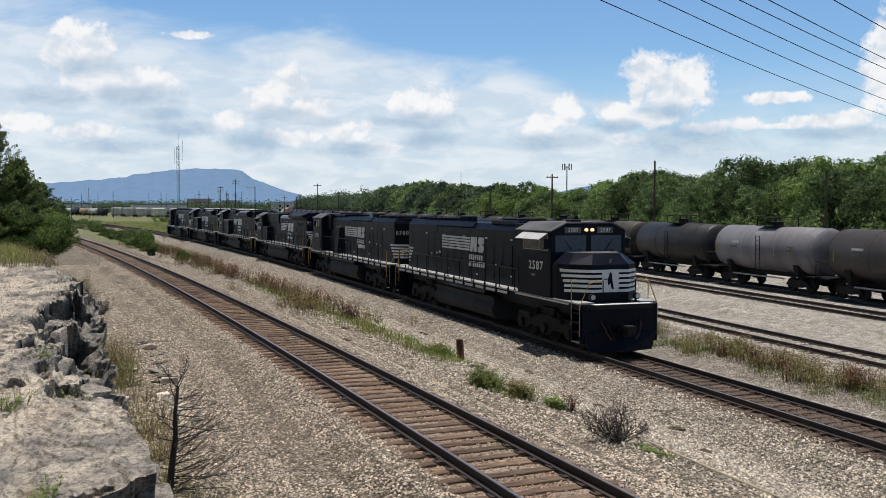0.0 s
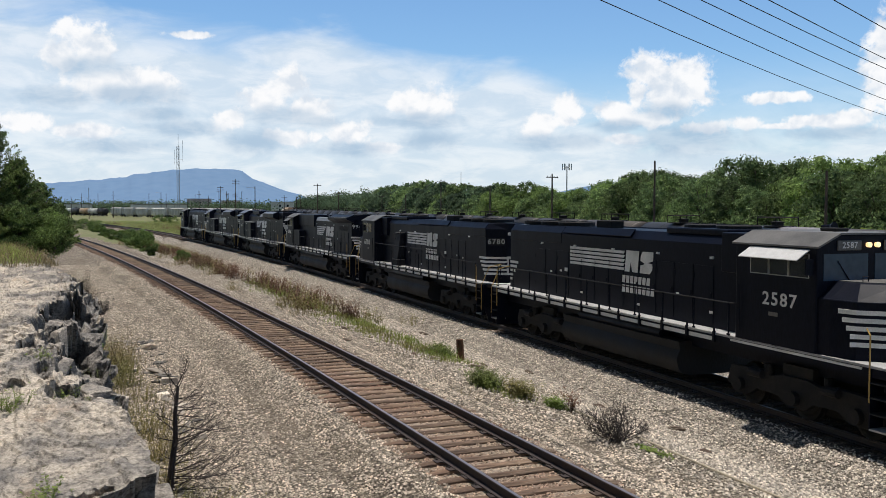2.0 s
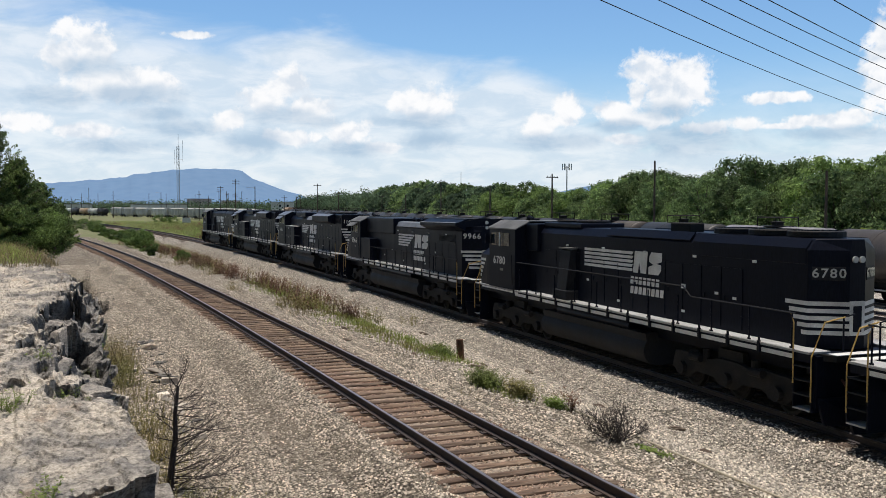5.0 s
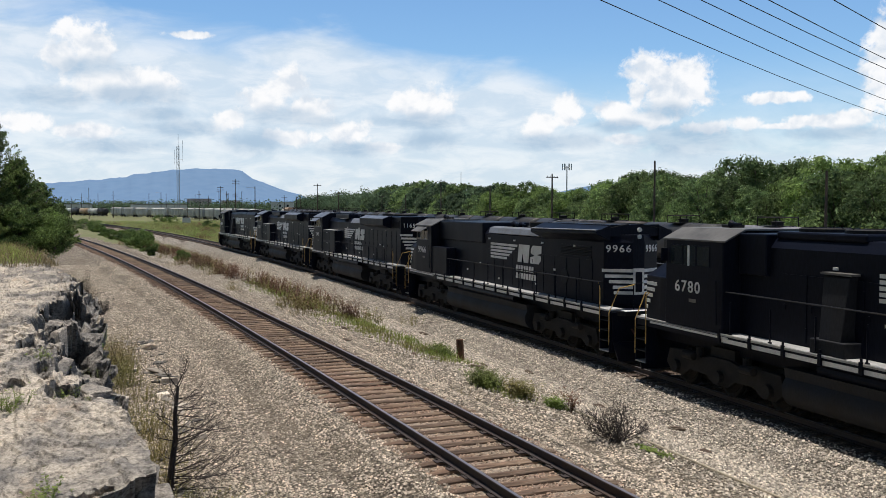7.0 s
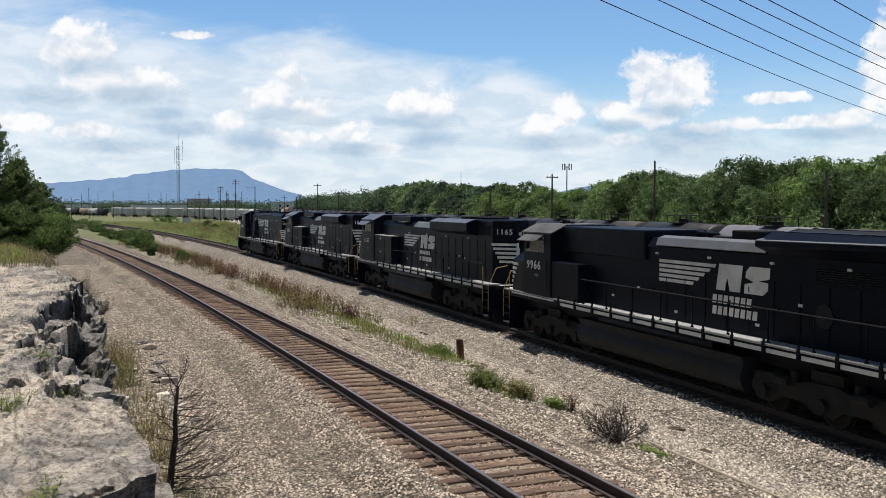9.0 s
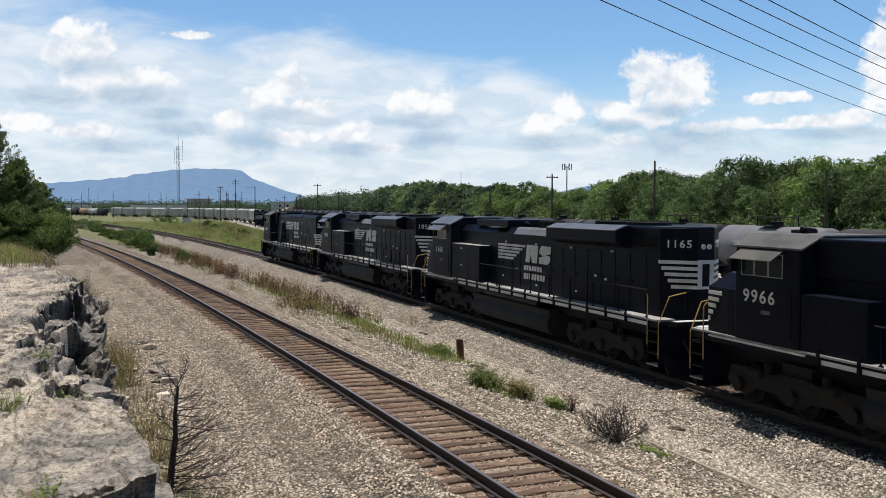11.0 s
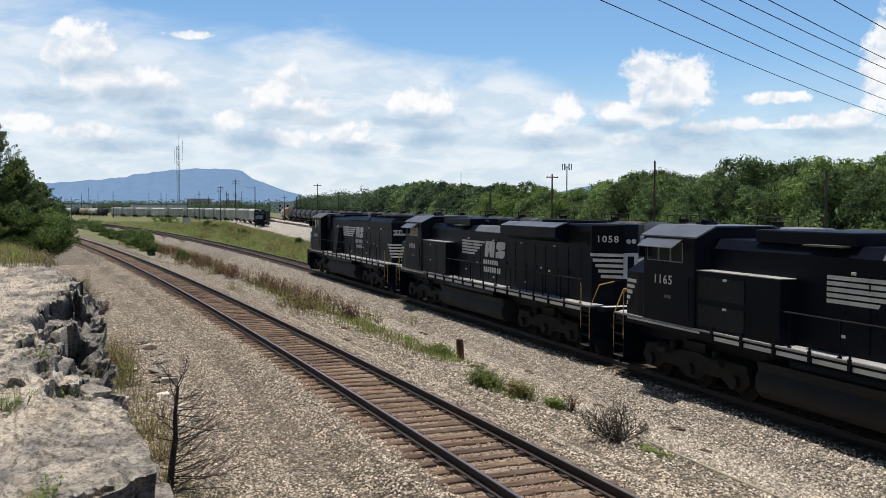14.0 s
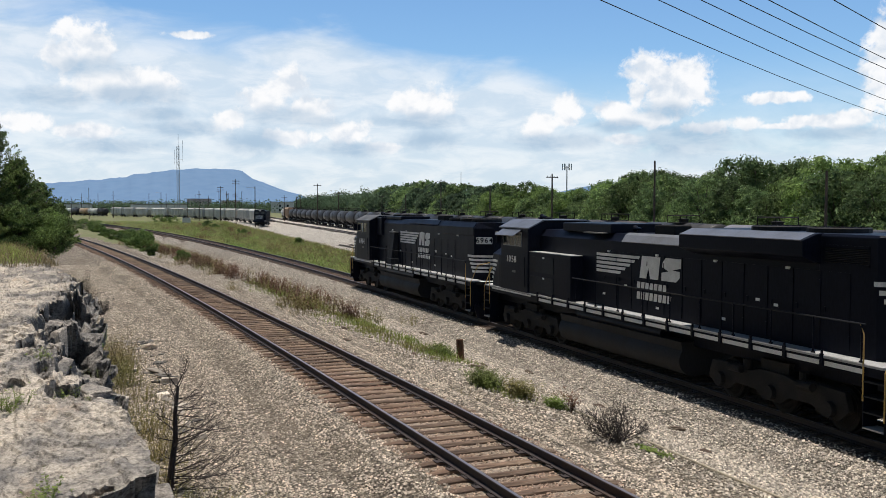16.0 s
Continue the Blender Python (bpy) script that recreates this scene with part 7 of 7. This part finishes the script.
    if patch:
        for i, (x, z, w) in enumerate([(-3.0, 0.35, 0.9), (-3.0, 0.05, 0.7), (2.9, 0.2, 0.5), (2.9, 0.0, 0.6)]):
            a = z / r
            part("marking_bar", Mesh().box(x, x + w, -r * math.cos(a) - 0.02, -r * math.cos(a) + 0.03, zc + z - 0.07, zc + z + 0.07), WHITE if i == 0 else ROOF_GREY, t)
        for x in (-h + 0.75, 1.6, 3.0):
            part("yellow_mark", Mesh().box(x, x + 0.07, -r - 0.012, -r + 0.1, zc - 0.35, zc + 0.2), YELLOW, t)
    return t


def hopper_car(label="grey covered hopper car standing in the yard", mat=None):
    t = thing("hopper_car", label=label, category="hopper car", group="hopper cars standing in the yard")
    mat = mat or HOPPER_GREY
    body = [(-1.5, 1.4), (1.5, 1.4), (1.55, 3.9), (1.1, 4.3), (-1.1, 4.3), (-1.55, 3.9)]
    part("body", Mesh().prism(body, -6.2, 6.2), mat, t)
    for s in (-1, 1):
        for i in range(9):
            part("rib", Mesh().box(-5.6 + i * 1.4 - 0.05, -5.6 + i * 1.4 + 0.05, min(s * 1.5, s * 1.62), max(s * 1.5, s * 1.62), 1.4, 3.85), mat, t)
        part("end_slope", Mesh().slab([(s * 6.2, 1.6), (s * 6.2, 3.6), (s * 7.3, 3.6), (s * 7.3, 3.4)], -1.4, 1.4), mat, t)
        part("end_sill", Mesh().box(min(s * 6.2, s * 7.6), max(s * 6.2, s * 7.6), -1.4, 1.4, 0.95, 1.15), UNDER, t)
        part("end_ladder", Mesh().box(s * 7.3 - 0.05, s * 7.3 + 0.05, -1.5, -1.1, 1.1, 4.0), mat, t)
        car_truck(t, s * 6.0)
    for i in range(3):
        part("discharge_bay", Mesh().loft([[(-4 + i * 4 - 1.6, -1.3, 1.42), (-4 + i * 4 + 1.6, -1.3, 1.42), (-4 + i * 4 + 1.6, 1.3, 1.42), (-4 + i * 4 - 1.6, 1.3, 1.42)],
                                           [(-4 + i * 4 - 0.4, -0.8, 0.5), (-4 + i * 4 + 0.4, -0.8, 0.5), (-4 + i * 4 + 0.4, 0.8, 0.5), (-4 + i * 4 - 0.4, 0.8, 0.5)]]), mat, t)
    part("roof_walk", Mesh().box(-6.2, 6.2, -0.4, 0.4, 4.33, 4.38), ROOF_GREY, t)
    return t


def place_on(t, line, x, z):
    y, s = line(x)
    t.matrix_basis = pose(x, y, z, 0, 0, math.degrees(math.atan(s)))
    return t


def yard_cars():
    fifth = TRACKS["fifth"][0]
    near = [tank_car(TANK_BROWN, label="brownish black tank car with yellow marks", patch=True),
            tank_car(TANK_GREY, label="faded two-tone grey tank car with ladder and top rail", patch=True),
            tank_car(TANK_BLACK, label="dull black tank car with top platform"),
            tank_car(TANK_BROWN, label="dusty dark brown tank car")]
    black = tank_car(TANK_BLACK, label="dull black tank car with top platform")
    for i, t in enumerate(near):
        place_on(t, fifth, -37.28 - 11.38 * i, -0.1)
    place_on(black, fifth, -37.28 - 11.38 * 4, -0.1)
    for i in range(5, 25):
        x = -37.28 - 11.38 * i
        y, s = fifth(x)
        copy_thing(black, pose(x, y, -0.1, 0, 0, math.degrees(math.atan(s))))
    t = tank_car(TANK_WHITE, label="white tank car at the end of the string")
    place_on(t, fifth, -37.28 - 11.38 * 26 - 2.6, -0.1)
    place_on(hopper_car("tan covered hopper car in the string", TANK_TAN), fifth, -37.28 - 11.38 * 25 - 1.6, -0.1)
    # second string, with its own curve
    row = lambda x: (float(np.interp(x, [-560, -434, -395, -314, -258], [-54, -10.1, 7.0, 19.5, 19.3])), 0)
    heading = lambda x: math.degrees(math.atan2(row(x + 4)[0] - row(x - 4)[0], 8))
    h = hopper_car()
    xs = [-278 - 15.6 * i for i in range(13)]
    for i, x in enumerate(xs):
        m = pose(x, row(x)[0], YARD_Z + 0.25, 0, 0, heading(x))
        if i == 0:
            h.matrix_basis = m
        else:
            copy_thing(h, m)
    t = tank_car(TANK_WHITE, label="short white tank car behind the yard engine")
    t.matrix_basis = pose(-265.0, row(-265.0)[0], YARD_Z + 0.25, 0, 0, heading(-266))
    for i, mat in enumerate([TANK_BLACK, TANK_WHITE, TANK_TAN, TANK_BLACK, TANK_WHITE, TANK_BLACK, TANK_WHITE, TANK_BLACK]):
        x = -480 - 13.2 * i
        t = tank_car(mat, label=["black tank car far off in the yard", "white tank car far off in the yard", "tan tank car far off in the yard"][[TANK_BLACK, TANK_WHITE, TANK_TAN].index(mat)])
        t.matrix_basis = pose(x, row(x)[0] - 2.5, YARD_Z + 0.25, 0, 0, heading(x))


yard_cars()


def yard_engine():
    t = thing("yard_engine", pose(-250.0, 17.6, YARD_Z + 0.25, 0, 0, -16), label="small black yard locomotive with white front stripes", category="locomotive")
    part("frame", Mesh().box(-7.8, 7.8, -1.45, 1.45, 1.1, 1.6), BLACK, t)
    part("hood", Mesh().box(-7.0, 3.4, -0.9, 0.9, 1.6, 4.0).box(5.6, 7.1, -0.9, 0.9, 1.6, 3.0), BLACK, t)
    part("cab", Mesh().prism([(-1.5, 1.6), (1.5, 1.6), (1.5, 4.0), (0.8, 4.35), (-0.8, 4.35), (-1.5, 4.0)], 3.4, 5.6), BLACK, t)
    for s in (-1, 1):
        part("cab_window", Mesh().box(5.6, 5.62, s * 0.75 - 0.4, s * 0.75 + 0.4, 3.2, 3.8), GLASS_DARK, t)
        part("side_window", Mesh().box(3.8, 5.2, s * 1.5 - 0.01, s * 1.5 + 0.01, 3.2, 3.8), GLASS_DARK, t)
        part("headlight", Mesh().cyl((5.66, s * 0.12, 4.05), (1, 0, 0), 0.12, 0.05, 12), LENS, t)
        part("handrail", Mesh().tube([(-7.6, s * 1.42, 2.5), (7.6, s * 1.42, 2.5)], 0.03, 5), ROOF_GREY, t)
        car_truck(t, s * 4.6)
    for i in range(4):
        part("nose_stripe", Mesh().box(7.1, 7.12, -0.88, 0.88, 1.9 + i * 0.25, 2.03 + i * 0.25), WHITE, t)
    part("fuel_tank", Mesh().box(-2.2, 2.2, -1.3, 1.3, 0.4, 1.1), GREY_BLACK, t)


yard_engine()

# ---------------- poles, mast, wires, far buildings ----------------
POLE = material("dark_creosoted_pole", (0.06, 0.045, 0.035), 0.95, vary=0.3, scale=2, fine=30, bump=0.4, streak=(1, 1, 0.1))
STEEL = material("galvanised_steel", (0.30, 0.31, 0.32), 0.5, metal=0.4, vary=0.15, scale=2, fine=30, bump=0.05)
# red brick greyed towards blue: distance haze is put into the colour
BRICK_FAR = material("haze_tinted_brick", (0.34, 0.29, 0.31), 0.9, vary=0.2, scale=0.3, fine=3, bump=0.1)
PALE_WALL = material("pale_grey_wall", (0.50, 0.50, 0.48), 0.8, vary=0.1, scale=0.4, fine=4, bump=0.05)


def utility_pole(x, y, top, arms=1, lamp=False, base=YARD_Z):
    t = thing("utility_pole", pose(x, y, base, 0, 0, 20), label="dark wooden utility pole with crossarm in the yard" if arms else "bare dark wooden pole in the yard", category="pole", group="poles in the yard")
    h = top - base
    part("shaft", Mesh().tube([(0, 0, -0.5), (0, 0, h)], 0.15, 8, 0.65), POLE, t)
    for i in range(arms):
        z = h - 0.5 - i * 0.8
        part("crossarm", Mesh().box(-0.06, 0.06, -1.15, 1.15, z - 0.06, z + 0.06), POLE, t)
        for y2 in (-1.0, -0.4, 0.4, 1.0):
            part("insulator", Mesh().cyl((0, y2, z + 0.13), (0, 0, 1), 0.05, 0.08, 6), STEEL, t)
    if lamp:
        part("lamp_arm", Mesh().tube([(0, 0, h - 0.6), (0.3, -1.0, h - 0.2), (0.3, -1.9, h - 0.2)], 0.05, 5), STEEL, t)
        part("lamp_head", Mesh().box(0.15, 0.45, -2.5, -1.8, h - 0.3, h - 0.16), STEEL, t)


for x, y, top, arms, lamp in [(-403.1, -31.7, 11.8, 0, False), (-436.2, -23.0, 11.2, 0, False), (-452.2, -2.3, 11.0, 0, True), (-339.6, 7.2, 10.0, 0, False), (-278.4, 13.5, 12.5, 2, False), (-248.3, 15.3, 9.9, 0, True),
                              (-333.2, 36.2, 8.3, 1, False), (-291, 34.6, 8.6, 0, False), (-244.3, 31.1, 10.7, 1, False), (-365.9, 4.6, 6.7, 0, False), (-259.8, 52.8, 8.0, 1, False), (-226.2, 50.1, 7.7, 0, False), (-189.3, 47.2, 10.5, 1, False),
                              (-153.2, 44.3, 8.6, 0, False), (-122.4, 41.8, 9.56, 1, False), (-90.6, 39.3, 9.96, 0, False), (-60.9, 36.9, 7.8, 0, False), (-520, -40, 11, 0, False), (-560, -25, 11, 1, False), (-600, -5, 12, 0, False),
                              (-500, 18, 11, 1, False), (-470, 30, 11, 0, True), (-430, 22, 11.5, 1, False), (-640, 25, 12, 0, False), (-390, 25, 10, 2, False), (-580, 40, 12, 1, False), (-429, -39.8, 8.3, 0, False), (-480, -30.6, 10.7, 0, False), (-430, -0.8, 10.0, 0, False), (-559, 8.1, 9.0, 0, False), (-429, 17.3, 9.1, 0, False),
                              (-329, 13.6, 11.5, 2, False), (-378, 20.4, 10.4, 0, False), (-358, 24.1, 10.2, 0, False), (-316, 33.5, 8.3, 0, False), (-296, 34.3, 7.6, 0, False), (-225, 32.6, 8.4, 1, False)]:
    utility_pole(x, y, top, arms, lamp)


def lattice_mast(x, y, top, w, label, name="radio_mast", panels=22, antennas=True):
    t = thing(name, pose(x, y, YARD_Z), label=label, category="mast")
    h = top - YARD_Z
    legs = [(w * math.cos(a), w * math.sin(a)) for a in (0.5, 2.6, 4.7)]
    for lx, ly in legs:
        part("leg", Mesh().tube([(lx, ly, -0.5), (lx, ly, h)], 0.13, 5), STEEL, t)
    m = Mesh()
    for i in range(panels):
        z0, z1 = h * i / panels, h * (i + 1) / panels
        for k in range(3):
            a, b = legs[k], legs[(k + 1) % 3]
            m.tube([(*a, z0), (*b, z1)], 0.06, 4).tube([(*a, z1), (*b, z1)], 0.06, 4)
    part("bracing", m, STEEL, t)
    if antennas:
        for i, (dx, dy, z0, z1) in enumerate([(2.2, 0, h - 8, h + 1), (-2.4, 0, h - 12, h - 4), (0, 0, h, h + 8), (0, 2.6, h - 9, h + 4), (0, -2.2, h - 11, h - 2)]):
            part("antenna", Mesh().tube([(0, 0, z0 + 1), (dx, dy, z0 + 1), (dx, dy, z0), (dx, dy, z1)], 0.09, 5), STEEL, t)


lattice_mast(-599, 12.6, 41.0, 1.0, "tall lattice radio mast with whip antennas")
t = thing("cell_tower", pose(-211, 87.5, YARD_Z), label="grey cell tower with antenna panels above the woods", category="tower")
part("shaft", Mesh().tube([(0, 0, -0.5), (0, 0, 15.6)], 0.22, 8, 0.6), STEEL, t)
for i in range(6):
    a = i * 1.047
    part("antenna_panel", Mesh().box(-0.12, 0.12, -0.08, 0.08, 14.6, 16.2, pose(1.1 * math.cos(a), 1.1 * math.sin(a), 0)), PALE_WALL, t)
    part("antenna_arm", Mesh().tube([(0, 0, 15.2), (1.1 * math.cos(a), 1.1 * math.sin(a), 15.2)], 0.05, 4), STEEL, t)
t = thing("thin_mast", pose(-282.6, 85, YARD_Z), label="thin white mast above the woods", category="mast")
part("shaft", Mesh().tube([(0, 0, -0.5), (0, 0, 16.5)], 0.14, 6, 0.5), PALE_WALL, t)


def overhead_wires():
    """Six parallel wires that hang across the yard, twenty metres above the eye."""
    H = 20.0
    for (b0, e0), (b1, e1) in [((27.97, 0.2155), (43.83, 0.0874)), ((31.37, 0.2131), (43.81, 0.1026)), ((33.8, 0.2109), (43.79, 0.1173)), ((35.95, 0.2087), (43.77, 0.1324)), ((37.56, 0.2068), (43.76, 0.1416)), ((41.02, 0.2022), (43.72, 0.1702))]:
        p, q = [Vector((-math.cos(radians(b)) * H / e, EYE.y + math.sin(radians(b)) * H / e, EYE.z + H)) for b, e in ((b0, e0), (b1, e1))]
        d = (q - p).normalized()
        pts = [p + d * s for s in range(-160, 301, 20)]
        ends = (pts[0], pts[-1])
        pts = [v + Vector((0, 0, 0.00012 * ((v - (p + q) / 2).length) ** 2 - 0.00012 * ((q - p).length / 2) ** 2)) for v in pts]
        tagged(part("overhead_wire", Mesh().tube(pts, 0.05, 5), UNDER), "thin dark overhead wire across the sky", "wire", "overhead wires", kind="structure")


overhead_wires()


def far_building(x, y, w, d, h, wall, label, storeys):
    t = thing("building", pose(x, y, YARD_Z, 0, 0, 8), label=label, category="building")
    part("wall", Mesh().box(-d / 2, d / 2, -w / 2, w / 2, 0, h), wall, t)
    part("roof", Mesh().box(-d / 2 - 0.3, d / 2 + 0.3, -w / 2 - 0.3, w / 2 + 0.3, h, h + 0.4), ROOF_GREY, t)
    for s in range(storeys):
        n = max(2, int(w / 5))
        for i in range(n):
            yy = -w / 2 + (i + 0.5) * w / n
            part("window", Mesh().box(d / 2, d / 2 + 0.06, yy - 0.8, yy + 0.8, 1.2 + s * 3.3, 2.9 + s * 3.3), GLASS_DARK, t)


for x, y, w, d, h, wall, label, st in [(-1150, 62, 26, 16, 13, BRICK_FAR, "hazy red brick building far behind the yard", 3), (-1160, 100, 20, 14, 11, BRICK_FAR, "small hazy red brick building far off", 3),
                                       (-640, 2, 34, 14, 6.0, PALE_WALL, "long pale industrial shed far off", 1), (-620, -52, 26, 14, 6.0, PALE_WALL, "pale low warehouse far off in the yard", 1), (-720, 100, 24, 14, 8.0, PALE_WALL, "pale flat building far behind the yard", 2)]:
    far_building(x, y, w, d, h, wall, label, st)
t = thing("relay_cabinet", pose(-308, 1.1, YARD_Z), label="pale concrete relay box beside the yard", category="cabinet")
part("body", Mesh().box(-1.1, 1.1, -1.2, 1.2, -0.2, 1.6), PALE_WALL, t, bevel=0.05)
part("lid", Mesh().box(-1.2, 1.2, -1.3, 1.3, 1.6, 1.75), ROOF_GREY, t)


# ---------------- mountain on the horizon ----------------
def mountain():
    m = bpy.data.materials.new("hazy_blue_forest")
    m.use_nodes = True
    N, L = m.node_tree.nodes, m.node_tree.links
    bs = N["Principled BSDF"]
    nz, mp = N.new("ShaderNodeTexNoise"), N.new("ShaderNodeMix")
    nz.inputs["Scale"].default_value, nz.inputs["Detail"].default_value = 0.02, 6
    tc = N.new("ShaderNodeTexCoord")
    L.new(tc.outputs["Object"], nz.inputs["Vector"])
    mp.data_type = "RGBA"
    # distance haze is put into the blue base colour and a faint emission
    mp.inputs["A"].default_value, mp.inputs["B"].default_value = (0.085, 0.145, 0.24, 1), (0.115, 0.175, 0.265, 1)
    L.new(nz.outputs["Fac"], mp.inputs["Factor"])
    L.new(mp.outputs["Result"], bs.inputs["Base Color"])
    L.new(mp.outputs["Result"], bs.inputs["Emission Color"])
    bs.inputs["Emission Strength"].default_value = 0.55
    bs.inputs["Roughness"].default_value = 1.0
    bs.inputs["Specular IOR Level"].default_value = 0.0
    az = [-26, -18, -10, -4.56, -0.94, 0.93, 3.17, 4.7, 6.27, 7.1, 8.77, 10.29, 13, 20, 25, 27, 29, 31.5, 40, 60]
    el = [0.004, 0.010, 0.0175, 0.021, 0.0268, 0.0329, 0.0374, 0.0378, 0.0369, 0.0269, 0.0164, 0.0082, 0.004, 0.004, 0.012, 0.0198, 0.0233, 0.018, 0.006, 0.004]
    rows = []
    for a in np.arange(-26, 60, 0.2):
        top = np.interp(a, az, el) * 4200 + 6 * noise.fractal(Vector((a * 1.5, 0, 0)), 1.0, 2.0, 4)
        row = []
        for d, f in ((3500, 0.0), (3700, 0.3), (3900, 0.62), (4050, 0.85), (4150, 0.97), (4200, 1.0), (4350, 0.95)):
            gully = 1 + 0.10 * noise.fractal(Vector((a * 0.9, d * 0.004, 3)), 1.0, 2.0, 4) * (1 - abs(2 * f - 1))
            b = radians(a)
            row.append((-math.cos(b) * d, EYE.y + math.sin(b) * d, EYE.z - 8 * (1 - f) + top * f * gully * (d / 4200)))
        rows.append(row)
    n, k = len(rows), len(rows[0])
    idx = np.arange(n * k).reshape(n, k)
    f = np.stack([idx[:-1, :-1], idx[1:, :-1], idx[1:, 1:], idx[:-1, 1:]], -1).reshape(-1, 4)
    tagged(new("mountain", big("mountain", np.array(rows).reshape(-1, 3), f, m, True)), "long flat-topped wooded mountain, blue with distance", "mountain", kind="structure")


mountain()

# ---------------- small things along the tracks ----------------
RUST = material("rusty_iron", (0.16, 0.075, 0.04), 0.9, vary=0.35, scale=6, fine=50, bump=0.4, second=(0.08, 0.04, 0.03))
OLD_WOOD = material("old_grey_wood", (0.16, 0.12, 0.09), 0.95, vary=0.3, scale=5, fine=50, bump=0.5, streak=(1, 0.2, 1))
x, y = -28.0, -5.75
t = thing("marker_post", pose(x, y, float(ground_z(x, y)), 2, -3, 15), label="short rusty brown marker post in the gravel", category="post")
part("post", Mesh().box(-0.11, 0.11, -0.04, 0.04, -0.3, 0.68).box(-0.11, -0.07, -0.1, 0.1, -0.3, 0.68), RUST, t, bevel=0.01)
for i, (x, y, l, w, turn) in enumerate([(-20.0, -2.9, 0.42, 0.07, 70), (-30.3, -9.0, 0.35, 0.07, 30), (-33.3, -8.4, 0.3, 0.06, 40), (-28.4, -3.2, 0.45, 0.06, 0), (-45, -4.6, 0.6, 0.08, 15), (-53, -5.0, 0.9, 0.08, 25), (-55, -4.5, 1.1, 0.1, 10), (-49, -5.4, 0.8, 0.08, -5), (-26.0, -6.0, 0.45, 0.07, 50), (-38, -3.9, 0.5, 0.06, 20)]):
    ob = part("wood_scrap", Mesh().box(-l / 2, l / 2, -w, w, 0.0, 0.06).box(-l / 2 + 0.05, l / 2 - 0.1, -w * 0.6, w * 0.7, 0.06, 0.09), OLD_WOOD, bevel=0.01, m=pose(x, y, float(ground_z(x, y)) + 0.01, 3, 4, turn))
    tagged(ob, "broken piece of old dark timber on the gravel", "wood scrap", "timber scraps on the gravel")


# ---------------- ties, the nearest as pieces of their own ----------------
build_ties(near_track, "near", TIE, (-120, 12), 0.05)
build_ties(main_track, "main", TIE_DARK, (-75, 12), 0.02)
for t, n in zip(yard_tracks, ("third", "fourth", "fifth")):
    build_ties(t, n, TIE_DARK, (-52, -20), 0.0)


# ---------------- what moves ----------------
def motions():
    times = [0.5 * i for i in range(33)]
    fine = [0.1 * i for i in range(161)]
    for i, (loco, wheels) in enumerate(MADE):
        centre = (ENDS[i] + ENDS[i + 1]) / 2
        walk(loco, [(t, loco_pose(centre + run(t), i > 0)) for t in times])
        way = 1 if i == 0 else -1
        for wheel in wheels:
            hub = wheel.matrix_basis.translation.copy()
            walk(wheel, [(t, Matrix.Translation(hub) @ Matrix.Rotation(way * run(t) / WHEEL_R, 4, "Y")) for t in fine])


motions()
